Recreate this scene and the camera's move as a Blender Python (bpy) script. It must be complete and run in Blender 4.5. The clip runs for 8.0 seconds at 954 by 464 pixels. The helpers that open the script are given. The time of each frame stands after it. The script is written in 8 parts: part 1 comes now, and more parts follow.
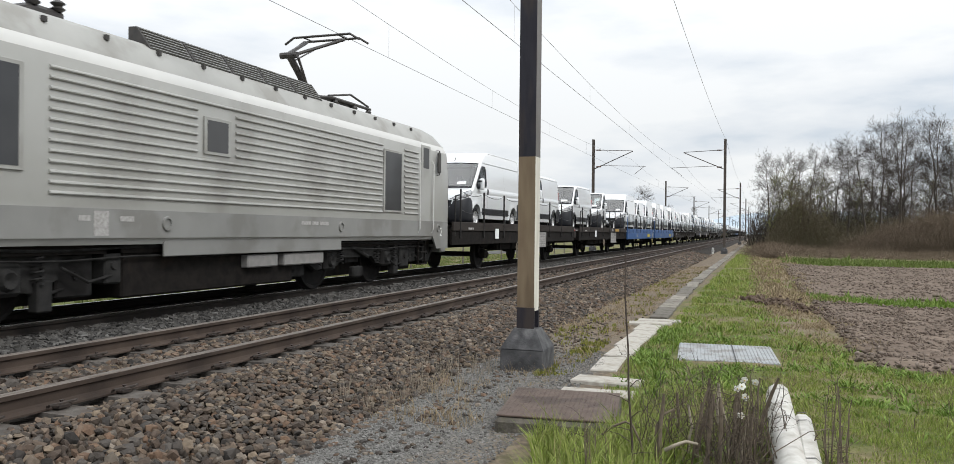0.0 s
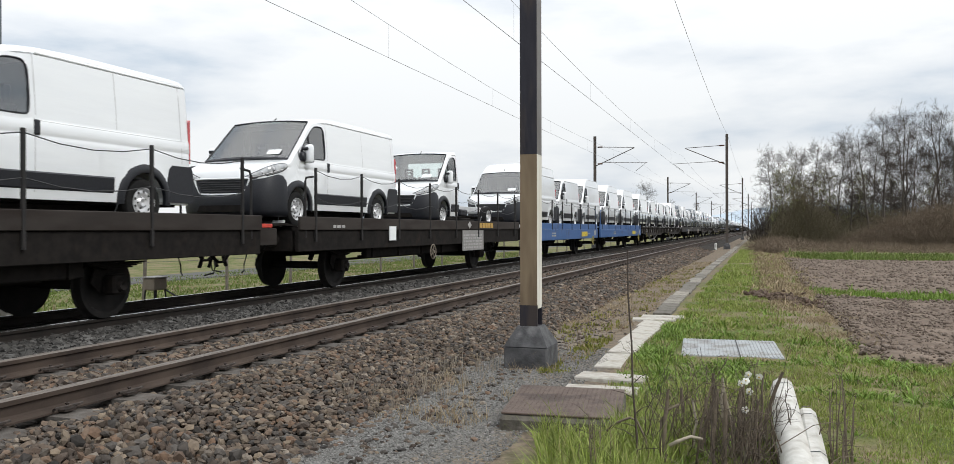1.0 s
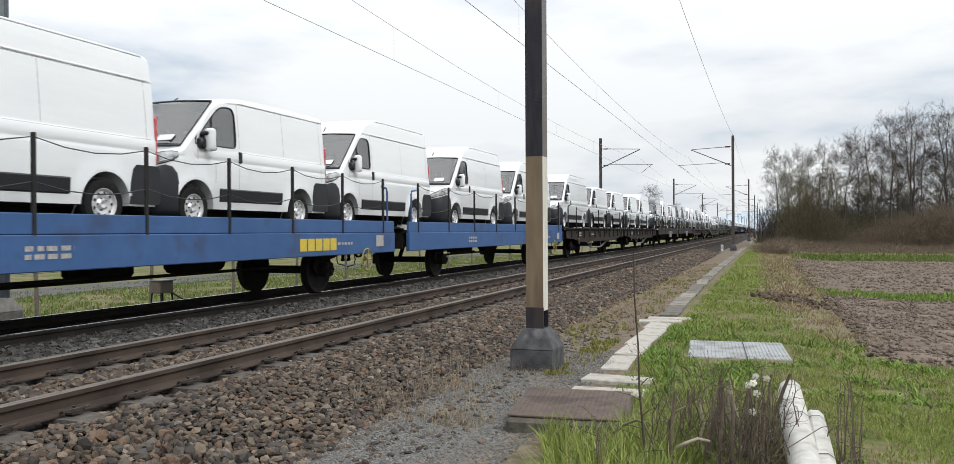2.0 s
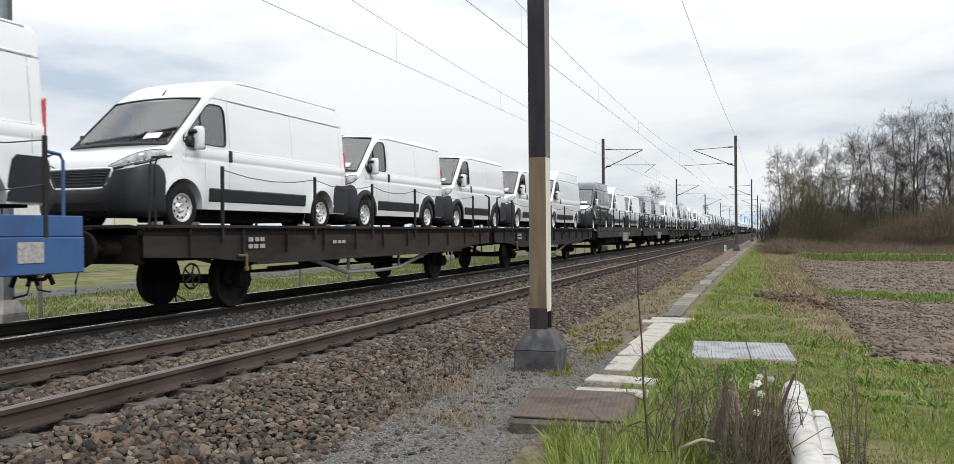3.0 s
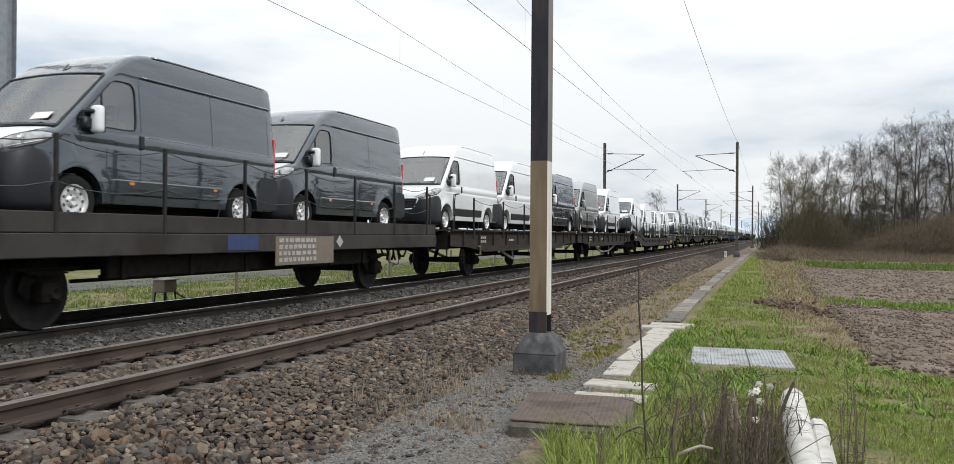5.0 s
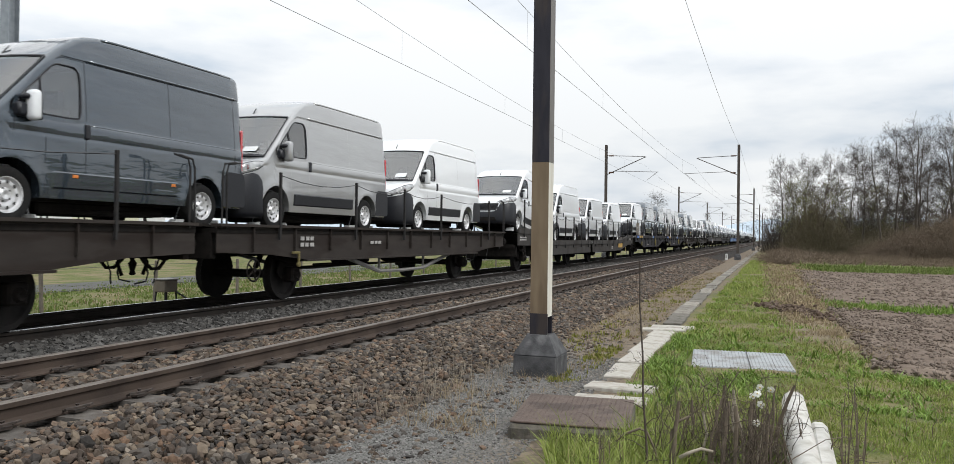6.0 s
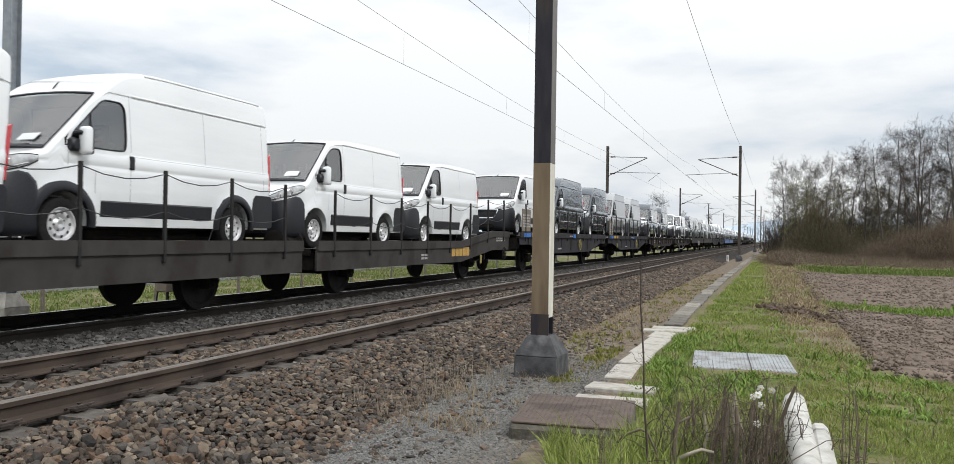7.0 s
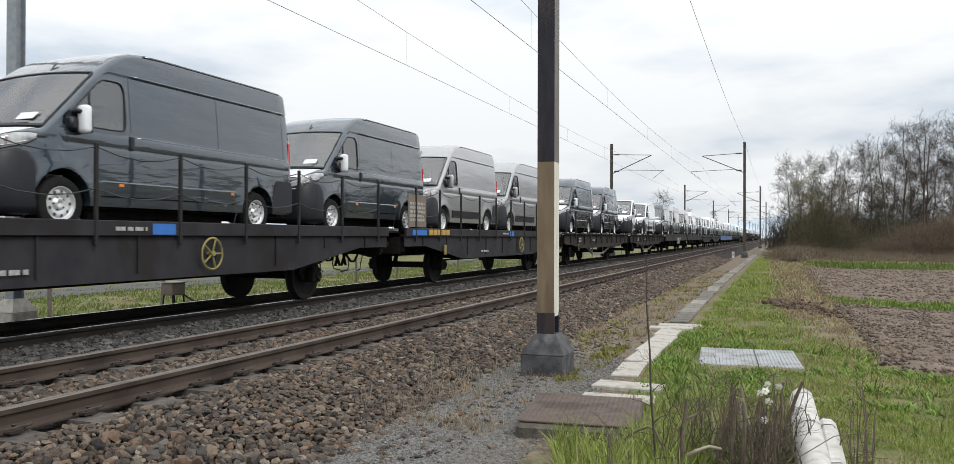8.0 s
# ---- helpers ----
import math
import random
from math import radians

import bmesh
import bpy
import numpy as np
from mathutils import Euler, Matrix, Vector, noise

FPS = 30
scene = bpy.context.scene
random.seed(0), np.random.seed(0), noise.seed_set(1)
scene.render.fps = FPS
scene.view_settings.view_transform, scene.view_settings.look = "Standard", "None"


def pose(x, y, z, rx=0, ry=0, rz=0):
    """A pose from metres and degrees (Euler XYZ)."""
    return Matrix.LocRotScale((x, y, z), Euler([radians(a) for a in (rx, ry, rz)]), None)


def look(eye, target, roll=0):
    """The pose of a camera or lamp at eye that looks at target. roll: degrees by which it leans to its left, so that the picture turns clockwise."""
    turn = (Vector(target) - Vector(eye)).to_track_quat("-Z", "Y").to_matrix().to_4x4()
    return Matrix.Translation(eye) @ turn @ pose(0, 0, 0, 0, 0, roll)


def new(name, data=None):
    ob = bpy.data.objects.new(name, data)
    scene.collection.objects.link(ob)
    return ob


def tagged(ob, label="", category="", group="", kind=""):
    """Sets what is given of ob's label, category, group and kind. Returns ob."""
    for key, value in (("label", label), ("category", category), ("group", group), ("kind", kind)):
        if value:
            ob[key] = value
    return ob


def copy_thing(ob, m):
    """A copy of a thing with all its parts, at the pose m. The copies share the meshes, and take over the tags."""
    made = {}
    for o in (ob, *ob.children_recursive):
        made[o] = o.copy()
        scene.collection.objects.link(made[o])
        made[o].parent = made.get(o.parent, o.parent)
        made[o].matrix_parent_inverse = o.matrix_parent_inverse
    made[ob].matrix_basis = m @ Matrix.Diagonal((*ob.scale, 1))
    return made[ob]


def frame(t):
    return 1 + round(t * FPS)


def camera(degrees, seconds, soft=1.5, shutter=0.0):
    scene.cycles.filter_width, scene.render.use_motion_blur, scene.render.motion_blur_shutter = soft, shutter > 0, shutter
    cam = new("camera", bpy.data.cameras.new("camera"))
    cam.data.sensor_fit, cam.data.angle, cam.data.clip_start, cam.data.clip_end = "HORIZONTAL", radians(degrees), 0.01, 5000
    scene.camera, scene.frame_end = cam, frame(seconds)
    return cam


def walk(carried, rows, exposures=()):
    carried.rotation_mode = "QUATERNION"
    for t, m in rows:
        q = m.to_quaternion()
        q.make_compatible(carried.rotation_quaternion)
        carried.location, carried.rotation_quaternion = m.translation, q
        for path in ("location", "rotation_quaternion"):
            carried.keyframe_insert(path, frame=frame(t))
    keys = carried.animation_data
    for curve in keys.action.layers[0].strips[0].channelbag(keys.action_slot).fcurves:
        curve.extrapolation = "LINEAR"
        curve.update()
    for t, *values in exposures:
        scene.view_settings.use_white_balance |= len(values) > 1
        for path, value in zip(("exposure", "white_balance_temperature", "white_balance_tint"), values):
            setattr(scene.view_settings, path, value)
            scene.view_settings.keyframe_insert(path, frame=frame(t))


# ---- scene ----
# ---- camera: hand-held, nearly still, beside a double-track line ----
cam = camera(61.04, 8.0, soft=0.65, shutter=0.035)
PATH = [
    (0.0, pose(0.002, 0.004, 1.175) @ pose(0, 0, 0, 89.905, 0, 19.153) @ pose(0, 0, 0, 0, 0, 0.635)),
    (0.5, pose(0.004, 0.006, 1.171) @ pose(0, 0, 0, 89.891, 0, 19.219) @ pose(0, 0, 0, 0, 0, 0.121)),
    (1.0, pose(0.006, -0.001, 1.171) @ pose(0, 0, 0, 89.814, 0, 19.326) @ pose(0, 0, 0, 0, 0, -0.136)),
    (1.5, pose(0.006, 0.004, 1.170) @ pose(0, 0, 0, 89.889, 0, 19.565) @ pose(0, 0, 0, 0, 0, -0.183)),
    (3.0, pose(-0.000, -0.003, 1.172) @ pose(0, 0, 0, 90.044, 0, 19.923) @ pose(0, 0, 0, 0, 0, -0.463)),
    (3.5, pose(0.003, -0.007, 1.173) @ pose(0, 0, 0, 90.018, 0, 19.916) @ pose(0, 0, 0, 0, 0, -0.324)),
    (4.0, pose(0.000, 0.000, 1.175) @ pose(0, 0, 0, 90.101, 0, 19.936) @ pose(0, 0, 0, 0, 0, 0.000)),
    (4.5, pose(-0.003, -0.006, 1.177) @ pose(0, 0, 0, 90.157, 0, 19.949) @ pose(0, 0, 0, 0, 0, 0.243)),
    (6.0, pose(-0.009, 0.001, 1.176) @ pose(0, 0, 0, 90.286, 0, 20.025) @ pose(0, 0, 0, 0, 0, 0.737)),
    (6.5, pose(-0.007, -0.006, 1.175) @ pose(0, 0, 0, 90.330, 0, 20.111) @ pose(0, 0, 0, 0, 0, 0.859)),
    (7.0, pose(-0.007, -0.006, 1.173) @ pose(0, 0, 0, 90.341, 0, 20.113) @ pose(0, 0, 0, 0, 0, 0.885)),
    (7.5, pose(-0.006, -0.001, 1.175) @ pose(0, 0, 0, 90.316, 0, 20.150) @ pose(0, 0, 0, 0, 0, 0.581)),
    (8.0, pose(-0.006, -0.012, 1.173) @ pose(0, 0, 0, 90.311, 0, 20.445) @ pose(0, 0, 0, 0, 0, 0.160)),
]
walk(cam, PATH)

# Axes: y runs along the line away from the camera, x to the right, z = 0 at the top of the near rails.
SPEED = 24.8                 # metres a second, towards the camera
NEAR_X, FAR_X, FAR_Z = -5.70, -9.40, -0.045
GAUGE = 1.505                # between the rail centres

# ---- light: bright overcast sky, veiled sun ----
SUN_EL, SUN_AZ = radians(46), radians(112)   # azimuth from +y, clockwise


def make_world():
    w = bpy.data.worlds.new("overcast_sky")
    scene.world = w
    w.use_nodes = True
    nt = w.node_tree
    nt.nodes.clear()
    N, L = nt.nodes.new, nt.links.new
    sky = N("ShaderNodeTexSky")
    sky.sky_type = 'NISHITA'
    sky.sun_disc = False
    sky.sun_elevation, sky.sun_rotation = SUN_EL, SUN_AZ
    sky.dust_density = 3.0
    scale = N("ShaderNodeVectorMath")
    scale.operation = 'SCALE'
    scale.inputs["Scale"].default_value = 0.10
    L(sky.outputs[0], scale.inputs[0])
    tc = N("ShaderNodeTexCoord")
    mp = N("ShaderNodeMapping")
    mp.inputs["Scale"].default_value = (1.0, 1.0, 3.6)
    mp.inputs["Location"].default_value = (0.35, 0.1, 0.2)
    L(tc.outputs["Generated"], mp.inputs[0])
    big = N("ShaderNodeTexNoise")
    big.inputs["Scale"].default_value = 2.3
    big.inputs["Detail"].default_value = 7
    big.inputs["Roughness"].default_value = 0.52
    L(mp.outputs[0], big.inputs["Vector"])
    ramp = N("ShaderNodeValToRGB")
    e = ramp.color_ramp.elements
    e[0].position, e[0].color = 0.34, (0.55, 0.645, 0.75, 1)
    e[1].position, e[1].color = 0.52, (0.98, 1.0, 1.012, 1)
    m = ramp.color_ramp.elements.new(0.43)
    m.color = (0.82, 0.865, 0.915, 1)
    L(big.outputs["Fac"], ramp.inputs[0])
    sep = N("ShaderNodeSeparateXYZ")
    L(tc.outputs["Generated"], sep.inputs[0])
    lift = N("ShaderNodeMapRange")       # an overcast sky is brighter towards the zenith
    lift.inputs["From Min"].default_value, lift.inputs["From Max"].default_value = 0.12, 0.9
    lift.inputs["To Min"].default_value, lift.inputs["To Max"].default_value = 1.0, 1.75
    L(sep.outputs["Z"], lift.inputs["Value"])
    mul = N("ShaderNodeVectorMath")
    mul.operation = 'SCALE'
    L(ramp.outputs[0], mul.inputs[0])
    L(lift.outputs[0], mul.inputs["Scale"])
    mix = N("ShaderNodeMix")
    mix.data_type = 'RGBA'
    mix.inputs["Factor"].default_value = 0.9
    L(scale.outputs[0], mix.inputs["A"])
    L(mul.outputs[0], mix.inputs["B"])
    bg = N("ShaderNodeBackground")
    bg.inputs["Strength"].default_value = 1.0
    L(mix.outputs["Result"], bg.inputs[0])
    out = N("ShaderNodeOutputWorld")
    L(bg.outputs[0], out.inputs[0])


make_world()
sun = new("sun", bpy.data.lights.new("sun", 'SUN'))
sun.data.energy, sun.data.angle, sun.data.color = 1.5, radians(14), (1.0, 0.985, 0.945)
sun.matrix_world = look((40 * math.sin(SUN_AZ) * math.cos(SUN_EL), 40 * math.cos(SUN_AZ) * math.cos(SUN_EL), 40 * math.sin(SUN_EL)), (0, 0, 0))
scene.view_settings.exposure = 0.0


# ---- materials ----
def material(name, c1, c2=None, rough=0.6, metal=0.0, scale=8.0, detail=6, bump=0.0, bump_scale=None, stain=None, stain_scale=1.2,
             stain_at=(0.5, 0.62), island=0.0, random=0.0, coat=0.0, spec=0.5, stretch=(1, 1, 1), rough2=None, wave=0.02):
    """Two tones mixed by fine noise, a third as stains by coarse noise, and relief."""
    m = bpy.data.materials.new(name)
    m.use_nodes = True
    nt = m.node_tree
    N, L = nt.nodes.new, nt.links.new
    b = nt.nodes["Principled BSDF"]
    b.inputs["Roughness"].default_value, b.inputs["Metallic"].default_value = rough, metal
    b.inputs["Coat Weight"].default_value = coat
    b.inputs["Coat Roughness"].default_value = 0.03
    b.inputs["Coat IOR"].default_value = 1.65
    b.inputs["Specular IOR Level"].default_value = spec
    c2 = c2 or tuple(x * 0.82 for x in c1)
    tc = N("ShaderNodeTexCoord")
    mp = N("ShaderNodeMapping")
    mp.inputs["Scale"].default_value = stretch
    L(tc.outputs["Object"], mp.inputs[0])
    n1 = N("ShaderNodeTexNoise")
    n1.inputs["Scale"].default_value, n1.inputs["Detail"].default_value = scale, detail
    L(mp.outputs[0], n1.inputs["Vector"])
    r1 = N("ShaderNodeValToRGB")
    r1.color_ramp.elements[0].position, r1.color_ramp.elements[1].position = 0.34, 0.66
    r1.color_ramp.elements[0].color, r1.color_ramp.elements[1].color = (*c1, 1), (*c2, 1)
    L(n1.outputs["Fac"], r1.inputs[0])
    col = r1.outputs[0]
    if stain:
        n2 = N("ShaderNodeTexNoise")
        n2.inputs["Scale"].default_value, n2.inputs["Detail"].default_value = stain_scale, 8
        L(mp.outputs[0], n2.inputs["Vector"])
        r2 = N("ShaderNodeMapRange")
        r2.inputs["From Min"].default_value, r2.inputs["From Max"].default_value = stain_at
        L(n2.outputs["Fac"], r2.inputs["Value"])
        mx = N("ShaderNodeMix")
        mx.data_type = 'RGBA'
        L(r2.outputs[0], mx.inputs["Factor"])
        L(col, mx.inputs["A"])
        mx.inputs["B"].default_value = (*stain, 1)
        col = mx.outputs["Result"]
    if island or random:
        src = N("ShaderNodeNewGeometry").outputs["Random Per Island"] if island else N("ShaderNodeObjectInfo").outputs["Random"]
        k = island or random
        mr = N("ShaderNodeMapRange")
        mr.inputs["To Min"].default_value, mr.inputs["To Max"].default_value = 1 - k, 1 + k
        L(src, mr.inputs["Value"])
        sc = N("ShaderNodeVectorMath")
        sc.operation = 'SCALE'
        L(col, sc.inputs[0])
        L(mr.outputs[0], sc.inputs["Scale"])
        col = sc.outputs[0]
    L(col, b.inputs["Base Color"])
    if rough2 is not None:
        rr = N("ShaderNodeMapRange")
        rr.inputs["To Min"].default_value, rr.inputs["To Max"].default_value = rough, rough2
        L(n1.outputs["Fac"], rr.inputs["Value"])
        L(rr.outputs[0], b.inputs["Roughness"])
    if bump:
        n3 = N("ShaderNodeTexNoise")
        n3.inputs["Scale"].default_value, n3.inputs["Detail"].default_value = bump_scale or scale * 3, 5
        L(mp.outputs[0], n3.inputs["Vector"])
        bp = N("ShaderNodeBump")
        bp.inputs["Strength"].default_value, bp.inputs["Distance"].default_value = min(1.0, bump), wave
        L(n3.outputs["Fac"], bp.inputs["Height"])
        L(bp.outputs[0], b.inputs["Normal"])
        if coat:
            L(bp.outputs[0], b.inputs["Coat Normal"])
    return m


def island_ramp(name, tones, rough=0.9, bump=0.3, scale=25.0, by_object=False):
    """A material whose tone is picked per loose piece from a list, with grain."""
    m = bpy.data.materials.new(name)
    m.use_nodes = True
    nt = m.node_tree
    N, L = nt.nodes.new, nt.links.new
    b = nt.nodes["Principled BSDF"]
    b.inputs["Roughness"].default_value = rough
    b.inputs["Specular IOR Level"].default_value = 0.3
    src = N("ShaderNodeObjectInfo").outputs["Random"] if by_object else N("ShaderNodeNewGeometry").outputs["Random Per Island"]
    r = N("ShaderNodeValToRGB")
    r.color_ramp.elements[0].color = (*tones[0], 1)
    r.color_ramp.elements[1].color = (*tones[-1], 1)
    for i, t in enumerate(tones[1:-1]):
        e = r.color_ramp.elements.new((i + 1) / (len(tones) - 1))
        e.color = (*t, 1)
    L(src, r.inputs[0])
    tc = N("ShaderNodeTexCoord")
    n = N("ShaderNodeTexNoise")
    n.inputs["Scale"].default_value, n.inputs["Detail"].default_value = scale, 6
    L(tc.outputs["Object"], n.inputs["Vector"])
    mr = N("ShaderNodeMapRange")
    mr.inputs["To Min"].default_value, mr.inputs["To Max"].default_value = 0.45, 1.5
    L(n.outputs["Fac"], mr.inputs["Value"])
    sc = N("ShaderNodeVectorMath")
    sc.operation = 'SCALE'
    L(r.outputs[0], sc.inputs[0])
    L(mr.outputs[0], sc.inputs["Scale"])
    L(sc.outputs[0], b.inputs["Base Color"])
    if bump:
        bp = N("ShaderNodeBump")
        bp.inputs["Strength"].default_value, bp.inputs["Distance"].default_value = bump, 0.02
        L(n.outputs["Fac"], bp.inputs["Height"])
        L(bp.outputs[0], b.inputs["Normal"])
    return m


def glass_material(name, tint):
    """Thin tinted sheet glass: clear through, mirror-like by Fresnel."""
    m = bpy.data.materials.new(name)
    m.use_nodes = True
    nt = m.node_tree
    nt.nodes.clear()
    N, L = nt.nodes.new, nt.links.new
    clear, gloss, fres, mix, out = N("ShaderNodeBsdfTransparent"), N("ShaderNodeBsdfGlossy"), N("ShaderNodeFresnel"), N("ShaderNodeMixShader"), N("ShaderNodeOutputMaterial")
    clear.inputs["Color"].default_value = (*tint, 1)
    gloss.inputs["Roughness"].default_value = 0.03
    fres.inputs["IOR"].default_value = 2.9
    L(fres.outputs[0], mix.inputs[0])
    L(clear.outputs[0], mix.inputs[1])
    L(gloss.outputs[0], mix.inputs[2])
    L(mix.outputs[0], out.inputs[0])
    return m


STONE_TONES = [(0.024, 0.022, 0.020), (0.080, 0.057, 0.043), (0.125, 0.097, 0.073), (0.042, 0.037, 0.034), (0.19, 0.148, 0.107), (0.055, 0.043, 0.036), (0.15, 0.115, 0.088), (0.135, 0.085, 0.056), (0.060, 0.052, 0.046), (0.10, 0.088, 0.078), (0.036, 0.033, 0.031), (0.24, 0.20, 0.16)]
GREY_TONES = [(0.022, 0.0212, 0.0205), (0.05, 0.0475, 0.045), (0.075, 0.071, 0.066), (0.105, 0.1, 0.094), (0.04, 0.038, 0.036), (0.15, 0.145, 0.138)]
GRAVEL_TONES = [(0.09, 0.087, 0.082), (0.14, 0.135, 0.128), (0.20, 0.195, 0.184), (0.115, 0.111, 0.105), (0.25, 0.24, 0.228)]
M = {}
M["stone"] = island_ramp("ballast_stone", STONE_TONES)
M["stone_grey"] = island_ramp("grey_ballast_stone", GREY_TONES)
M["stone_piece"] = island_ramp("loose_ballast_stone", STONE_TONES, by_object=True)
# much darker than the stones: shade in their gaps put into the colour
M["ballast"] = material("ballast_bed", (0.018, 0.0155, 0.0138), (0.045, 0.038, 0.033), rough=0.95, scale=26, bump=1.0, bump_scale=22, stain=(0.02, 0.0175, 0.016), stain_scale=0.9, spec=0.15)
M["rail_side"] = material("rusty_rail_steel", (0.050, 0.036, 0.029), (0.078, 0.058, 0.046), rough=0.8, metal=0.0, scale=3, stain=(0.038, 0.028, 0.023), stain_scale=1.5, bump=0.1, bump_scale=60, spec=0.25)
M["rail_head"] = material("worn_rail_head", (0.15, 0.13, 0.115), (0.20, 0.178, 0.158), rough=0.55, metal=0.3, scale=5, stretch=(30, 1, 30), stain=(0.11, 0.085, 0.07), stain_scale=2, spec=0.3)
M["rail_used"] = material("polished_rail_head", (0.42, 0.41, 0.40), (0.52, 0.51, 0.5), rough=0.25, metal=0.9, scale=4)
M["sleeper"] = material("sleeper_concrete", (0.085, 0.077, 0.07), (0.125, 0.113, 0.102), rough=0.9, scale=18, stain=(0.075, 0.062, 0.053), stain_scale=3, bump=0.4, random=0.15, spec=0.2)
M["clip"] = material("rail_clip_steel", (0.042, 0.034, 0.03), (0.075, 0.056, 0.046), rough=0.75, metal=0.3, scale=20)
M["concrete_dark"] = material("tarred_concrete", (0.045, 0.045, 0.048), (0.10, 0.10, 0.103), rough=0.75, scale=7, stain=(0.20, 0.20, 0.20), stain_scale=3.2, stain_at=(0.58, 0.8), bump=0.35, bump_scale=40, spec=0.3)
M["concrete_pale"] = material("pale_concrete", (0.46, 0.44, 0.40), (0.37, 0.345, 0.305), rough=0.9, scale=14, stain=(0.25, 0.225, 0.18), stain_scale=4, stain_at=(0.52, 0.75), bump=0.3, spec=0.2)
M["concrete_moss"] = material("mossy_concrete", (0.0715, 0.065, 0.0553), (0.124, 0.111, 0.091), rough=0.95, scale=12, stain=(0.0585, 0.0553, 0.0325), stain_scale=5, bump=0.6)
M["mast_dark"] = material("mast_dark_paint", (0.017, 0.0165, 0.024), (0.028, 0.027, 0.036), rough=0.6, scale=6, stretch=(2, 2, 0.4), stain=(0.045, 0.036, 0.034), stain_scale=2.2, bump=0.1, spec=0.25)
M["mast_tan"] = material("mast_faded_ochre_paint", (0.21, 0.16, 0.105), (0.165, 0.122, 0.08), rough=0.65, scale=5, stretch=(2, 2, 0.35), stain=(0.10, 0.07, 0.045), stain_scale=2.0, stain_at=(0.5, 0.72), bump=0.12, spec=0.25)
# light from the right, put into the colour of the +x side
M["mast_lit"] = material("mast_lit_side", (0.66, 0.64, 0.58), (0.54, 0.51, 0.45), rough=0.6, scale=6, stretch=(2, 2, 0.4), stain=(0.34, 0.27, 0.2), stain_scale=2.2, stain_at=(0.58, 0.8))
M["mast_far"] = material("mast_brown_steel", (0.05, 0.04, 0.034), (0.075, 0.058, 0.048), rough=0.65, scale=5, stain=(0.04, 0.032, 0.028))
M["mast_zinc"] = material("galvanised_steel", (0.23, 0.255, 0.28), (0.30, 0.325, 0.35), rough=0.5, metal=0.4, scale=9)
M["wire"] = material("catenary_wire", (0.30, 0.31, 0.32), (0.36, 0.365, 0.37), rough=0.6, metal=0.2)
M["insulator"] = material("brown_insulator", (0.10, 0.05, 0.03), rough=0.25)
M["rust_plate"] = material("rusted_chequer_plate", (0.092, 0.066, 0.054), (0.122, 0.09, 0.075), rough=0.7, metal=0.0, scale=9, stain=(0.062, 0.045, 0.037), stain_scale=3, bump=0.3, bump_scale=70, spec=0.3)
M["grate"] = material("galvanised_ribbed_plate", (0.30, 0.315, 0.325), (0.38, 0.395, 0.405), rough=0.5, metal=0.3, scale=10, stain=(0.22, 0.21, 0.195), stain_scale=4)
M["white_post"] = material("whitewashed_concrete", (0.56, 0.55, 0.52), (0.47, 0.455, 0.42), rough=0.85, scale=14, stain=(0.27, 0.25, 0.21), stain_scale=6, stain_at=(0.52, 0.78), bump=0.3, spec=0.2)
M["strap"] = material("black_band", (0.03, 0.03, 0.03), rough=0.7)
M["soil"] = material("ploughed_soil", (0.118, 0.089, 0.07), (0.165, 0.128, 0.102), rough=0.95, scale=9, stain=(0.20, 0.157, 0.124), stain_scale=1.4, stain_at=(0.5, 0.7), bump=1.0, bump_scale=7, spec=0.15)
M["clod"] = island_ramp("soil_clod", [(0.11, 0.082, 0.065), (0.145, 0.112, 0.09), (0.18, 0.143, 0.116), (0.125, 0.096, 0.077), (0.215, 0.175, 0.145)])
M["earth"] = island_ramp("dark_turned_earth", [(0.07, 0.047, 0.035), (0.11, 0.075, 0.055), (0.085, 0.06, 0.046), (0.14, 0.10, 0.074)])
M["grass"] = island_ramp("grass_blade", [(0.15, 0.205, 0.036), (0.21, 0.275, 0.05), (0.28, 0.335, 0.075), (0.17, 0.235, 0.04), (0.35, 0.365, 0.13), (0.13, 0.18, 0.032), (0.30, 0.27, 0.12)], rough=0.6, bump=0)
M["grass_dry"] = island_ramp("dry_grass_stem", [(0.234, 0.179, 0.107), (0.317, 0.25, 0.152), (0.172, 0.132, 0.0825), (0.372, 0.296, 0.186)], rough=0.8, bump=0)
M["weed"] = island_ramp("weed_leaf", [(0.103, 0.172, 0.0253), (0.138, 0.218, 0.0345), (0.172, 0.253, 0.046)], rough=0.6, bump=0)
M["moss"] = island_ramp("yellow_green_moss", [(0.16, 0.165, 0.03), (0.20, 0.20, 0.042), (0.125, 0.14, 0.026)], rough=0.9, bump=0)
M["twig"] = island_ramp("bramble_stem", [(0.0539, 0.0411, 0.0316), (0.0929, 0.0716, 0.0537), (0.147, 0.118, 0.0881), (0.044, 0.0337, 0.0274)], rough=0.8, bump=0)
M["twig_pale"] = island_ramp("dead_pale_stem", [(0.25, 0.21, 0.16), (0.33, 0.29, 0.23), (0.19, 0.155, 0.12)], rough=0.85, bump=0)
M["twig_dark"] = material("dark_sapling_bark", (0.045, 0.034, 0.028), (0.075, 0.056, 0.045), rough=0.8, scale=40)
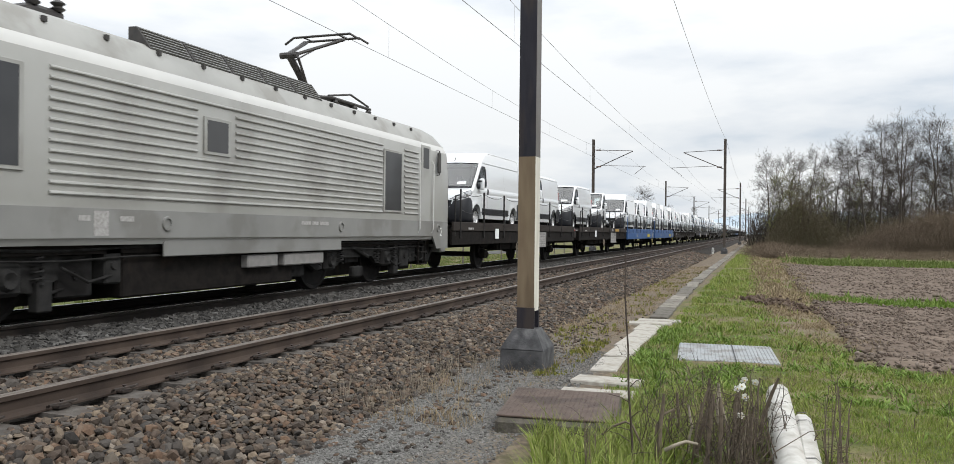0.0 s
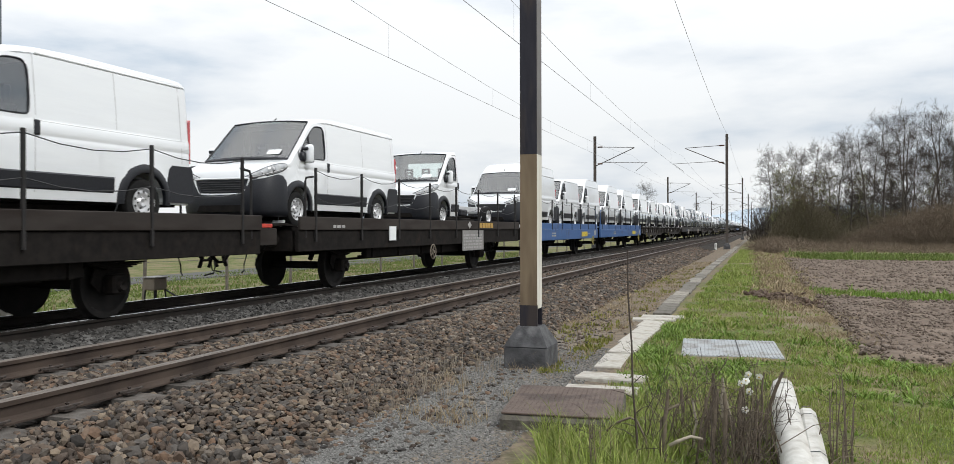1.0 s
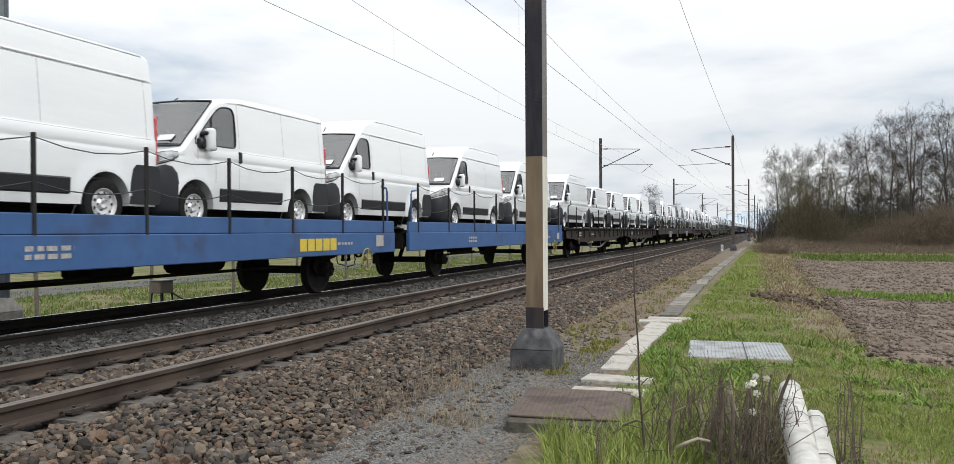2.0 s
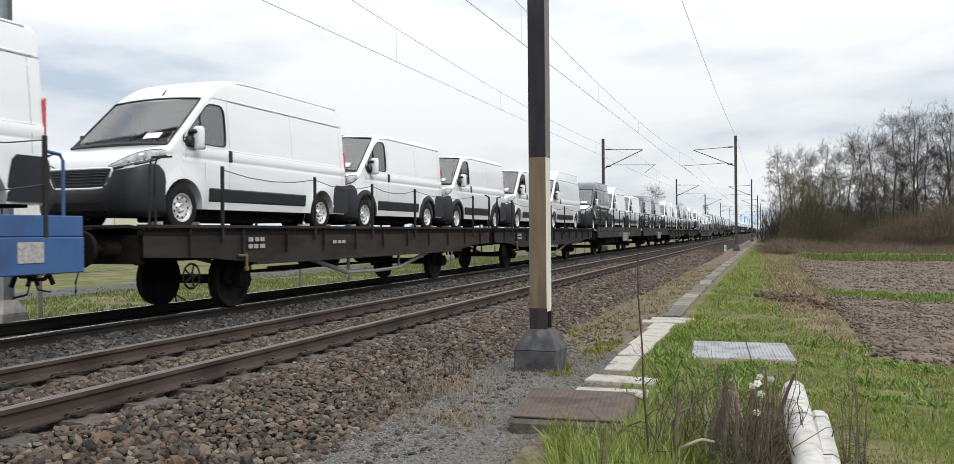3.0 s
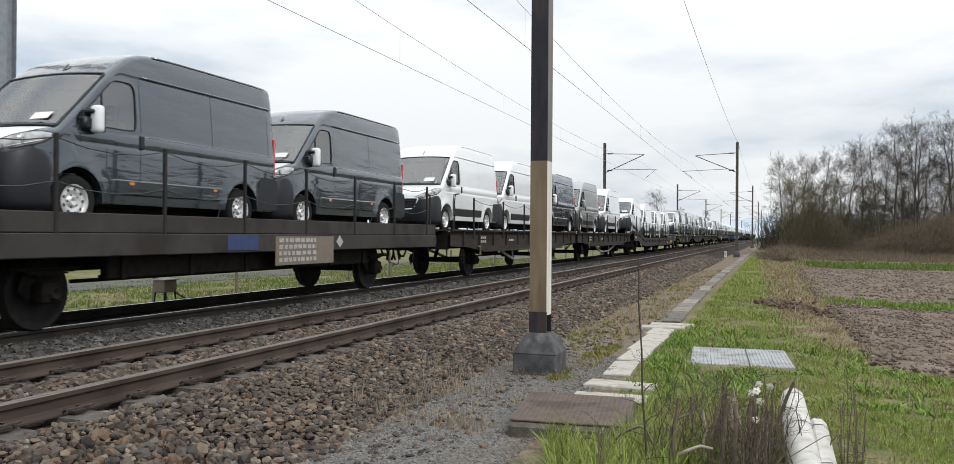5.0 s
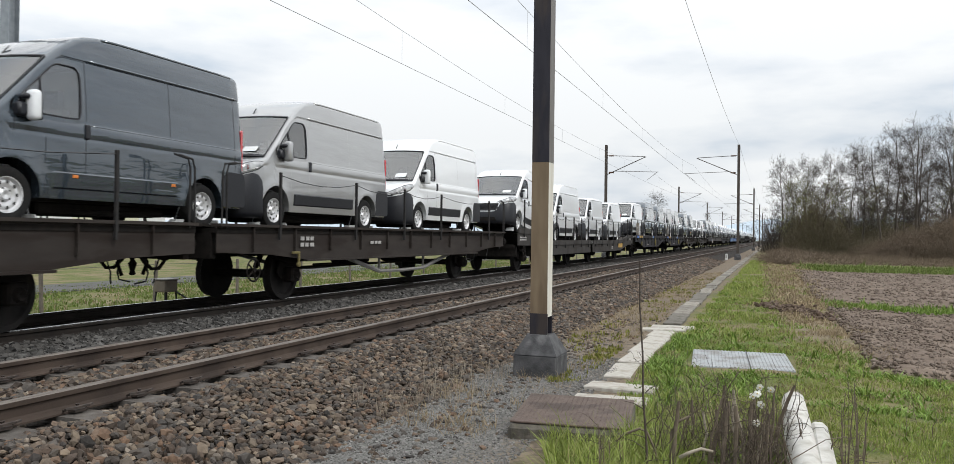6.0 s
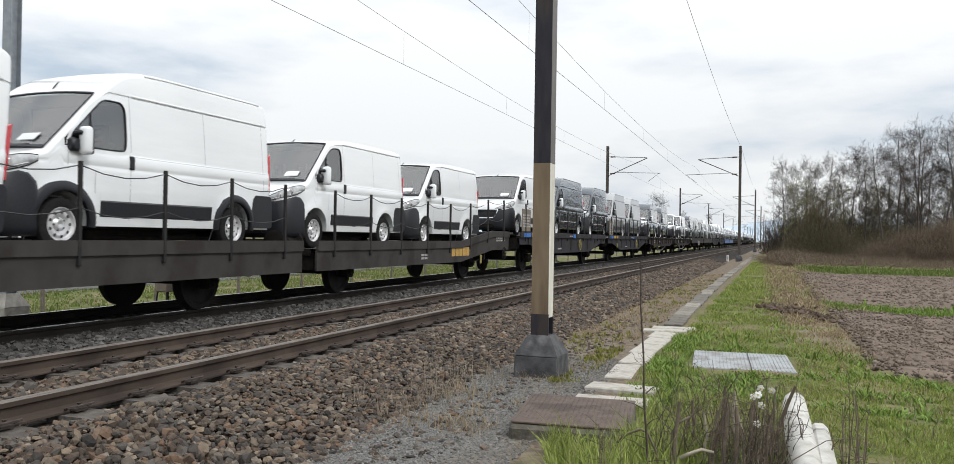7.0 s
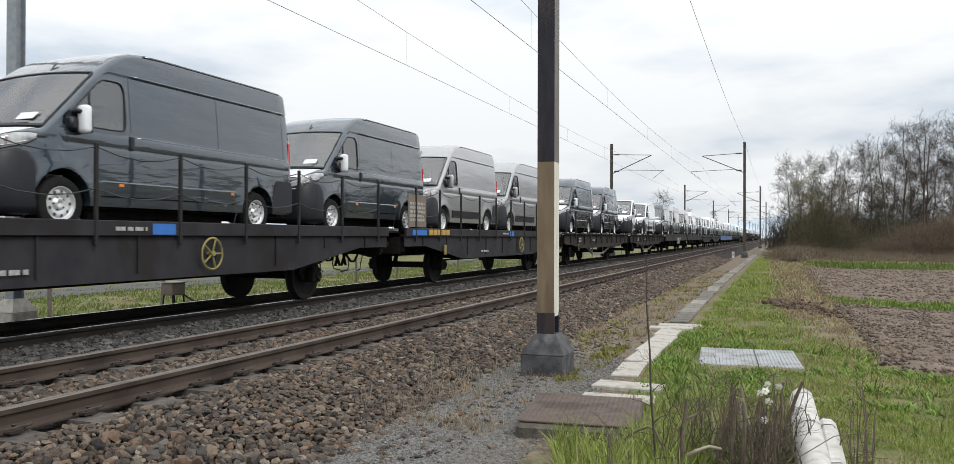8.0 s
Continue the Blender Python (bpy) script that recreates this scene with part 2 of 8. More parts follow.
M["petal"] = material("white_petal", (0.82, 0.82, 0.78), (0.75, 0.75, 0.7), rough=0.6)
M["anther"] = material("yellow_anther", (0.55, 0.42, 0.08), rough=0.7)
M["bark"] = material("winter_bark", (0.0675, 0.0567, 0.0477), (0.113, 0.0963, 0.081), rough=0.9, scale=6, stretch=(1, 1, 0.3), stain=(0.108, 0.108, 0.063), stain_scale=0.9)
M["branch"] = island_ramp("bare_branch", [(0.0405, 0.0333, 0.0288), (0.063, 0.0522, 0.0441), (0.0857, 0.072, 0.0594)], rough=0.9, bump=0)
M["thicket"] = island_ramp("thicket_stem", [(0.135, 0.100, 0.073), (0.20, 0.15, 0.108), (0.105, 0.081, 0.061), (0.16, 0.132, 0.086)], rough=0.9, bump=0)
M["vine"] = island_ramp("hanging_vine", [(0.105, 0.085, 0.06), (0.16, 0.13, 0.088), (0.135, 0.125, 0.07), (0.075, 0.06, 0.045)], rough=0.9, bump=0)
M["bud"] = island_ramp("early_buds", [(0.16, 0.17, 0.055), (0.21, 0.20, 0.075), (0.13, 0.14, 0.045)], rough=0.8, bump=0)
M["white_paint"] = material("white_van_paint", (0.79, 0.81, 0.825), (0.77, 0.79, 0.81), rough=0.3, scale=3, coat=0.9, bump=0.35, bump_scale=1.4, stretch=(1, 0.4, 2.4))
M["dark_paint"] = material("slate_van_paint", (0.040, 0.055, 0.072), (0.047, 0.064, 0.082), rough=0.25, metal=0.45, scale=3, coat=1.0, bump=1.0, bump_scale=0.75, stretch=(1, 0.35, 2.0), wave=0.045)
M["silver_paint"] = material("silver_van_paint", (0.352, 0.356, 0.36), (0.376, 0.38, 0.384), rough=0.34, metal=0.5, scale=3, coat=1.0, bump=0.6, bump_scale=1.5, stretch=(1, 0.4, 2.4))
M["plastic"] = material("black_bumper_plastic", (0.012, 0.013, 0.017), (0.017, 0.018, 0.023), rough=0.42, scale=30, bump=0.05, spec=0.4)
M["seam"] = material("panel_seam", (0.42, 0.42, 0.425), rough=0.6)
M["cab_trim"] = material("grey_cab_trim", (0.16, 0.165, 0.17), (0.21, 0.215, 0.22), rough=0.85, scale=12)
M["cab_dark"] = material("dark_cab_trim", (0.03, 0.031, 0.033), (0.045, 0.046, 0.049), rough=0.8, scale=12)
M["frame_pale"] = material("pale_primed_frame", (0.55, 0.56, 0.57), (0.46, 0.47, 0.48), rough=0.5, scale=6)
M["chrome"] = material("bright_trim", (0.7, 0.7, 0.71), rough=0.22, metal=0.8)
M["tyre"] = material("tyre_rubber", (0.013, 0.013, 0.0135), (0.02, 0.0195, 0.019), rough=0.9, scale=20, spec=0.2)
M["wheel"] = material("silver_wheel_cover", (0.58, 0.58, 0.59), (0.66, 0.66, 0.67), rough=0.35, metal=0.35, scale=6)
M["wheel_hole"] = material("wheel_vent", (0.05, 0.05, 0.05), rough=0.8)
M["glass"] = glass_material("tinted_van_glass", (0.86, 0.93, 0.91))
M["lamp_glass"] = material("headlight_lens", (0.24, 0.25, 0.26), (0.55, 0.56, 0.57), rough=0.12, scale=9, coat=1.0)
M["tail_red"] = material("red_tail_lens", (0.55, 0.02, 0.03), (0.42, 0.015, 0.02), rough=0.2, coat=0.8)
M["orange_lens"] = material("orange_side_lens", (0.75, 0.22, 0.03), rough=0.25)
M["paper"] = material("white_paper", (0.80, 0.82, 0.82), (0.74, 0.77, 0.78), rough=0.8)
M["film"] = material("white_transport_film", (0.78, 0.80, 0.82), (0.70, 0.72, 0.74), rough=0.3, bump=0.3, bump_scale=12)
M["wagon_brown"] = material("wagon_brown_paint", (0.0255, 0.0208, 0.0184), (0.0356, 0.0294, 0.0257), rough=0.75, scale=3, stretch=(1, 0.5, 2), stain=(0.0201, 0.0147, 0.0122), stain_scale=1.6, bump=0.1, random=0.12, spec=0.25)
M["wagon_grey"] = material("wagon_grey_brown_paint", (0.0373, 0.0341, 0.0322), (0.0493, 0.0453, 0.0428), rough=0.75, scale=3, stain=(0.0271, 0.0229, 0.0205), stain_scale=1.5, bump=0.1, spec=0.25)
M["wagon_blue"] = material("wagon_blue_paint", (0.0314, 0.0897, 0.232), (0.0404, 0.105, 0.26), rough=0.5, scale=3, stain=(0.0359, 0.0585, 0.133), stain_scale=1.8, stain_at=(0.55, 0.75))
M["wagon_navy"] = material("wagon_dark_slate_paint", (0.0221, 0.0221, 0.0267), (0.0325, 0.0312, 0.0358), rough=0.7, scale=3, stain=(0.0208, 0.0182, 0.0182), stain_scale=1.7, spec=0.25)
M["under"] = material("sooty_undergear", (0.009, 0.008, 0.0075), (0.017, 0.0145, 0.013), rough=0.9, scale=8, stain=(0.03, 0.022, 0.017), stain_scale=3, stain_at=(0.58, 0.85), spec=0.15)
M["wheel_steel"] = material("dirty_wheel_steel", (0.010, 0.0095, 0.0095), (0.019, 0.017, 0.016), rough=0.8, scale=6, spec=0.2)
M["deck"] = material("wagon_deck_steel", (0.055, 0.049, 0.044), (0.08, 0.07, 0.062), rough=0.85, scale=4)
M["post"] = material("side_post_steel", (0.018, 0.0175, 0.0185), (0.028, 0.026, 0.025), rough=0.7, scale=8, spec=0.25)
M["rope"] = material("wire_rope", (0.06, 0.06, 0.062), rough=0.6, metal=0.4)
M["yellow"] = material("yellow_paint", (0.62, 0.47, 0.05), (0.52, 0.39, 0.05), rough=0.55, scale=12)
M["yellow_worn"] = material("worn_orange_yellow_paint", (0.50, 0.30, 0.06), (0.36, 0.23, 0.07), rough=0.65, scale=14)
M["yellow_dull"] = material("dull_yellow_handwheel", (0.28, 0.234, 0.063), (0.21, 0.178, 0.0595), rough=0.7)
M["yellow_grimy"] = material("grimy_yellow_lever", (0.17, 0.14, 0.045), (0.10, 0.082, 0.034), rough=0.8, scale=25)
M["stencil"] = material("faded_white_stencil", (0.42, 0.41, 0.40), (0.28, 0.27, 0.26), rough=0.7, scale=22)
M["sign_grey"] = material("grey_data_panel", (0.20, 0.195, 0.19), (0.25, 0.24, 0.23), rough=0.7, scale=8)
M["sign_brown"] = material("brown_data_panel", (0.149, 0.121, 0.0908), (0.176, 0.149, 0.116), rough=0.7, scale=8)
M["sign_blue"] = material("blue_plate", (0.03, 0.16, 0.52), rough=0.45)
M["red_steel"] = material("red_painted_latch", (0.55, 0.05, 0.03), rough=0.5)
M["loco"] = material("loco_grey_paint", (0.36, 0.36, 0.342), (0.385, 0.385, 0.368), rough=0.42, scale=1.5, stain=(0.308, 0.304, 0.287), stain_scale=0.8, coat=0.25)
# pale handrail paint; on the cant rail it paints the sky's reflection
M["loco_pale"] = material("loco_pale_rail_and_sheen", (0.644, 0.644, 0.628), (0.601, 0.601, 0.585), rough=0.4, scale=2, coat=0.3)
M["loco_band"] = material("loco_dark_grey_band", (0.215, 0.215, 0.207), (0.24, 0.24, 0.23), rough=0.55, scale=2, stain=(0.185, 0.181, 0.17), stain_scale=1.2)
M["loco_roof"] = material("loco_dusty_roof", (0.324, 0.324, 0.308), (0.372, 0.372, 0.356), rough=0.6, scale=2, stain=(0.268, 0.263, 0.243))
M["loco_window"] = material("smoked_louvre_glass", (0.016, 0.016, 0.018), (0.026, 0.026, 0.028), rough=0.3, scale=2, coat=0.35)
M["bogie"] = material("dusty_bogie_steel", (0.017, 0.0168, 0.0166), (0.031, 0.0302, 0.0294), rough=0.85, scale=6, stain=(0.012, 0.0111, 0.0108), stain_scale=2.2, spec=0.2)
M["panto"] = material("pantograph_dark_steel", (0.045, 0.042, 0.042), (0.07, 0.065, 0.06), rough=0.5, metal=0.4)
M["marker"] = material("white_marker_paint", (0.75, 0.75, 0.72), rough=0.7)
# distance haze painted in as pale blue
M["hill"] = material("haze_tinted_hill", (0.40, 0.475, 0.545), (0.44, 0.51, 0.58), rough=1.0, scale=0.004)
# bare wood lightened towards blue-grey, haze put into the colour
M["far_wood"] = material("haze_tinted_tree_line", (0.10, 0.12, 0.125), (0.14, 0.155, 0.155), rough=1.0, scale=0.05)
M["wood_post"] = material("weathered_fence_wood", (0.11, 0.095, 0.08), (0.16, 0.14, 0.115), rough=0.9, scale=10)
M["asphalt"] = material("grey_asphalt", (0.0845, 0.0832, 0.0813), (0.104, 0.103, 0.0988), rough=0.95, scale=20, spec=0.2)
M["grass_far"] = island_ramp("rough_far_grass", [(0.0808, 0.123, 0.0226), (0.111, 0.159, 0.0318), (0.137, 0.18, 0.0397), (0.124, 0.137, 0.0454)], rough=0.7, bump=0)
M["concrete_grey"] = material("grey_weathered_concrete", (0.246, 0.229, 0.2), (0.174, 0.16, 0.138), rough=0.92, scale=16, stain=(0.109, 0.0957, 0.0725), stain_scale=4, stain_at=(0.48, 0.72), bump=0.35, random=0.35, spec=0.2)
# lit +x side of the dark upper column, as a lighter colour
M["mast_grey_lit"] = material("mast_lit_side_grey", (0.16, 0.15, 0.145), (0.12, 0.11, 0.105), rough=0.6, scale=6, stretch=(2, 2, 0.4))
M["shed"] = material("pale_corrugated_sheet", (0.62, 0.63, 0.63), (0.58, 0.59, 0.59), rough=0.5, scale=2)
M["shed_door"] = material("cream_shed_door", (0.60, 0.59, 0.45), rough=0.6)
M["chock"] = material("pale_wheel_chock", (0.55, 0.56, 0.56), (0.46, 0.47, 0.47), rough=0.6, scale=8)
M["navy_plate"] = material("navy_blue_plate", (0.02, 0.04, 0.12), (0.03, 0.05, 0.14), rough=0.6)
M["gravel"] = island_ramp("path_gravel", GRAVEL_TONES)
# rail steel darkened for oil and for the shade under the train
M["rail_dark"] = material("oily_shaded_rail_steel", (0.016, 0.0135, 0.012), (0.026, 0.021, 0.018), rough=0.8, scale=3, spec=0.2)
M["glass_side"] = glass_material("tinted_door_glass", (0.84, 0.90, 0.89))


# ---- mesh tools ----
class Shape:
    """Gathers vertices and faces of one mesh."""

    def __init__(self):
        self.v, self.f = [], []

    def add(self, verts, faces):
        n = len(self.v)
        self.v.extend(tuple(p) for p in verts)
        self.f.extend(tuple(i + n for i in q) for q in faces)
        return self

    def box(self, x0, x1, y0, y1, z0, z1, c=0.0):
        if c <= 0:
            v = [(x, y, z) for x in (x0, x1) for y in (y0, y1) for z in (z0, z1)]
            return self.add(v, [(0, 1, 3, 2), (4, 6, 7, 5), (0, 4, 5, 1), (2, 3, 7, 6), (0, 2, 6, 4), (1, 5, 7, 3)])
        bm = bmesh.new()
        m = pose((x0 + x1) / 2, (y0 + y1) / 2, (z0 + z1) / 2) @ Matrix.Diagonal((x1 - x0, y1 - y0, z1 - z0, 1))
        bmesh.ops.create_cube(bm, size=1.0, matrix=m)
        bmesh.ops.bevel(bm, geom=bm.edges[:], offset=min(c, 0.45 * min(x1 - x0, y1 - y0, z1 - z0)), segments=1, affect='EDGES')
        bm.verts.ensure_lookup_table()
        self.add([p.co[:] for p in bm.verts], [[p.index for p in q.verts] for q in bm.faces])
        bm.free()
        return self

    def tube(self, pts, r, sides=6, r1=None, cap=True):
        """A tube along points; the radius goes from r to r1."""
        pts = [Vector(p) for p in pts]
        r1 = r if r1 is None else r1
        rings, n = [], len(pts)
        for i, p in enumerate(pts):
            d = (pts[min(i + 1, n - 1)] - pts[max(i - 1, 0)])
            d = d.normalized() if d.length > 1e-9 else Vector((0, 0, 1))
            a = d.cross(Vector((0, 0, 1)) if abs(d.z) < 0.9 else Vector((1, 0, 0))).normalized()
            b = d.cross(a)
            k = r + (r1 - r) * i / max(1, n - 1)
            rings.append([p + (a * math.cos(t) + b * math.sin(t)) * k for t in (2 * math.pi * j / sides for j in range(sides))])
        v = [q for ring in rings for q in ring]
        f = [(i * sides + j, i * sides + (j + 1) % sides, (i + 1) * sides + (j + 1) % sides, (i + 1) * sides + j) for i in range(n - 1) for j in range(sides)]
        if cap:
            f += [tuple(range(sides))[::-1], tuple(range((n - 1) * sides, n * sides))]
        return self.add(v, f)

    def lathe(self, profile, centre, axis='x', segs=20):
        """Turns (along, radius) pairs round an axis through centre."""
        v, f, n = [], [], len(profile)
        for k in range(segs):
            t = 2 * math.pi * k / segs
            for a, r in profile:
                p = (a, r * math.cos(t), r * math.sin(t))
                p = p if axis == 'x' else (p[1], p[0], p[2]) if axis == 'y' else (p[1], p[2], p[0])
                v.append((centre[0] + p[0], centre[1] + p[1], centre[2] + p[2]))
        for k in range(segs):
            for i in range(n - 1):
                a, b = k * n + i, ((k + 1) % segs) * n + i
                f.append((a, b, b + 1, a + 1))
        return self.add(v, f)

    def prism(self, poly, lo, hi, axis='x'):
        """Extrudes a polygon of (a, b) pairs: (y, z) along x, (x, z) along y, (x, y) along z."""
        def at(p, c):
            return (c, *p) if axis == 'x' else (p[0], c, p[1]) if axis == 'y' else (*p, c)
        n = len(poly)
        v = [at(p, lo) for p in poly] + [at(p, hi) for p in poly]
        f = [tuple(range(n))[::-1], tuple(range(n, 2 * n))] + [(i, (i + 1) % n, n + (i + 1) % n, n + i) for i in range(n)]
        return self.add(v, f)

    def grid(self, rows):
        """A sheet through rows of points."""
        n, m = len(rows), len(rows[0])
        return self.add([p for r in rows for p in r], [(i * m + j, i * m + j + 1, (i + 1) * m + j + 1, (i + 1) * m + j) for i in range(n - 1) for j in range(m - 1)])

    def mesh(self, name, mats, smooth=False, pick=None, normals=True):
        me = bpy.data.meshes.new(name)
        me.from_pydata(self.v, [], self.f)
        for m in mats if isinstance(mats, (list, tuple)) else [mats]:
            me.materials.append(m)
        if normals and len(self.f) < 60000:
            bm = bmesh.new()
            bm.from_mesh(me)
            bmesh.ops.recalc_face_normals(bm, faces=bm.faces[:])
            bm.to_mesh(me)
            bm.free()
        if pick:
            for p in me.polygons:
                p.material_index = pick(p)
        if smooth:
            me.polygons.foreach_set("use_smooth", [True] * len(me.polygons))
            if smooth != "all":
                me.set_sharp_from_angle(angle=radians(38))
        me.update()
        return me


def thing(name, label, category, group="", at=(0, 0, 0)):
    ob = new(name)
    ob.empty_display_size = 0.2
    ob.location = at
    return tagged(ob, label, category, group)


def part(name, shape, mat, parent=None, label="", smooth=False, at=None, pick=None):
    """Links a shape (or a ready mesh) as one mesh object under a thing or a part."""
    me = shape.mesh(name, mat, smooth, pick) if isinstance(shape, Shape) else shape
    ob = new(name, me)
    ob.parent = parent
    if at is not None:
        ob.matrix_basis = at if isinstance(at, Matrix) else Matrix.Translation(at)
    return tagged(ob, label)


def single(name, shape, mat, label="", category="", group="", kind="", smooth=False, at=(0, 0, 0), pick=None):
    """One mesh that is a thing, or a piece of the setting."""
    ob = part(name, shape, mat, None, "", smooth, None, pick)
    ob.matrix_basis = at if isinstance(at, Matrix) else Matrix.Translation(at)
    return tagged(ob, label, category, group, kind)


def lerp(table, x):
    return float(np.interp(x, [a for a, _ in table], [b for _, b in table]))


def fast_mesh(name, verts, faces, mat, smooth=False):
    """A mesh from numpy arrays: verts n x 3, faces m x 3 or m x 4."""
    me = bpy.data.meshes.new(name)
    k = faces.shape[1]
    me.vertices.add(len(verts))
    me.vertices.foreach_set("co", np.asarray(verts, np.float32).ravel())
    me.loops.add(faces.size)
    me.loops.foreach_set("vertex_index", faces.ravel().astype(np.int32))
    me.polygons.add(len(faces))
    me.polygons.foreach_set("loop_start", np.arange(0, faces.size, k, dtype=np.int32))
    me.polygons.foreach_set("loop_total", np.full(len(faces), k, dtype=np.int32))
    me.polygons.foreach_set("use_smooth", np.full(len(faces), bool(smooth)))
    me.materials.append(mat)
    me.update(calc_edges=True)
    return me


# ---- ground ----
def ground_z(x, y):
    z = lerp([(-60, -0.9), (-14, -0.62), (-12, -0.5), (-3.0, -0.45), (-2.0, -0.40), (0, -0.38), (1.0, -0.42), (3, -0.5), (60, -0.6)], x)
    if y < 120:
        z += 0.035 * noise.noise((x * 0.5, y * 0.35, 0.0)) + 0.015 * noise.noise((x * 1.7, y * 1.5, 4.0))
    return z


def zone_material():
    """Lineside ground: fine gravel by the ballast, bare dry strip, grass; two ploughed plots have their own sheets."""
    m = bpy.data.materials.new("lineside_ground")
    m.use_nodes = True
    nt = m.node_tree
    N, L = nt.nodes.new, nt.links.new
    b = nt.nodes["Principled BSDF"]
    b.inputs["Roughness"].default_value = 0.95
    b.inputs["Specular IOR Level"].default_value = 0.2
    tc = N("ShaderNodeTexCoord")
    sep = N("ShaderNodeSeparateXYZ")
    L(tc.outputs["Object"], sep.inputs[0])

    def noise_of(scale, detail=6):
        n = N("ShaderNodeTexNoise")
        n.inputs["Scale"].default_value, n.inputs["Detail"].default_value = scale, detail
        L(tc.outputs["Object"], n.inputs["Vector"])
        return n.outputs["Fac"]

    def two(scale, a, c, lo=0.38, hi=0.62):
        r = N("ShaderNodeValToRGB")
        r.color_ramp.elements[0].position, r.color_ramp.elements[1].position = lo, hi
        r.color_ramp.elements[0].color, r.color_ramp.elements[1].color = (*a, 1), (*c, 1)
        L(noise_of(scale), r.inputs[0])
        return r.outputs[0]

    def math_node(op, a, c):
        n = N("ShaderNodeMath")
        n.operation = op
        for i, q in enumerate((a, c)):
            if isinstance(q, (int, float)):
                n.inputs[i].default_value = q
            else:
                L(q, n.inputs[i])
        return n.outputs[0]

    def blend(fac, a, c):
        n = N("ShaderNodeMix")
        n.data_type = 'RGBA'
        L(fac, n.inputs["Factor"])
        L(a, n.inputs["A"])
        L(c, n.inputs["B"])
        return n.outputs["Result"]

    def step(value, lo, hi):
        n = N("ShaderNodeMapRange")
        n.inputs["From Min"].default_value, n.inputs["From Max"].default_value = lo, hi
        L(value, n.inputs["Value"])
        return n.outputs[0]

    gravel = two(55, (0.09, 0.088, 0.083), (0.20, 0.195, 0.184))
    dry = two(14, (0.10, 0.08, 0.06), (0.20, 0.158, 0.115))
    turf = two(5.0, (0.075, 0.095, 0.026), (0.125, 0.135, 0.042))
    straw = two(9, (0.15, 0.125, 0.07), (0.21, 0.175, 0.10))
    turf = blend(step(noise_of(0.9), 0.45, 0.6), turf, straw)
    sand = two(16, (0.14, 0.112, 0.08), (0.235, 0.195, 0.13))
    bank = math_node('MULTIPLY', step(math_node('ADD', sep.outputs["X"], math_node('MULTIPLY', math_node('SUBTRACT', noise_of(1.1), 0.5), 2.4)), -0.3, 0.4), step(sep.outputs["Y"], 11.5, 14.5))
    bank = math_node('MULTIPLY', bank, step(math_node('MULTIPLY', sep.outputs["X"], -1.0), -2.8, -2.0))
    turf = blend(bank, turf, sand)                               # the worn bank by the ploughed plots
    wob = math_node('MULTIPLY', math_node('SUBTRACT', noise_of(0.8), 0.5), 1.6)
    fine = math_node('MULTIPLY', math_node('SUBTRACT', noise_of(6), 0.5), 0.5)
    xx = math_node('ADD', math_node('ADD', sep.outputs["X"], wob), fine)
    far = step(sep.outputs["Y"], 9.0, 13.0)
    col = blend(far, gravel, dry)                                # the gravel patch ends beyond the mast
    col = blend(step(xx, -2.35, -1.75), col, dry)
    col = blend(step(xx, -1.75, -1.3), col, turf)
    col = blend(step(math_node('MULTIPLY', xx, -1.0), 11.2, 12.0), col, turf)
    L(col, b.inputs["Base Color"])
    bp = N("ShaderNodeBump")
    bp.inputs["Strength"].default_value, bp.inputs["Distance"].default_value = 0.9, 0.02
    L(noise_of(30), bp.inputs["Height"])
    L(bp.outputs[0], b.inputs["Normal"])
    return m


def spaced(stops):
    out = []
    for a, c, step in stops:
        out += list(np.arange(a, c, step))
    return out + [stops[-1][1]]


def ground():
    xs = spaced([(-1500, -60, 240), (-60, -14, 4), (-14, 6, 0.25), (6, 60, 3), (60, 1500, 240)])
    ys = spaced([(-120, 0, 20), (0, 30, 0.3), (30, 120, 3), (120, 2400, 190)])
    s = Shape().grid([[(x, y, ground_z(x, y)) for x in xs] for y in ys])
    single("ground", s, zone_material(), "grassy lineside ground with a gravel strip by the ballast", "ground", kind="structure", smooth="all")


def field(name, x0, x1, y0, y1, label):
    xs, ys = np.arange(x0, x1 + 0.01, 0.22), np.arange(y0, y1 + 0.01, 0.3)
    rows = []
    for j, y in enumerate(ys):
        row = []
        for i, x in enumerate(xs):
            edge = min(1, 3 * min(i / 3, (len(xs) - 1 - i) / 3, j / 3, (len(ys) - 1 - j) / 3))
            z = ground_z(x, y) - 0.05 + 0.10 * edge + 0.035 * edge * noise.noise((x * 1.4, y * 1.4, 1)) + 0.02 * edge * noise.noise((x * 5, y * 5, 2))
            row.append((x + 0.35 * noise.noise((x, y * 0.7, 7)) * (i < 3), y + 0.25 * noise.noise((x * 0.9, y, 8)), z))
        rows.append(row)
    single(name, Shape().grid(rows), M["soil"], label, "field", kind="structure", smooth="all")


ground()
field("field_1", 1.32, 26, 10.7, 20.6, "bare ploughed brown field plot beside the line")
field("field_2", 1.25, 46, 22.6, 46, "bare ploughed brown field plot beyond a grass balk")

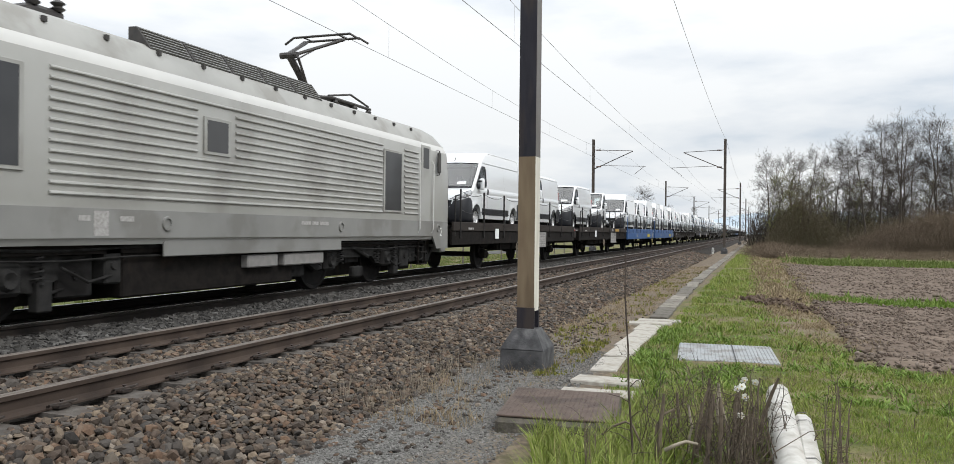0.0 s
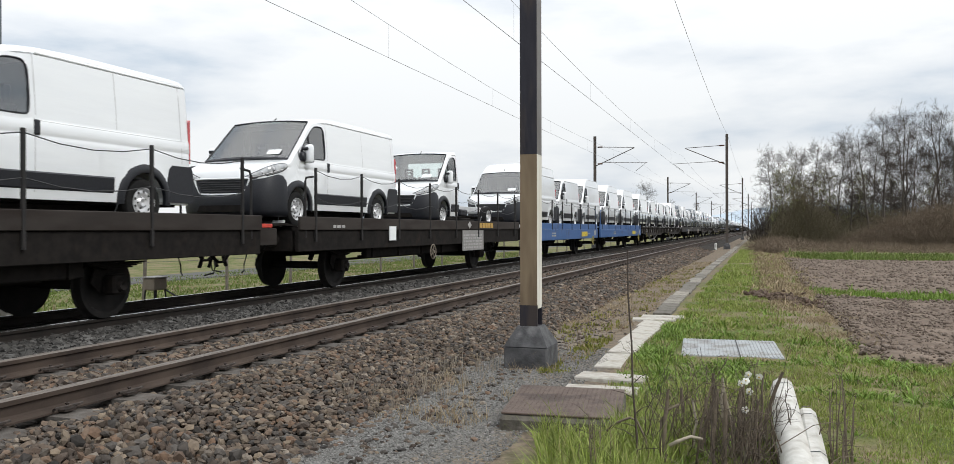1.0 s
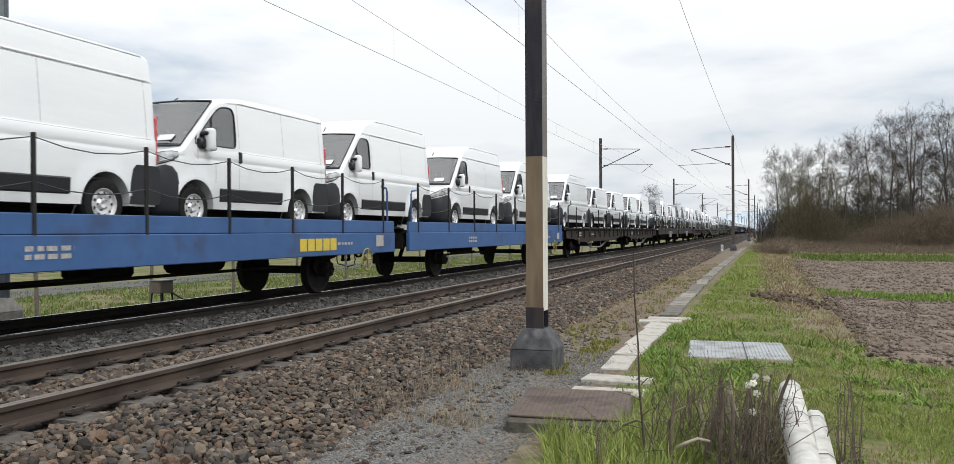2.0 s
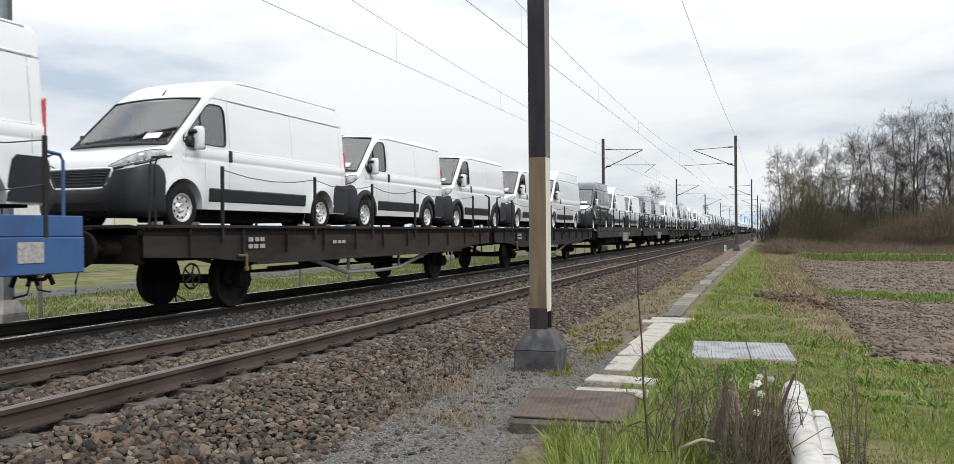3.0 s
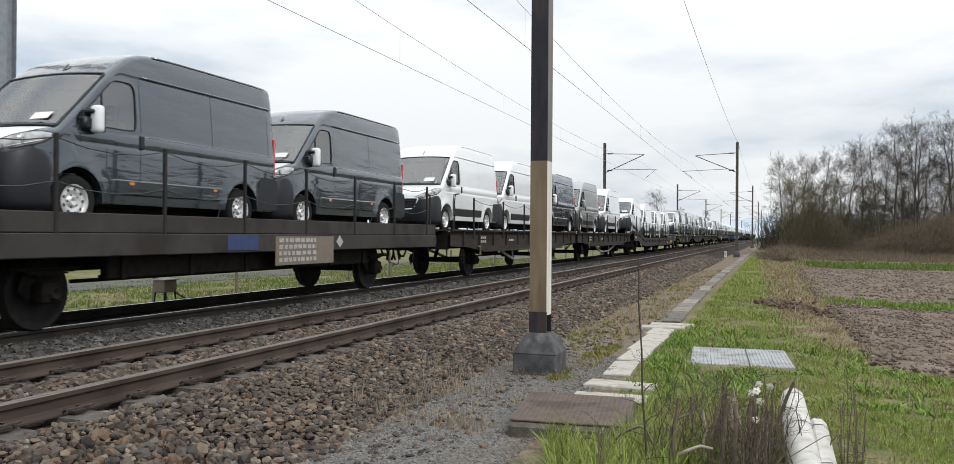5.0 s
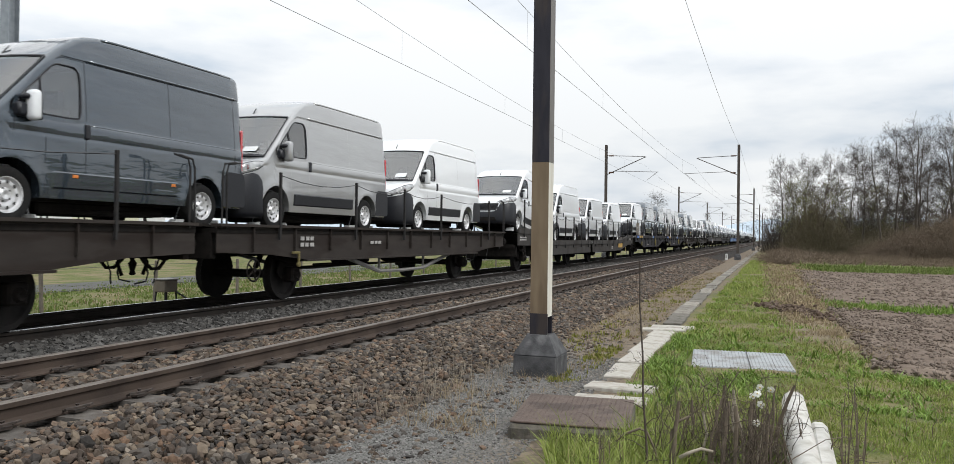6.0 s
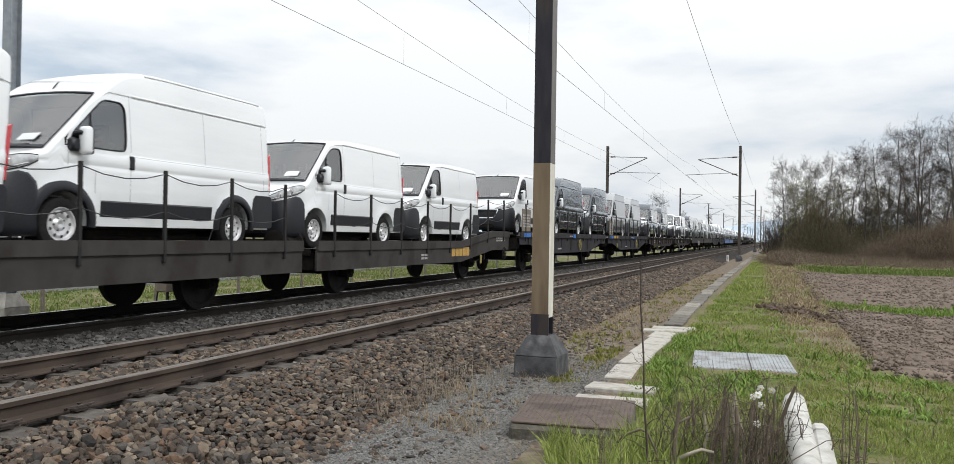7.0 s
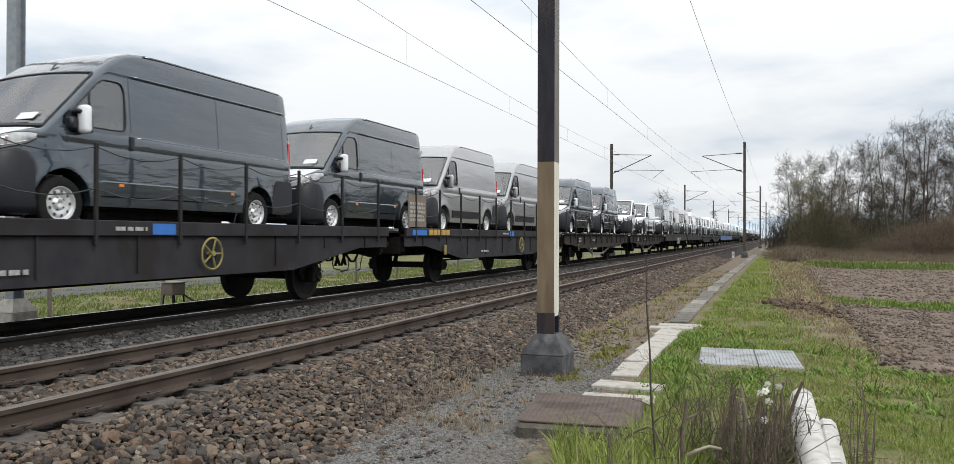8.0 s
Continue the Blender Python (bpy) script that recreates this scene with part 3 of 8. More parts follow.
# ---- ballast and tracks ----
BED = [(-12.3, -0.56), (-11.3, -0.26), (-10.5, -0.215), (-8.3, -0.215), (-7.6, -0.23), (-6.8, -0.19), (-4.6, -0.185), (-4.3, -0.2), (-3.3, -0.42), (-2.75, -0.5)]


def bed_z(x):
    return lerp(BED, x)


def ballast_bed():
    ys = spaced([(-60, 0, 15), (0, 40, 0.25), (40, 120, 5), (120, 1600, 148)])
    xs = [x for a, c in zip(BED, BED[1:]) for x in np.linspace(a[0], c[0], 6)[:-1]] + [BED[-1][0]]
    # sheet under the stones; its near-black colour paints the shaded gaps
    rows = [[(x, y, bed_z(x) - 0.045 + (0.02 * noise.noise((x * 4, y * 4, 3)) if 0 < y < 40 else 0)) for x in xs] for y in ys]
    return single("ballast_bed", Shape().grid(rows), M["ballast"], "ballast bed of crushed brown and grey stone, darkened as shade between stones", "ballast", kind="structure", smooth="all")


bed = ballast_bed()
RAIL = [(-0.075, -0.172), (-0.075, -0.158), (-0.02, -0.14), (-0.009, -0.125), (-0.009, -0.06), (-0.034, -0.046), (-0.036, -0.012), (-0.028, -0.002), (0.028, -0.002),
        (0.036, -0.012), (0.034, -0.046), (0.009, -0.06), (0.009, -0.125), (0.02, -0.14), (0.075, -0.158), (0.075, -0.172)]


def rail_shape():
    ys = [-40] + list(range(0, 120, 10)) + [150, 200, 300, 500, 800, 1500]
    n, s = len(RAIL), Shape()
    s.v = [(x, y, z) for y in ys for x, z in RAIL]
    s.f = [(i * n + j, i * n + (j + 1) % n, (i + 1) * n + (j + 1) % n, (i + 1) * n + j) for i in range(len(ys) - 1) for j in range(n)]
    return s


def head_or_side(p):
    return 1 if p.normal.z > 0.2 and p.center.z > -0.02 else 0


PITCH = 0.625


def track(cx, cz, head, detailed, name, label):
    t = thing(name, label, "railway track", at=(cx, 0, cz))
    rail_me = rail_shape().mesh("rail", [M["rail_side"] if detailed else M["rail_dark"], head], False, head_or_side)
    for x in (-GAUGE / 2, GAUGE / 2):
        part("rail", rail_me, None, t, at=(x, 0, 0))
    block = Shape().prism([(-0.42, -0.40), (-0.42, -0.20), (-0.34, -0.178), (0.34, -0.178), (0.42, -0.20), (0.42, -0.40)], -0.14, 0.14, 'y')
    sl = block.mesh("sleeper", M["sleeper"])
    clip = Shape()
    clip.box(-0.035, 0.035, -0.055, 0.055, -0.165, -0.142, 0.004)
    clip.tube([(0.03, -0.10, -0.145), (-0.02, -0.12, -0.125), (-0.05, -0.06, -0.12), (-0.05, 0.06, -0.12), (-0.02, 0.12, -0.125), (0.03, 0.10, -0.145)], 0.011, 5)
    clip.lathe([(-0.14, 0.0), (-0.105, 0.018), (-0.105, 0.0)], (0, 0, 0), 'z', 6)
    cl = clip.mesh("rail_clip", M["clip"])
    rest = Shape()
    for i in range(-8, 640):
        y = 0.27 + PITCH * i
        near = detailed and 2.0 < y < 36
        if near:
            for x in (-GAUGE / 2, GAUGE / 2):
                s = part("sleeper", sl, None, t, at=(x, y, 0))
                for dx in (-0.105, 0.105):
                    part("rail_clip", cl, None, s, at=(dx, 0, 0) if dx < 0 else pose(dx, 0, 0, 0, 0, 180))
        else:
            for x in (-GAUGE / 2, GAUGE / 2):
                rest.box(x - 0.4, x + 0.4, y - 0.13, y + 0.13, -0.3, -0.18)
                if detailed:
                    for dx in (-0.105, 0.105):
                        rest.box(x + dx - 0.045, x + dx + 0.045, y - 0.07, y + 0.07, -0.18, -0.135)
    tagged(part("far_track_bed", rest, M["clip"] if detailed else M["sleeper"], t), kind="stuff")
    return t


track(NEAR_X, 0.0, M["rail_head"], True, "railway_track", "idle railway track with rusty rails on concrete sleepers in ballast")
track(FAR_X, FAR_Z, M["rail_used"], False, "railway_track", "busy railway track with polished rail heads under the train")


# ---- masts and overhead line ----
def i_beam(w, h, tf, tw):
    return [(-w / 2, -h / 2), (w / 2, -h / 2), (w / 2, -h / 2 + tf), (tw / 2, -h / 2 + tf), (tw / 2, h / 2 - tf), (w / 2, h / 2 - tf), (w / 2, h / 2), (-w / 2, h / 2), (-w / 2, h / 2 - tf), (-tw / 2, h / 2 - tf), (-tw / 2, -h / 2 + tf), (-w / 2, -h / 2 + tf)]


MESSENGER_Z, CONTACT_Z, TOP_Z = 7.0, 5.72, 8.6
RIGHT_X, LEFT_X = -2.505, -12.55
RIGHT_Y = [9.05 + 57.5 * i for i in range(-1, 14)]
LEFT_Y = [10.45 + 54.0 * i for i in range(-1, 14)]


def bracket(t, side, track_x, mast_x):
    """The hinged bracket: top tie, strut, steady arm with insulators; side is +1 towards +x."""
    reach = abs(track_x - mast_x)
    s = Shape()
    s.tube([(0.12 * side, 0, 7.75), (reach * 0.98 * side, 0, 7.62)], 0.025, 6)
    part("top_tie", s, M["mast_far"], t)
    s = Shape()
    s.tube([(0.12 * side, 0, 6.25), (reach * side, 0, 7.6)], 0.035, 6)
    part("strut", s, M["mast_far"], t)
    s = Shape()
    s.tube([(0.6 * side, 0, 6.5), ((reach + 1.0) * side, 0, 6.38)], 0.02, 6)
    s.tube([((reach + 0.9) * side, 0, 6.38), ((reach + 0.1) * side, 0, CONTACT_Z + 0.03)], 0.016, 6)
    part("steady_arm", s, M["mast_far"], t)
    for x, z in ((0.42, 7.735), (0.42, 6.4)):
        s = Shape().lathe([(-0.2, 0.03)] + [(-0.18 + 0.04 * k, 0.075 if k % 2 else 0.035) for k in range(10)] + [(0.2, 0.03)], (x * side, 0, z), 'x', 10)
        part("insulator", s, M["insulator"], t)


def mast(x, y, side, track_x, mats, label, near=False):
    t = thing("catenary_mast", label, "mast", "masts along the line", (x, y, 0))
    h0 = -0.40
    f = Shape()
    B = 0.255
    f.box(-B, B, -B, B, h0 - 0.5, h0 + 0.24, 0.02)
    top = h0 + 0.46
    f.add([(-B, -B, h0 + 0.238), (B, -B, h0 + 0.238), (B, B, h0 + 0.238), (-B, B, h0 + 0.238),
           (-0.13, -0.13, top), (0.13, -0.13, top), (0.13, 0.13, top), (-0.13, 0.13, top)], [(0, 1, 5, 4), (1, 2, 6, 5), (2, 3, 7, 6), (3, 0, 4, 7), (4, 5, 6, 7)])
    part("foundation", f, mats["foundation"], t, "dark chamfered concrete foundation" if near else "")
    beam = i_beam(0.20, 0.215, 0.016, 0.011)
    if near:
        split = 2.03
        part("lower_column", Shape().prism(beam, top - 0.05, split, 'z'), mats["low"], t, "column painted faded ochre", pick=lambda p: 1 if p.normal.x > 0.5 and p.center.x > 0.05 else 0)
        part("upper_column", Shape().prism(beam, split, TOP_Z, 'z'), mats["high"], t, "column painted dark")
        # plates added on the +x side, coloured paler as if lit from the right
        for z0, z1, mm, nm in ((top + 0.2, split, M["mast_lit"], "pale side plate, coloured as the lit side"), (split, TOP_Z, M["mast_grey_lit"], "grey side plate, coloured as the lit side")):
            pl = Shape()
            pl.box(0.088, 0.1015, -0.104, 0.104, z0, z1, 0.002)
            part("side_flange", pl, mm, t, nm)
        foot = Shape().prism(i_beam(0.206, 0.221, 0.022, 0.03), top - 0.05, top + 0.24, 'z')
        part("tarred_foot", foot, M["mast_dark"], t, "tarred column foot")
    else:
        part("column", Shape().prism(beam, top - 0.05, TOP_Z, 'z'), mats["low"], t)
    bracket(t, side, track_x, x)
    return t


def masts():
    near = {"foundation": M["concrete_dark"], "low": [M["mast_tan"], M["mast_lit"]], "high": M["mast_dark"]}
    far = {"foundation": M["concrete_dark"], "low": M["mast_far"]}
    zinc = {"foundation": M["concrete_pale"], "low": M["mast_zinc"]}
    for i, y in enumerate(RIGHT_Y):
        mast(RIGHT_X, y, -1, NEAR_X, near if i == 1 else far, "steel catenary mast, dark above and faded ochre below" if i == 1 else "dark steel catenary mast with a bracket arm", i == 1)
    for i, y in enumerate(LEFT_Y):
        mast(LEFT_X, y, 1, FAR_X, zinc if i == 1 else far, "galvanised steel catenary mast on a pale concrete base" if i == 1 else "dark steel catenary mast with a bracket arm")


def overhead_line(name, track_x, ys, z_off):
    t = thing(name, "contact wire hung by droppers from a sagging messenger wire", "overhead line")
    c, m, d = Shape(), Shape(), []
    c.tube([(track_x + (0.18 if i % 2 else -0.18), y, CONTACT_Z + z_off) for i, y in enumerate(ys)], 0.0075, 5)
    pts = []
    for i, (a, b) in enumerate(zip(ys, ys[1:])):
        for k in range(12):
            q = k / 12
            y, z = a + (b - a) * q, MESSENGER_Z + z_off - 4 * 0.72 * q * (1 - q)
            x = track_x + (0.18 if i % 2 else -0.18) * (1 - 2 * q)
            pts.append((x, y, z))
            if k and k % 2 == 0 and i < 8:
                d.append((x, y, z))
    m.tube(pts, 0.006, 5)
    part("contact_wire", c, M["wire"], t)
    part("messenger_wire", m, M["wire"], t)
    for x, y, z in d:
        part("dropper", Shape().tube([(x, y, z), (x, y, CONTACT_Z + z_off)], 0.003, 4), M["wire"], t)


def top_wire(x, ys):
    pts = []
    for a, b in zip(ys, ys[1:]):
        pts += [(x, a + (b - a) * k / 10, TOP_Z - 0.12 - 4 * 0.55 * (k / 10) * (1 - k / 10)) for k in range(10)]
    single("earth_wire", Shape().tube(pts, 0.0075, 5), M["wire"], "earth wire strung along the tops of the masts", "wire")


masts()
overhead_line("overhead_line", NEAR_X, RIGHT_Y, 0.0)
overhead_line("overhead_line", FAR_X, LEFT_Y, 0.0)
top_wire(RIGHT_X + 0.08, RIGHT_Y)


# ---- vans ----
# Van space: y = 0 at the front axle, nose towards -y, z = 0 under the tyres.
NOSE = [(-0.955, 0.62), (-0.945, 0.72), (-0.92, 0.79), (-0.88, 0.845), (-0.80, 0.90), (-0.7, 0.94), (-0.55, 0.973), (-0.35, 0.995), (-0.2, 1.0), (9, 1.0)]
WIDE = [(0.2, 0.965), (0.36, 0.992), (0.6, 1.010), (0.95, 1.018), (1.095, 1.016), (1.11, 1.008), (1.135, 1.008), (1.15, 1.014), (1.285, 1.013), (1.305, 1.000), (1.6, 0.980), (2.05, 0.938), (2.3, 0.905), (2.6, 0.862)]
BELT, CUT = 1.345, 0.425
LOW_LEVELS = [0.05, 0.16, 0.32, 0.48, 0.60, 0.715, 0.752, 0.770, 0.791, 0.808, 0.86, 0.9395, 0.9605, 1.0]


def roof_line(high, wb):
    end = wb + 1.0
    front = [(-0.955, 0.80), (-0.945, 0.90), (-0.92, 0.98), (-0.87, 1.06), (-0.75, 1.125), (-0.6, 1.18), (-0.45, 1.225), (-0.3, 1.265), (-0.24, 1.29), (0.60, 2.10)]
    if high:
        return front + [(0.66, 2.155), (0.78, 2.25), (0.92, 2.35), (1.08, 2.44), (1.25, 2.50), (1.5, 2.545), (1.9, 2.56), (end - 0.3, 2.56), (end - 0.08, 2.545), (end, 2.50)]
    return front + [(0.68, 2.14), (0.8, 2.175), (1.0, 2.21), (1.3, 2.24), (1.7, 2.258), (2.2, 2.265), (end - 0.3, 2.262), (end - 0.08, 2.25), (end, 2.20)]


def side_x(y, z, wb):
    """Half width of the body at a height, with the flares over the wheels."""
    x = lerp(WIDE, z)
    for yw in (0.0, wb):
        r = math.hypot(y - yw, z - 0.36)
        q = min(1.0, max(0.0, (CUT + 0.15 - r) / 0.11))
        x += 0.026 * q * q * (3 - 2 * q)
    return x


def ring(y, wb, top, y1=99.0):
    """Half of a cross-section from the sill to the middle of the roof."""
    T = lerp(top, y)
    zb = 0.33
    for yw in (0.0, wb):
        if abs(y - yw) < CUT:
            zb = max(zb, 0.36 + math.sqrt(CUT * CUT - (y - yw) ** 2))
    k = lerp(NOSE, y) * lerp([(-9, 1.0), (y1 - 0.10, 1.0), (y1 - 0.03, 0.985), (y1, 0.95)], y)
    cap = T - (0.11 if y > 0.6 else 0.10)
    belt = min(BELT, cap - 0.03)
    zs = [zb] + [zb + (belt - zb) * q if belt < BELT else max(zb + 0.012 * (i + 1), 0.33 + (BELT - 0.33) * q) for i, q in enumerate(LOW_LEVELS)]
    wt = min(2.05, cap)
    zs += [belt + (wt - belt) * q for q in (0.33, 0.67, 1.0)]
    gut = min(2.135, max(wt + 0.004, T - 0.105))
    zs += [wt + (gut - wt) * q for q in (0.5, 0.85)]
    pts = [(0.0, zb), ((side_x(y, zb, wb) - 0.06) * k, zb)] + [(side_x(y, z, wb) * k, z) for z in zs]
    xg = side_x(y, gut, wb)
    deep = 0.016 if y > 0.62 else 0.0
    pts += [((xg - deep) * k, gut), ((xg - deep) * k, gut + 0.010), (xg * k, gut + 0.018)]
    z_sh = max(gut + 0.022, T - 0.085)
    pts += [(side_x(y, gut + (z_sh - gut) * q, wb) * k, gut + 0.018 + (z_sh - gut - 0.018) * q) for q in (0.5, 1.0)]
    xs, rise = side_x(y, z_sh, wb), T - z_sh
    pts += [((xs - 0.12 * (1 - math.cos(a))) * k, z_sh + rise * math.sin(a)) for a in (0.45, 0.9, 1.3)]
    pts += [((xs - 0.16) * k, T + 0.002), ((xs - 0.42) * k, T + 0.014), (0.0, T + 0.022)]
    return pts, T


J_BELT = 2 + len(LOW_LEVELS)         # index of the window sill in a cross-section
J_SHIELD = J_BELT + 13               # from here inwards the windscreen opens


def stations(y0, y1, wb):
    ys = set(np.round(np.arange(y0, y1, 0.3), 3)) | {y0, y1}
    ys |= {-0.945, -0.92, -0.88, -0.84, -0.8, -0.7, -0.6, -0.5, -0.4, -0.3, -0.24, -0.1, 0.02, 0.2, 0.4, 0.6, 0.66, 0.72, 0.8, 0.88, 0.96, 1.07, 1.15, 1.25, 1.4, y1 - 0.10, y1 - 0.06, y1 - 0.03}
    for yw in (0.0, wb):
        ys |= {round(yw + CUT * q, 3) for q in (-1.5, -1.35, -1.2, -1.08, -1.005, -0.995, -0.95, -0.87, -0.75, -0.6, -0.4, -0.2, 0, 0.2, 0.4, 0.6, 0.75, 0.87, 0.95, 0.995, 1.005, 1.08, 1.2, 1.35, 1.5)}
    out = []
    for y in sorted(y for y in ys if y0 <= y <= y1):
        if not out or y - out[-1] > 0.0035:
            out.append(y)
    return out


def van_shell(wb, high, y1, rear_window=False):
    """The painted shell with its wheel cut-outs, windscreen and door-window openings."""
    top = roof_line(high, wb)
    ys = stations(-0.955, y1, wb)
    rings = [ring(y, wb, top, y1)[0] for y in ys]
    n = len(rings[0])
    s = Shape()
    for side in (1, -1):
        base = len(s.v)
        s.v += [(side * x, y, z) for y, r in zip(ys, rings) for x, z in r]
        for i, (a, b) in enumerate(zip(ys, ys[1:])):
            mid = (a + b) / 2
            for j in range(n - 1):
                if J_BELT <= j < J_BELT + 3 and 0.02 < mid < 1.07:
                    continue                                  # door window
                if j >= J_SHIELD and -0.24 < mid < 0.60:
                    continue                                  # windscreen
                s.f.append((base + i * n + j, base + i * n + j + 1, base + (i + 1) * n + j + 1, base + (i + 1) * n + j))
        s.f.append(tuple(base + j for j in range(n)))          # nose
        last = base + (len(ys) - 1) * n
        if rear_window:                                        # back wall round a window
            m = len(s.v)
            s.v += [(side * min(0.62, 0.8 * x), y1, min(1.92, max(1.40, z))) for x, z in rings[-1]]
            s.f += [(last + j, last + j + 1, m + j + 1, m + j) for j in range(n - 1)]
        else:
            s.f.append(tuple(last + j for j in range(n)))
    return s


def pane(points, thick=0.006):
    """A thin curved pane: rows of points, given a small thickness along -y, -z."""
    s = Shape().grid(points)
    n = len(s.v)
    faces = list(s.f)
    s.v += [(x * 0.995, y + thick, z - thick) for x, y, z in s.v]
    s.f += [tuple(i + n for i in q) for q in faces]
    return s


def soft_box(s, x0, x1, y0, y1, z0, z1, r):
    """Adds a box with well rounded edges."""
    bm = bmesh.new()
    bmesh.ops.create_cube(bm, size=1.0, matrix=pose((x0 + x1) / 2, (y0 + y1) / 2, (z0 + z1) / 2) @ Matrix.Diagonal((abs(x1 - x0), y1 - y0, z1 - z0, 1)))
    bmesh.ops.bevel(bm, geom=bm.edges[:], offset=r, segments=3, affect='EDGES', profile=0.5)
    bm.verts.ensure_lookup_table()
    bm.verts.index_update()
    s.add([p.co[:] for p in bm.verts], [[p.index for p in q.verts] for q in bm.faces])
    bm.free()
    return s


def rounded(poly, times=3):
    """Cuts the corners of a closed outline."""
    for _ in range(times):
        poly = [tuple(a[i] + (b[i] - a[i]) * q for i in range(len(a))) for a, b in zip(poly, poly[1:] + poly[:1]) for q in (0.25, 0.75)]
    return poly


def wheel_meshes():
    t = Shape().lathe([(-0.10, 0.215), (-0.112, 0.25), (-0.112, 0.30), (-0.098, 0.33), (-0.07, 0.343), (0.07, 0.343), (0.098, 0.33), (0.112, 0.30), (0.112, 0.25), (0.10, 0.215)], (0, 0, 0), 'x', 28)
    r = Shape().lathe([(0.062, 0.0), (0.085, 0.03), (0.088, 0.055), (0.07, 0.075), (0.055, 0.09), (0.072, 0.125), (0.078, 0.155), (0.066, 0.18), (0.085, 0.20), (0.103, 0.207), (0.105, 0.218), (0.0, 0.218)], (0, 0, 0), 'x', 28)
    h = Shape()
    for k in range(9):
        a = 2 * math.pi * k / 9
        c, d = math.cos(a), math.sin(a)
        h.add([(0.0805 if u < 0.165 else 0.077, u * c - w * d, u * d + w * c) for u, w in ((0.135, -0.012), (0.135, 0.012), (0.15, 0.021), (0.168, 0.021), (0.176, 0.0), (0.168, -0.021), (0.15, -0.021))], [tuple(range(7))])
    for k in range(5):
        a = 2 * math.pi * (k + 0.5) / 5
        h.lathe([(0.058, 0.014), (0.075, 0.012), (0.075, 0.0)], (0, 0.078 * math.cos(a), 0.078 * math.sin(a)), 'x', 6)
    return t.mesh("tyre", M["tyre"], True), r.mesh("rim", M["wheel"], True), h.mesh("rim_slot", M["wheel_hole"])


# outline of the front: half of the bumper seen from above (x, y), with the height of its upper edge
BUMPER = [(0.0, -1.015, 0.60), (0.30, -1.010, 0.60), (0.44, -1.004, 0.64), (0.54, -0.993, 0.84), (0.66, -0.977, 0.868), (0.78, -0.945, 0.885), (0.88, -0.89, 0.905), (0.955, -0.80, 0.94), (1.005, -0.67, 0.975), (1.03, -0.55, 0.955), (1.042, -0.45, 0.86), (1.042, -0.41, 0.70)]
LAMP = [(0.50, -0.972, 0.885, 0.915), (0.60, -0.965, 0.89, 0.955), (0.70, -0.945, 0.90, 1.00), (0.80, -0.905, 0.92, 1.05), (0.88, -0.845, 0.945, 1.095), (0.94, -0.75, 0.975, 1.135), (0.98, -0.63, 1.01, 1.165), (1.003, -0.50, 1.055, 1.18), (1.014, -0.38, 1.12, 1.175)]


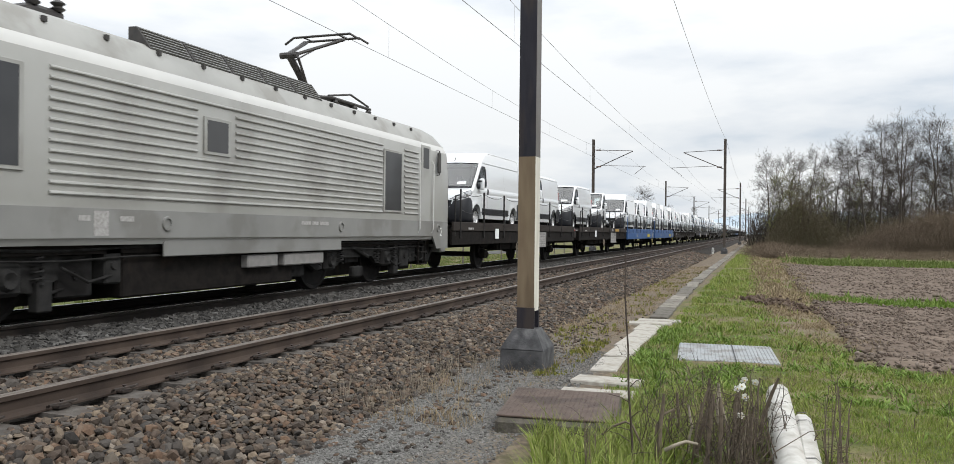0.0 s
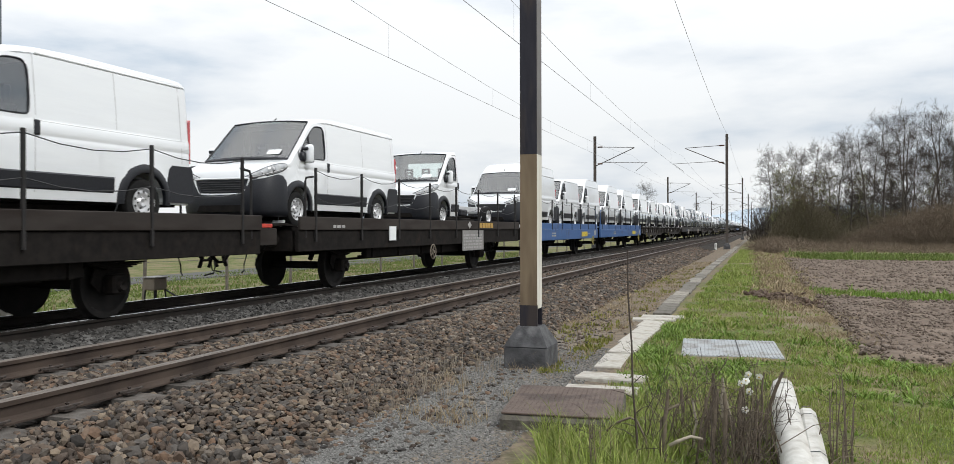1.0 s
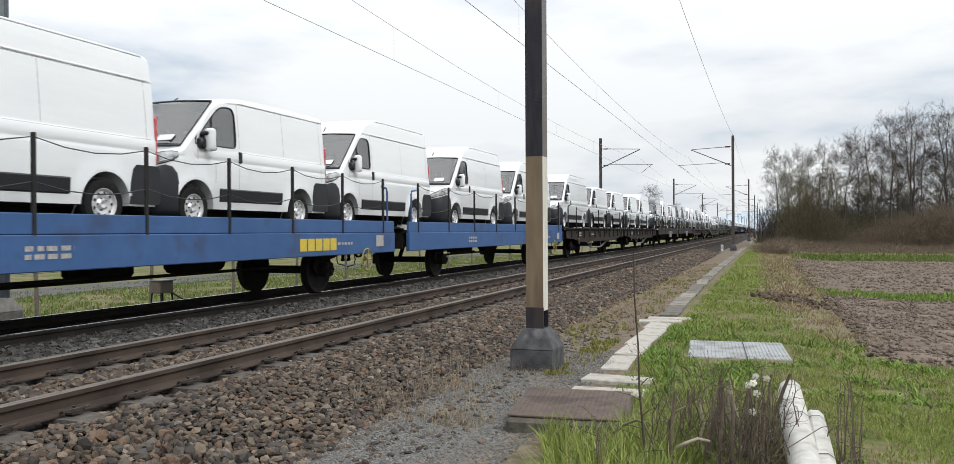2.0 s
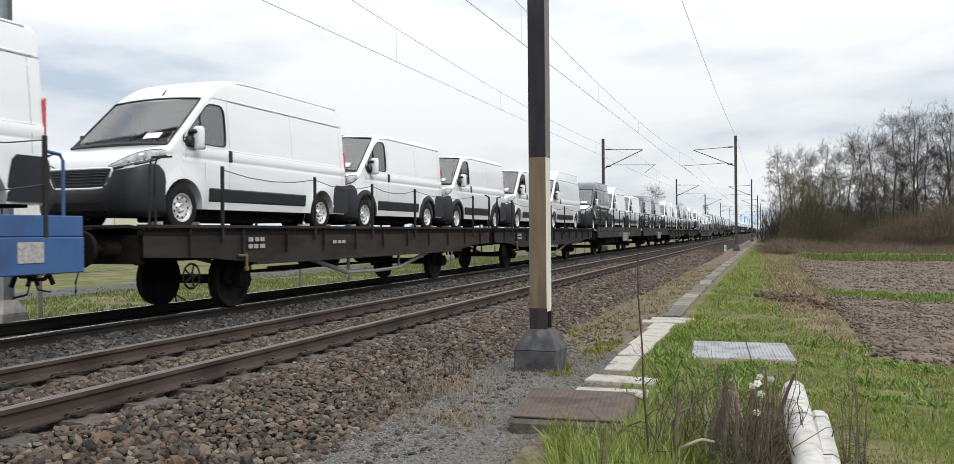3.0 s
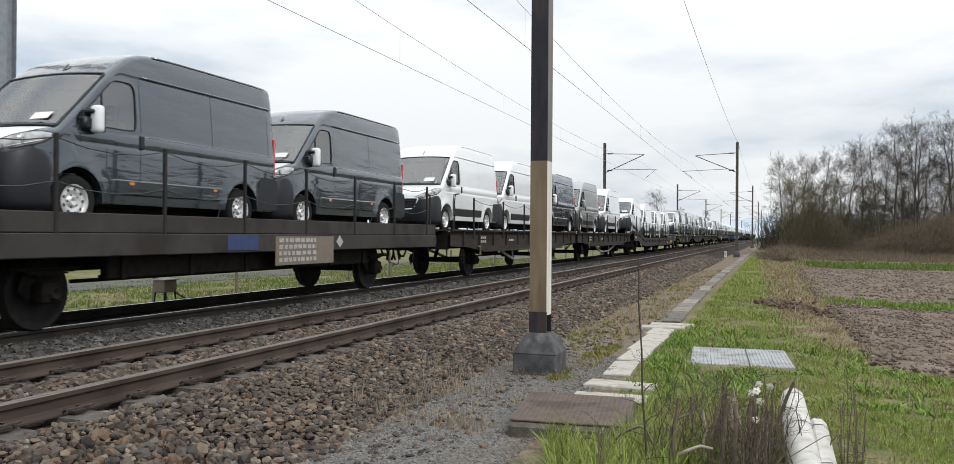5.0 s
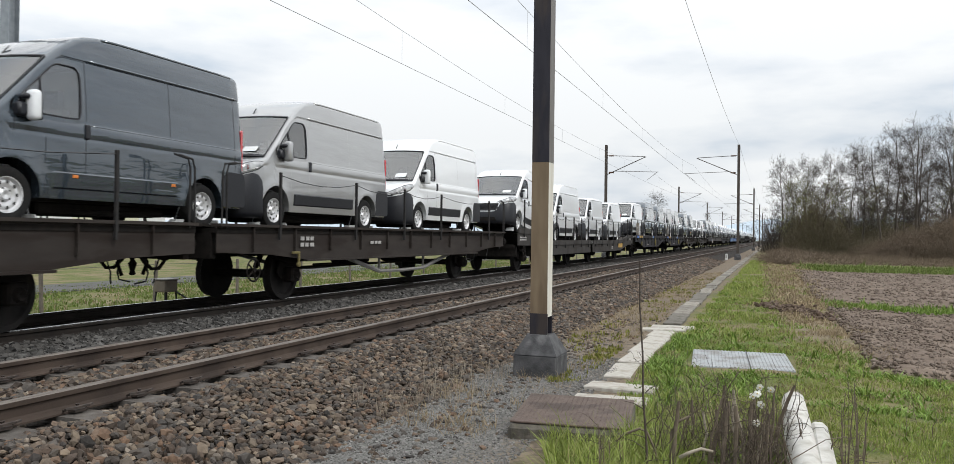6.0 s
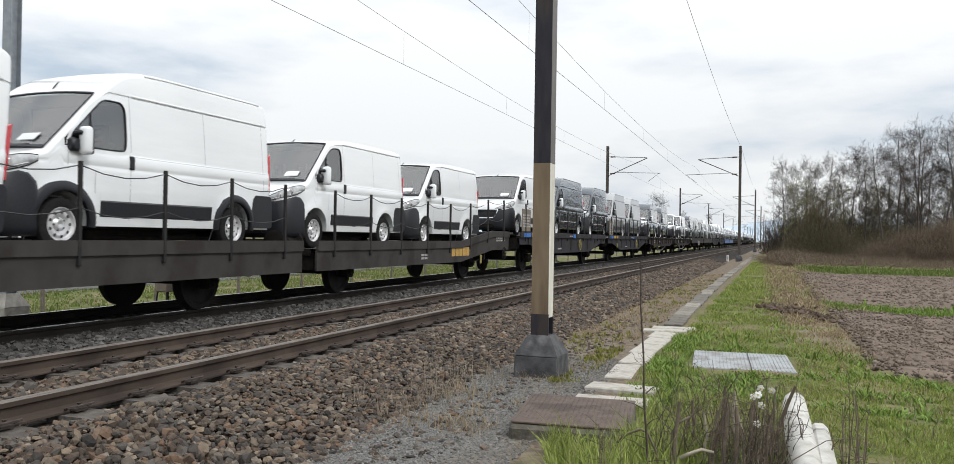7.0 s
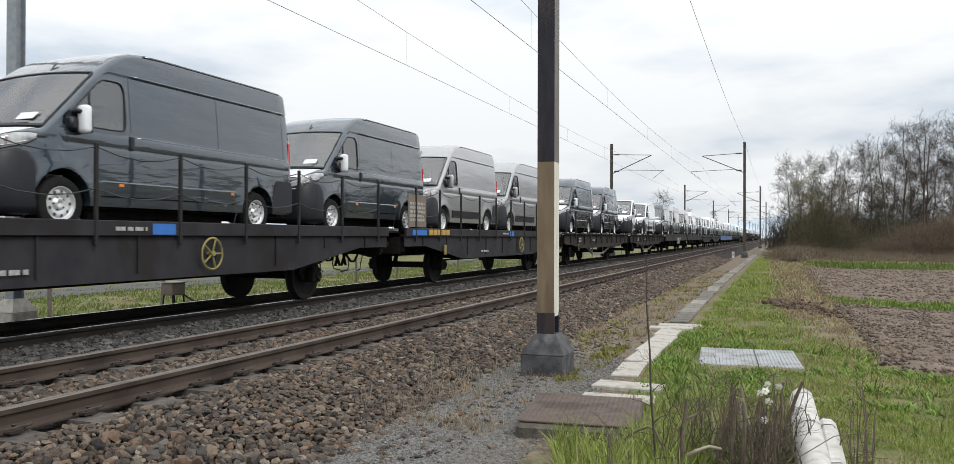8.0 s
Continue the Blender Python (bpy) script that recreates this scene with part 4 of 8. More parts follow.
def van_front(t, paint, simple, white):
    """Bumper, grille, headlights."""
    full = [(-x, y, z) for x, y, z in BUMPER[:0:-1]] + BUMPER
    q = Shape().grid([[(x * 0.93, y + 0.07, 0.19), (x * 0.985, y + 0.015, 0.23), (x, y, 0.30), (x * 1.004, y - 0.014, 0.42), (x * 1.006, y - 0.018, min(0.52, z - 0.06)), (x * 1.003, y - 0.010, z - 0.03), (x * 0.998, y + 0.002, z - 0.008), (x * 0.97, y + 0.05, z)] for x, y, z in full])
    b = part("front_bumper", q, M["plastic"], t, smooth="all")
    q = Shape().prism([(-0.52, 0.28), (0.52, 0.28), (0.46, 0.40), (-0.46, 0.40)], -1.033, -1.0, 'y')
    part("bumper_intake", q, M["under"], b)
    q = Shape().prism([(-0.57, 0.88), (-0.46, 0.62), (0.46, 0.62), (0.57, 0.88)], -0.995, -0.94, 'y')
    g = part("grille", q, M["plastic"], t)
    edge = rounded([(-0.60, 0.885), (-0.585, 0.82), (-0.49, 0.63), (-0.42, 0.60), (0.42, 0.60), (0.49, 0.63), (0.585, 0.82), (0.60, 0.885), (0.52, 0.89), (-0.52, 0.89)], 1)
    q = Shape().tube([(x, -1.008 + 0.03 * abs(x), z) for x, z in edge + edge[:1]], 0.021, 6, cap=False)
    if white:
        part("grille_frame", q, paint, g, "body-coloured grille frame", smooth="all")
    else:
        for z in (0.80, 0.85):
            part("grille_strip", Shape().tube([(x * 0.8, y - 0.012 - 0.02 * (1 - x * x), z + 0.05 * abs(x)) for x, y in ((-0.95, -0.96), (-0.6, -0.985), (0, -1.0), (0.6, -0.985), (0.95, -0.96))], 0.009, 5), M["chrome"], g, "chrome strip")
    if not simple:
        for k in range(5):
            w = 0.42 + 0.02 * k
            q = Shape().prism([(-1.0, 0.648 + 0.042 * k), (-1.012, 0.655 + 0.042 * k), (-1.0, 0.664 + 0.042 * k)], -w, w)
            part("grille_bar", q, M["cab_dark"], g)
    for side in (1, -1):
        q = Shape().grid([[(side * (x * 1.012), y - 0.014, a), (side * (x * 1.022), y - 0.026, a + (c - a) * 0.3), (side * (x * 1.02), y - 0.024, a + (c - a) * 0.7), (side * (x * 1.006 - 0.006), y - 0.002, c)] for x, y, a, c in LAMP])
        hl = part("headlight", q, M["lamp_glass"], t, smooth="all")
        q = Shape().grid([[(side * (x * 1.004), y - 0.006, a - 0.016), (side * (x * 1.012), y - 0.014, (a + c) / 2), (side * (x * 1.002 - 0.01), y + 0.006, c + 0.012)] for x, y, a, c in LAMP])
        part("headlight_bezel", q, M["plastic"], hl)
        q = Shape()
        for (x, y, a, c), r in ((LAMP[3], 0.040), (LAMP[5], 0.055)):
            q.lathe([(-0.012, r * 0.35), (-0.006, r * 0.75), (0.0, r)], (side * x * 1.012, y - 0.016, (a + c) / 2), 'y', 14)
        part("reflector", q, M["chrome"], hl)
        q = Shape().tube([(side * (x * 1.024), y - 0.028, a + (c - a) * 0.16) for x, y, a, c in LAMP[1:8]], 0.006, 4)
        part("day_light_strip", q, M["chrome"], hl)


def van_window(t, side, wb, top, paint):
    """Door window: rounded pane in its rubber, framed by the door pressing."""
    def x_at(y, z):
        return side_x(y, z, wb)
    a_line = [(y, lerp(top, y) - 0.135) for y in (0.14, 0.32, 0.5, 0.66)]
    outline = [(0.10, BELT + 0.02), (0.10, BELT + 0.04)] + a_line + [(0.82, 2.03), (1.055, 2.025), (1.06, 1.7), (1.05, BELT + 0.04), (0.96, BELT + 0.012), (0.5, BELT + 0.012)]
    inner = rounded(outline, 2)
    cy, cz = 0.62, 1.68
    outer = []
    for (y, z) in inner:
        d = math.hypot(y - cy, z - cz)
        outer.append((y + (y - cy) / d * 0.075, z + (z - cz) / d * 0.075))
    outer = [(min(max(y, -0.06), 1.125), min(max(z, BELT - 0.05), 2.10)) for y, z in outer]
    n = len(inner)
    s = Shape()
    s.v = [(side * (x_at(y, z) + 0.001), y, z) for y, z in outer] + [(side * (x_at(y, z) + 0.005), y, z) for y, z in inner]
    s.f = [(i, (i + 1) % n, n + (i + 1) % n, n + i) for i in range(n)]
    part("door_frame", s, paint, t)
    s = Shape()
    s.v = [(side * (x_at(y, z) - 0.004), y, z) for y, z in inner] + [(side * (x_at(y, z) - 0.009), y, z) for y, z in inner]
    s.f = [tuple(range(n)), tuple(range(n, 2 * n))]
    part("door_window", s, M["glass_side"], t).visible_shadow = False
    q = Shape().tube([(side * (x_at(y, z) + 0.004), y, z) for y, z in inner + inner[:1]], 0.012, 5, cap=False)
    q.tube([(side * (x_at(0.45, z) + 0.002), 0.45, z) for z in (BELT, 1.6, lerp(top, 0.45) - 0.13)], 0.014, 4)
    q.add([(side * (x_at(y, z) + 0.003), y, z) for y, z in ((0.03, BELT), (0.20, BELT), (0.20, 1.58))], [(0, 1, 2)])
    part("window_seal", q, M["plastic"], t)


def van(wb, high, paint, kind="van", film=False, simple=False, label="", black_arches=False):
    name = "panel_van" if kind == "van" else "chassis_cab"
    t = thing(name, label, "van")
    y_end = wb + 1.0 if kind == "van" else 1.24
    top = roof_line(high, wb)
    dark = paint is M["dark_paint"]
    part("body", van_shell(wb, high, y_end, kind != "van"), paint, t, smooth=True)
    # dark floor pan and wheel wells inside the shell
    s = Shape()
    s.box(-0.74, 0.74, -0.8, y_end - 0.05, 0.30, 0.62)
    s.box(-0.3, -0.2, -0.4, wb + 0.5, 0.2, 0.32)
    s.box(0.2, 0.3, -0.4, wb + 0.5, 0.2, 0.32)
    s.box(-0.6, 0.6, 0.75, wb - 0.6, 0.14, 0.31, 0.03)
    s.tube([(-0.75, wb, 0.345), (0.75, wb, 0.345)], 0.06, 8)
    s.tube([(0.55, 0.9, 0.2), (0.6, wb * 0.5, 0.17), (0.62, wb - 0.5, 0.2)], 0.05, 8)
    part("underbody", s, M["under"], t)
    # cab: bulkhead, dashboard, steering wheel, seats
    if kind == "van":
        s = Shape()
        s.box(-0.86, 0.86, 1.16, 1.19, 0.5, 2.04)
        part("bulkhead", s, M["cab_trim"], t)
    part("dashboard", Shape().prism([(-0.62, 0.9), (-0.35, 1.17), (-0.02, 1.2), (0.06, 1.1), (0.0, 0.8)], -0.9, 0.9), M["cab_dark"], t)
    if not simple:
        seat = Shape()
        soft_box(seat, -0.25, 0.25, 0.35, 0.85, 0.62, 0.86, 0.05)
        seat.prism([(0.78, 0.84), (0.92, 0.84), (1.06, 1.48), (0.96, 1.5)], -0.24, 0.24)
        for x in (-0.12, 0.07):
            seat.box(x, x + 0.05, 0.98, 1.07, 1.50, 1.74)
        for z in (1.52, 1.61, 1.70):
            seat.box(-0.12, 0.12, 0.98, 1.07, z, z + 0.045)
        me = seat.mesh("seat", M["cab_dark"])
        for x in (-0.5, 0.05, 0.56):
            part("seat", me, None, t, at=(x, 0, 0))
        s = Shape().tube([(0.45 + 0.2 * math.cos(a), 0.02 + 0.10 * math.sin(a), 1.22 + 0.17 * math.sin(a)) for a in np.linspace(0, 2 * math.pi, 15)], 0.016, 5, cap=False)
        part("steering_wheel", s, M["plastic"], t)
    # windscreen with its black border
    rows = []
    for y in (-0.245, -0.05, 0.15, 0.35, 0.48, 0.605):
        pts, T = ring(y, wb, top)
        w = pts[J_SHIELD][0] + 0.006
        rows.append([(x * w, y - 0.004 - 0.035 * (1 - x * x), T + 0.014 - 0.014 * x * x + 0.02 * (1 - x * x)) for x in (-1, -0.85, -0.6, -0.3, 0, 0.3, 0.6, 0.85, 1)])
    part("windscreen", pane(rows), M["glass"], t, smooth=True).visible_shadow = False
    s = Shape()
    for k in (0, -1):
        s.tube([(r[k][0], r[k][1] - 0.003, r[k][2] + 0.003) for r in rows], 0.014, 4)
    for r, w in ((rows[0], 0.03), (rows[-1], 0.016)):
        s.tube([(x, y - 0.002, z + 0.003) for x, y, z in r], w, 4)
    part("windscreen_seal", s, M["plastic"], t)
    for side in (1,) if simple else (1, -1):
        van_window(t, side, wb, top, paint)
        # black side protection, seams, handle
        q = Shape()
        a, b = 0.60, (wb - 0.58 if kind == "van" else 1.22)
        zz = ((0.455, 0.0), (0.475, 0.02), (0.655, 0.024), (0.675, 0.0))
        q.grid([[(side * (side_x(y, z, wb) + d * e), y, z) for z, d in zz] for y, e in ((a, 0.0), (a + 0.03, 1), ((a + b) / 2, 1), (b - 0.03, 1), (b, 0.0))])
        part("side_protection", q, M["plastic"] if not dark else paint, t)
        q = Shape()
        soft_box(q, side * 0.985, side * 1.04, 1.105, 1.185, 1.12, 1.31, 0.02)
        part("door_handle", q, M["plastic"], t)
        if not simple:
            q = Shape()
            seams = [(0.50, 0.76, 1.08), (0.06, 1.05, 1.33), (1.12, 0.42, 1.33), (1.145, 1.36, 2.12)]
            if kind == "van":
                seams += [(1.12 + (wb - 0.4) * 0.52, 1.33, 2.12), (wb + 0.78, 0.95, 2.12)]
            for y, z0, z1 in seams:
                zs_ = np.linspace(z0, z1, 6)
                q.grid([[(side * (side_x(y + d, z, wb) + 0.0015), y + d, z) for d in (-0.005, 0.005)] for z in zs_])
            part("panel_seams", q, M["seam"] if not dark else M["plastic"], t)
        # mirror with cap
        q = Shape()
        q.box(side * 0.96, side * 1.09, 0.06, 0.22, 1.28, 1.45, 0.03)
        q.box(side * 1.0, side * 1.14, 0.12, 0.2, 1.49, 1.55, 0.02)
        soft_box(q, side * 1.02, side * 1.18, 0.25, 0.33, 1.25, 1.60, 0.03)
        cap = Shape()
        soft_box(cap, side * 1.035, side * 1.205, 0.17, 0.30, 1.24, 1.61, 0.055)
        mir = part("mirror", q, M["plastic"], t, smooth=True)
        part("mirror_cap", cap, M["film"] if film else paint, mir, smooth="all")
        # wheel-arch mouldings
        if black_arches:
            for yw in (0.0, wb) if kind == "van" else (0.0,):
                arc = [radians(a) for a in range(-6, 187, 8)]
                q = Shape()
                q.grid([[(side * (side_x(yw + r * math.cos(a), 0.36 + r * math.sin(a), wb) + d), yw + r * math.cos(a), 0.36 + r * math.sin(a)) for r, d in ((CUT - 0.012, -0.05), (CUT - 0.012, 0.006), (CUT + 0.01, 0.016), (CUT + 0.10, 0.010), (CUT + 0.125, -0.004))] for a in arc])
                part("arch_moulding", q, M["plastic"], t, "black plastic wheel-arch moulding", smooth=True)
        liner = Shape()
        for yw in (0.0, wb) if kind == "van" else (0.0,):
            liner.grid([[(side * x, yw + (CUT + 0.012) * math.cos(a), 0.36 + (CUT + 0.012) * math.sin(a)) for x in (0.70, 0.985)] for a in (radians(q) for q in range(-5, 186, 10))])
        part("wheel_liner", liner, M["plastic"], t)
        if kind == "van":
            q = Shape().prism([(wb + 0.425, 0.36), (wb + 0.43, 0.56), (wb + 0.50, 0.86), (wb + 0.56, 0.92), (wb + 0.97, 0.92), (wb + 1.01, 0.88), (wb + 1.03, 0.78), (wb + 1.03, 0.40), (wb + 0.99, 0.36)], side * 0.78, side * 1.026)
            part("rear_corner_bumper", q, M["plastic"], t)
            q = Shape().prism([(wb + 0.945, 1.0), (wb + 0.965, 1.62), (wb + 1.012, 1.66), (wb + 1.016, 0.98)], side * 0.88, side * 0.985)
            part("tail_light", q, M["tail_red"], t)
        else:
            q = Shape()
            q.box(side * 0.38, side * 0.46, 1.2, wb + 0.95, 0.52, 0.68, 0.01)
            part("frame_rail", q, M["frame_pale"], t)
    if kind != "van":
        for y in (1.5, 2.3, wb - 0.5, wb + 0.4, wb + 0.9):
            q = Shape()
            q.box(-0.4, 0.4, y - 0.05, y + 0.05, 0.55, 0.64)
            part("cross_member", q, M["frame_pale"], t)
        q = Shape()
        soft_box(q, -0.9, -0.5, 1.7, 2.5, 0.35, 0.6, 0.04)
        soft_box(q, 0.5, 0.82, 1.9, 2.5, 0.36, 0.56, 0.04)
        part("tank", q, M["plastic"], t)
        q = Shape()
        for side in (1, -1):
            q.box(side * 0.62, side * 0.70, wb - 0.6, wb + 0.6, 0.36, 0.40)
        part("leaf_spring", q, M["plastic"], t)
        q = Shape()
        q.box(-0.78, 0.78, wb + 0.86, wb + 0.98, 0.48, 0.60, 0.01)
        part("rear_cross_beam", q, M["frame_pale"], t)
    else:
        q = Shape()
        soft_box(q, -0.82, 0.82, y_end + 0.0, y_end + 0.08, 0.36, 0.56, 0.02)
        part("rear_step", q, M["plastic"], t)
    if kind == "van":
        for side in (1, -1):
            q = Shape()
            for z, r, y0 in ((2.158 if high else 2.148, 0.020, 1.2), (1.302, 0.012, 1.2)):
                q.tube([(side * (side_x(y, z, wb) - 0.007), y, z) for y in np.linspace(y0, y_end - 0.14, 9)], r, 8)
            if high:
                q.tube([(side * (side_x(y, lerp(top, y) - 0.07, wb) - 0.018), y, lerp(top, y) - 0.048) for y in np.linspace(1.5, y_end - 0.2, 9)], 0.022, 8)
            part("drip_moulding", q, paint, t, smooth="all")
    van_front(t, paint, simple, paint is M["white_paint"])
    if not simple:
        q = Shape()
        q.tube([(-0.62, -0.30, 1.30), (0.1, -0.275, 1.345)], 0.012, 5)
        q.tube([(0.0, -0.315, 1.30), (0.72, -0.26, 1.335)], 0.012, 5)
        part("wiper", q, M["plastic"], t)
        q = Shape()
        q.box(-0.15, 0.15, -0.07, 0.07, 0.0, 0.003)
        part("paper_sheet", q, M["paper"], t, "white delivery sheet on the windscreen", at=pose(0.56, -0.135, 1.448, 43.9, 0, 0))
        if kind != "van":
            q = Shape()
            q.prism([(-0.14, -0.22), (0.12, -0.22), (0.13, 0.16), (0.06, 0.23), (-0.06, 0.23)], 0.0, 0.003, 'z')
            part("paper_sheet", q, M["paper"], t, "white cover on the windscreen edge", at=pose(-0.62, 0.07, 1.635, 43.9, 0, 0))
        q = Shape()
        q.tube([(0.0, 0.72, lerp(top, 0.72) + 0.01), (0.0, 0.76, lerp(top, 0.76) + 0.04), (0.0, 0.82, lerp(top, 0.82) + 0.06)], 0.016, 5, 0.008)
        part("antenna", q, M["plastic"], t)
        if kind == "van":
            q = Shape()
            for x in (-0.5, -0.25, 0.25, 0.5):
                q.prism([(x - 0.03, lerp(top, 2.5) + 0.005), (x - 0.015, lerp(top, 2.5) + 0.03), (x + 0.015, lerp(top, 2.5) + 0.03), (x + 0.03, lerp(top, 2.5) + 0.005)], 1.9, y_end - 0.35, 'y')
            part("roof_rib", q, paint, t)
    if film:
        rows = []
        for y in (-0.86, -0.75, -0.6, -0.45, -0.31):
            p, T = ring(y, wb, top)
            rows.append([(x * p[J_SHIELD][0], y, T + 0.03 - 0.03 * abs(x) ** 3) for x in (-0.98, -0.8, -0.4, 0, 0.4, 0.8, 0.98)])
        part("hood_film", pane(rows), M["film"], t, "white protective film on the bonnet")
        for side in (1, -1):
            for y in (0.9, wb - 0.75):
                q = Shape()
                x0 = side_x(y, 0.62, wb)
                soft_box(q, side * (x0 - 0.01), side * (x0 + 0.028), y, y + 0.09, 0.60, 0.645, 0.008)
                part("side_marker", q, M["orange_lens"], t)
    if not simple:
        for yy in (-0.42, 0.40, wb - 0.42, wb + 0.40):
            d = 0.12 if yy in (0.40, wb + 0.40) else -0.12
            q = Shape().prism([(yy, 0.0), (yy + d, 0.0), (yy - d * 0.1, 0.13)], 0.72, 0.98)
            part("wheel_chock", q, M["chock"], t, "pale wheel chock")
        q = Shape()
        q.box(0.7, 1.0, 0.55, 0.95, 0.0, 0.05)
        part("lashing_plate", q, M["chock"], t, "pale lashing plate")
        for yw in (0.0, wb):
            q = Shape().tube([(0.82, yw + 0.45, 0.04), (0.86, yw + 0.38, 0.30), (0.88, yw + 0.1, 0.70), (0.88, yw - 0.1, 0.70), (0.86, yw - 0.38, 0.30), (0.82, yw - 0.45, 0.04)], 0.012, 4)
            part("lashing_strap", q, M["cab_trim"], t)
    # wheels
    tyre, rim, holes = WHEEL
    for yw in (0.0, wb):
        for side in (1, -1):
            w = part("wheel", tyre, None, t, at=pose(side * 0.885, yw, 0.345, 0, 0, 0 if side > 0 else 180))
            part("rim", rim, None, w)
            if not simple:
                tagged(part("rim_slot", holes, None, w), kind="stuff")
    return t


WHEEL = wheel_meshes()
VAN_KINDS = {}


def van_like(wb, high, colour, kind, simple):
    key = (wb, high, colour, kind, simple)
    if key not in VAN_KINDS:
        trim = colour == "trim"
        paint = M["white_paint" if trim else colour + "_paint"]
        word = {"white": "white", "trim": "white", "dark": "dark grey", "silver": "silver"}[colour]
        size = {3.0: "short", 3.45: "medium", 4.035: "long"}[wb]
        roof = "high" if high else "low"
        label = f"new {word} {size} {roof}-roof panel van tied on a flat wagon" if kind == "van" else "new white chassis cab with bare frame on a flat wagon"
        if trim and kind == "van":
            label = f"new white {size} {roof}-roof panel van with black wheel arches"
        VAN_KINDS[key] = (van(wb, high, paint, kind, colour == "dark", simple, label, trim), [])
    return VAN_KINDS[key]


# ---- wagons ----
# Wagon space: y = 0 at the leading end of the deck, z = 0 at the rail top.
TRAIN = []                   # (thing, y at the start, height, pitch in degrees)


def wheelset(t, y, r=0.46):
    s = Shape().tube([(-0.9, 0, 0), (0.9, 0, 0)], 0.08, 8)
    ax = part("axle", s, M["wheel_steel"], t, at=(0, y, r))
    for side in (1, -1):
        s = Shape().lathe([(0.075, 0.0), (0.075, 0.1), (0.03, 0.14), (0.025, 0.36), (0.07, 0.39), (0.07, r), (-0.045, r + 0.004), (-0.07, r + 0.03), (-0.075, 0.36), (-0.075, 0.0)], (0, 0, 0), 'x', 28)
        part("wheel", s, M["wheel_steel"], t, smooth=True, at=pose(side * 0.755, y, r, 0, 0, 0 if side > 0 else 180))
        s = Shape()
        s.box(-0.11, 0.11, -0.14, 0.14, -0.13, 0.15, 0.03)
        s.lathe([(0.11, 0.0), (0.16, 0.07), (0.11, 0.1)], (0, 0, 0), 'x', 10)
        for k in range(5):
            s.box(-0.05, 0.05, -0.55 + 0.09 * k, 0.55 - 0.09 * k, 0.30 - 0.022 * k, 0.318 - 0.022 * k)
        s.prism([(-0.22, 0.45), (-0.36, 0.05), (-0.2, -0.1), (-0.16, 0.12), (0.16, 0.12), (0.2, -0.1), (0.36, 0.05), (0.22, 0.45)], -0.09, -0.07)
        part("axle_box", s, M["under"], t, at=pose(side * 0.98, y, r, 0, 0, 0 if side > 0 else 180))


def buffers(t, y, out, z=1.04):
    for side in (1, -1):
        s = Shape()
        s.lathe([(0.0, 0.14), (0.22, 0.12), (0.24, 0.07), (0.5, 0.065), (0.52, 0.24), (0.55, 0.25), (0.57, 0.20), (0.575, 0.0)], (0, 0, 0), 'y', 14)
        part("buffer", s, M["under"], t, smooth=True, at=pose(side * 0.87, y, z, 0, 0, 0 if out > 0 else 180))
    s = Shape()
    s.box(-0.06, 0.06, -0.1, 0.42, -0.08, 0.06, 0.02)
    s.tube([(0.05, 0.35, 0), (0.06, 0.5, -0.25), (0.02, 0.45, -0.45)], 0.03, 6)
    s.tube([(0.38, -0.1, 0.0), (0.39, 0.06, -0.22), (0.4, 0.22, -0.34), (0.4, 0.38, -0.34), (0.4, 0.5, -0.22), (0.4, 0.55, -0.05)], 0.028, 6)
    part("coupling", s, M["under"], t, at=pose(0, y, z - 0.05, 0, 0, 0 if out > 0 else 180))


def word_bar(t, name, y0, y1, z0, z1, x, mat, label, blocks=5):
    """A trade name as plain blocks of its size and colour."""
    s = Shape()
    w = (y1 - y0) / blocks
    for k in range(blocks):
        s.box(x, x + 0.006, y0 + k * w, y0 + (k + 0.86) * w, z0, z1, 0.003)
    part(name, s, mat, t, label)


def stencil(t, y, z, x, rows=2, w=0.5, h=0.05):
    s = Shape()
    rnd = random.Random(int(y * 100))
    for k in range(rows):
        yy = y
        while yy < y + w:
            d = rnd.uniform(0.06, 0.16)
            s.box(x, x + 0.005, yy, min(yy + d, y + w), z + k * h * 1.6, z + k * h * 1.6 + h)
            yy += d + rnd.uniform(0.03, 0.06)
    part("stencilled_marks", s, M["stencil"], t)


def hand_wheel(t, y, z, x, mat, r=0.24):
    s = Shape().lathe([(-0.015, r - 0.02), (0.0, r), (0.015, r - 0.02), (0.0, r - 0.035), (-0.015, r - 0.02)], (0, 0, 0), 'x', 24)
    for k in range(5):
        a = 2 * math.pi * k / 5
        s.tube([(0, 0, 0), (0, (r - 0.02) * math.cos(a), (r - 0.02) * math.sin(a))], 0.014, 5)
    s.lathe([(-0.08, 0.03), (0.03, 0.04), (0.03, 0.0)], (0, 0, 0), 'x', 8)
    part("brake_handwheel", s, mat, t, at=(x, y, z))


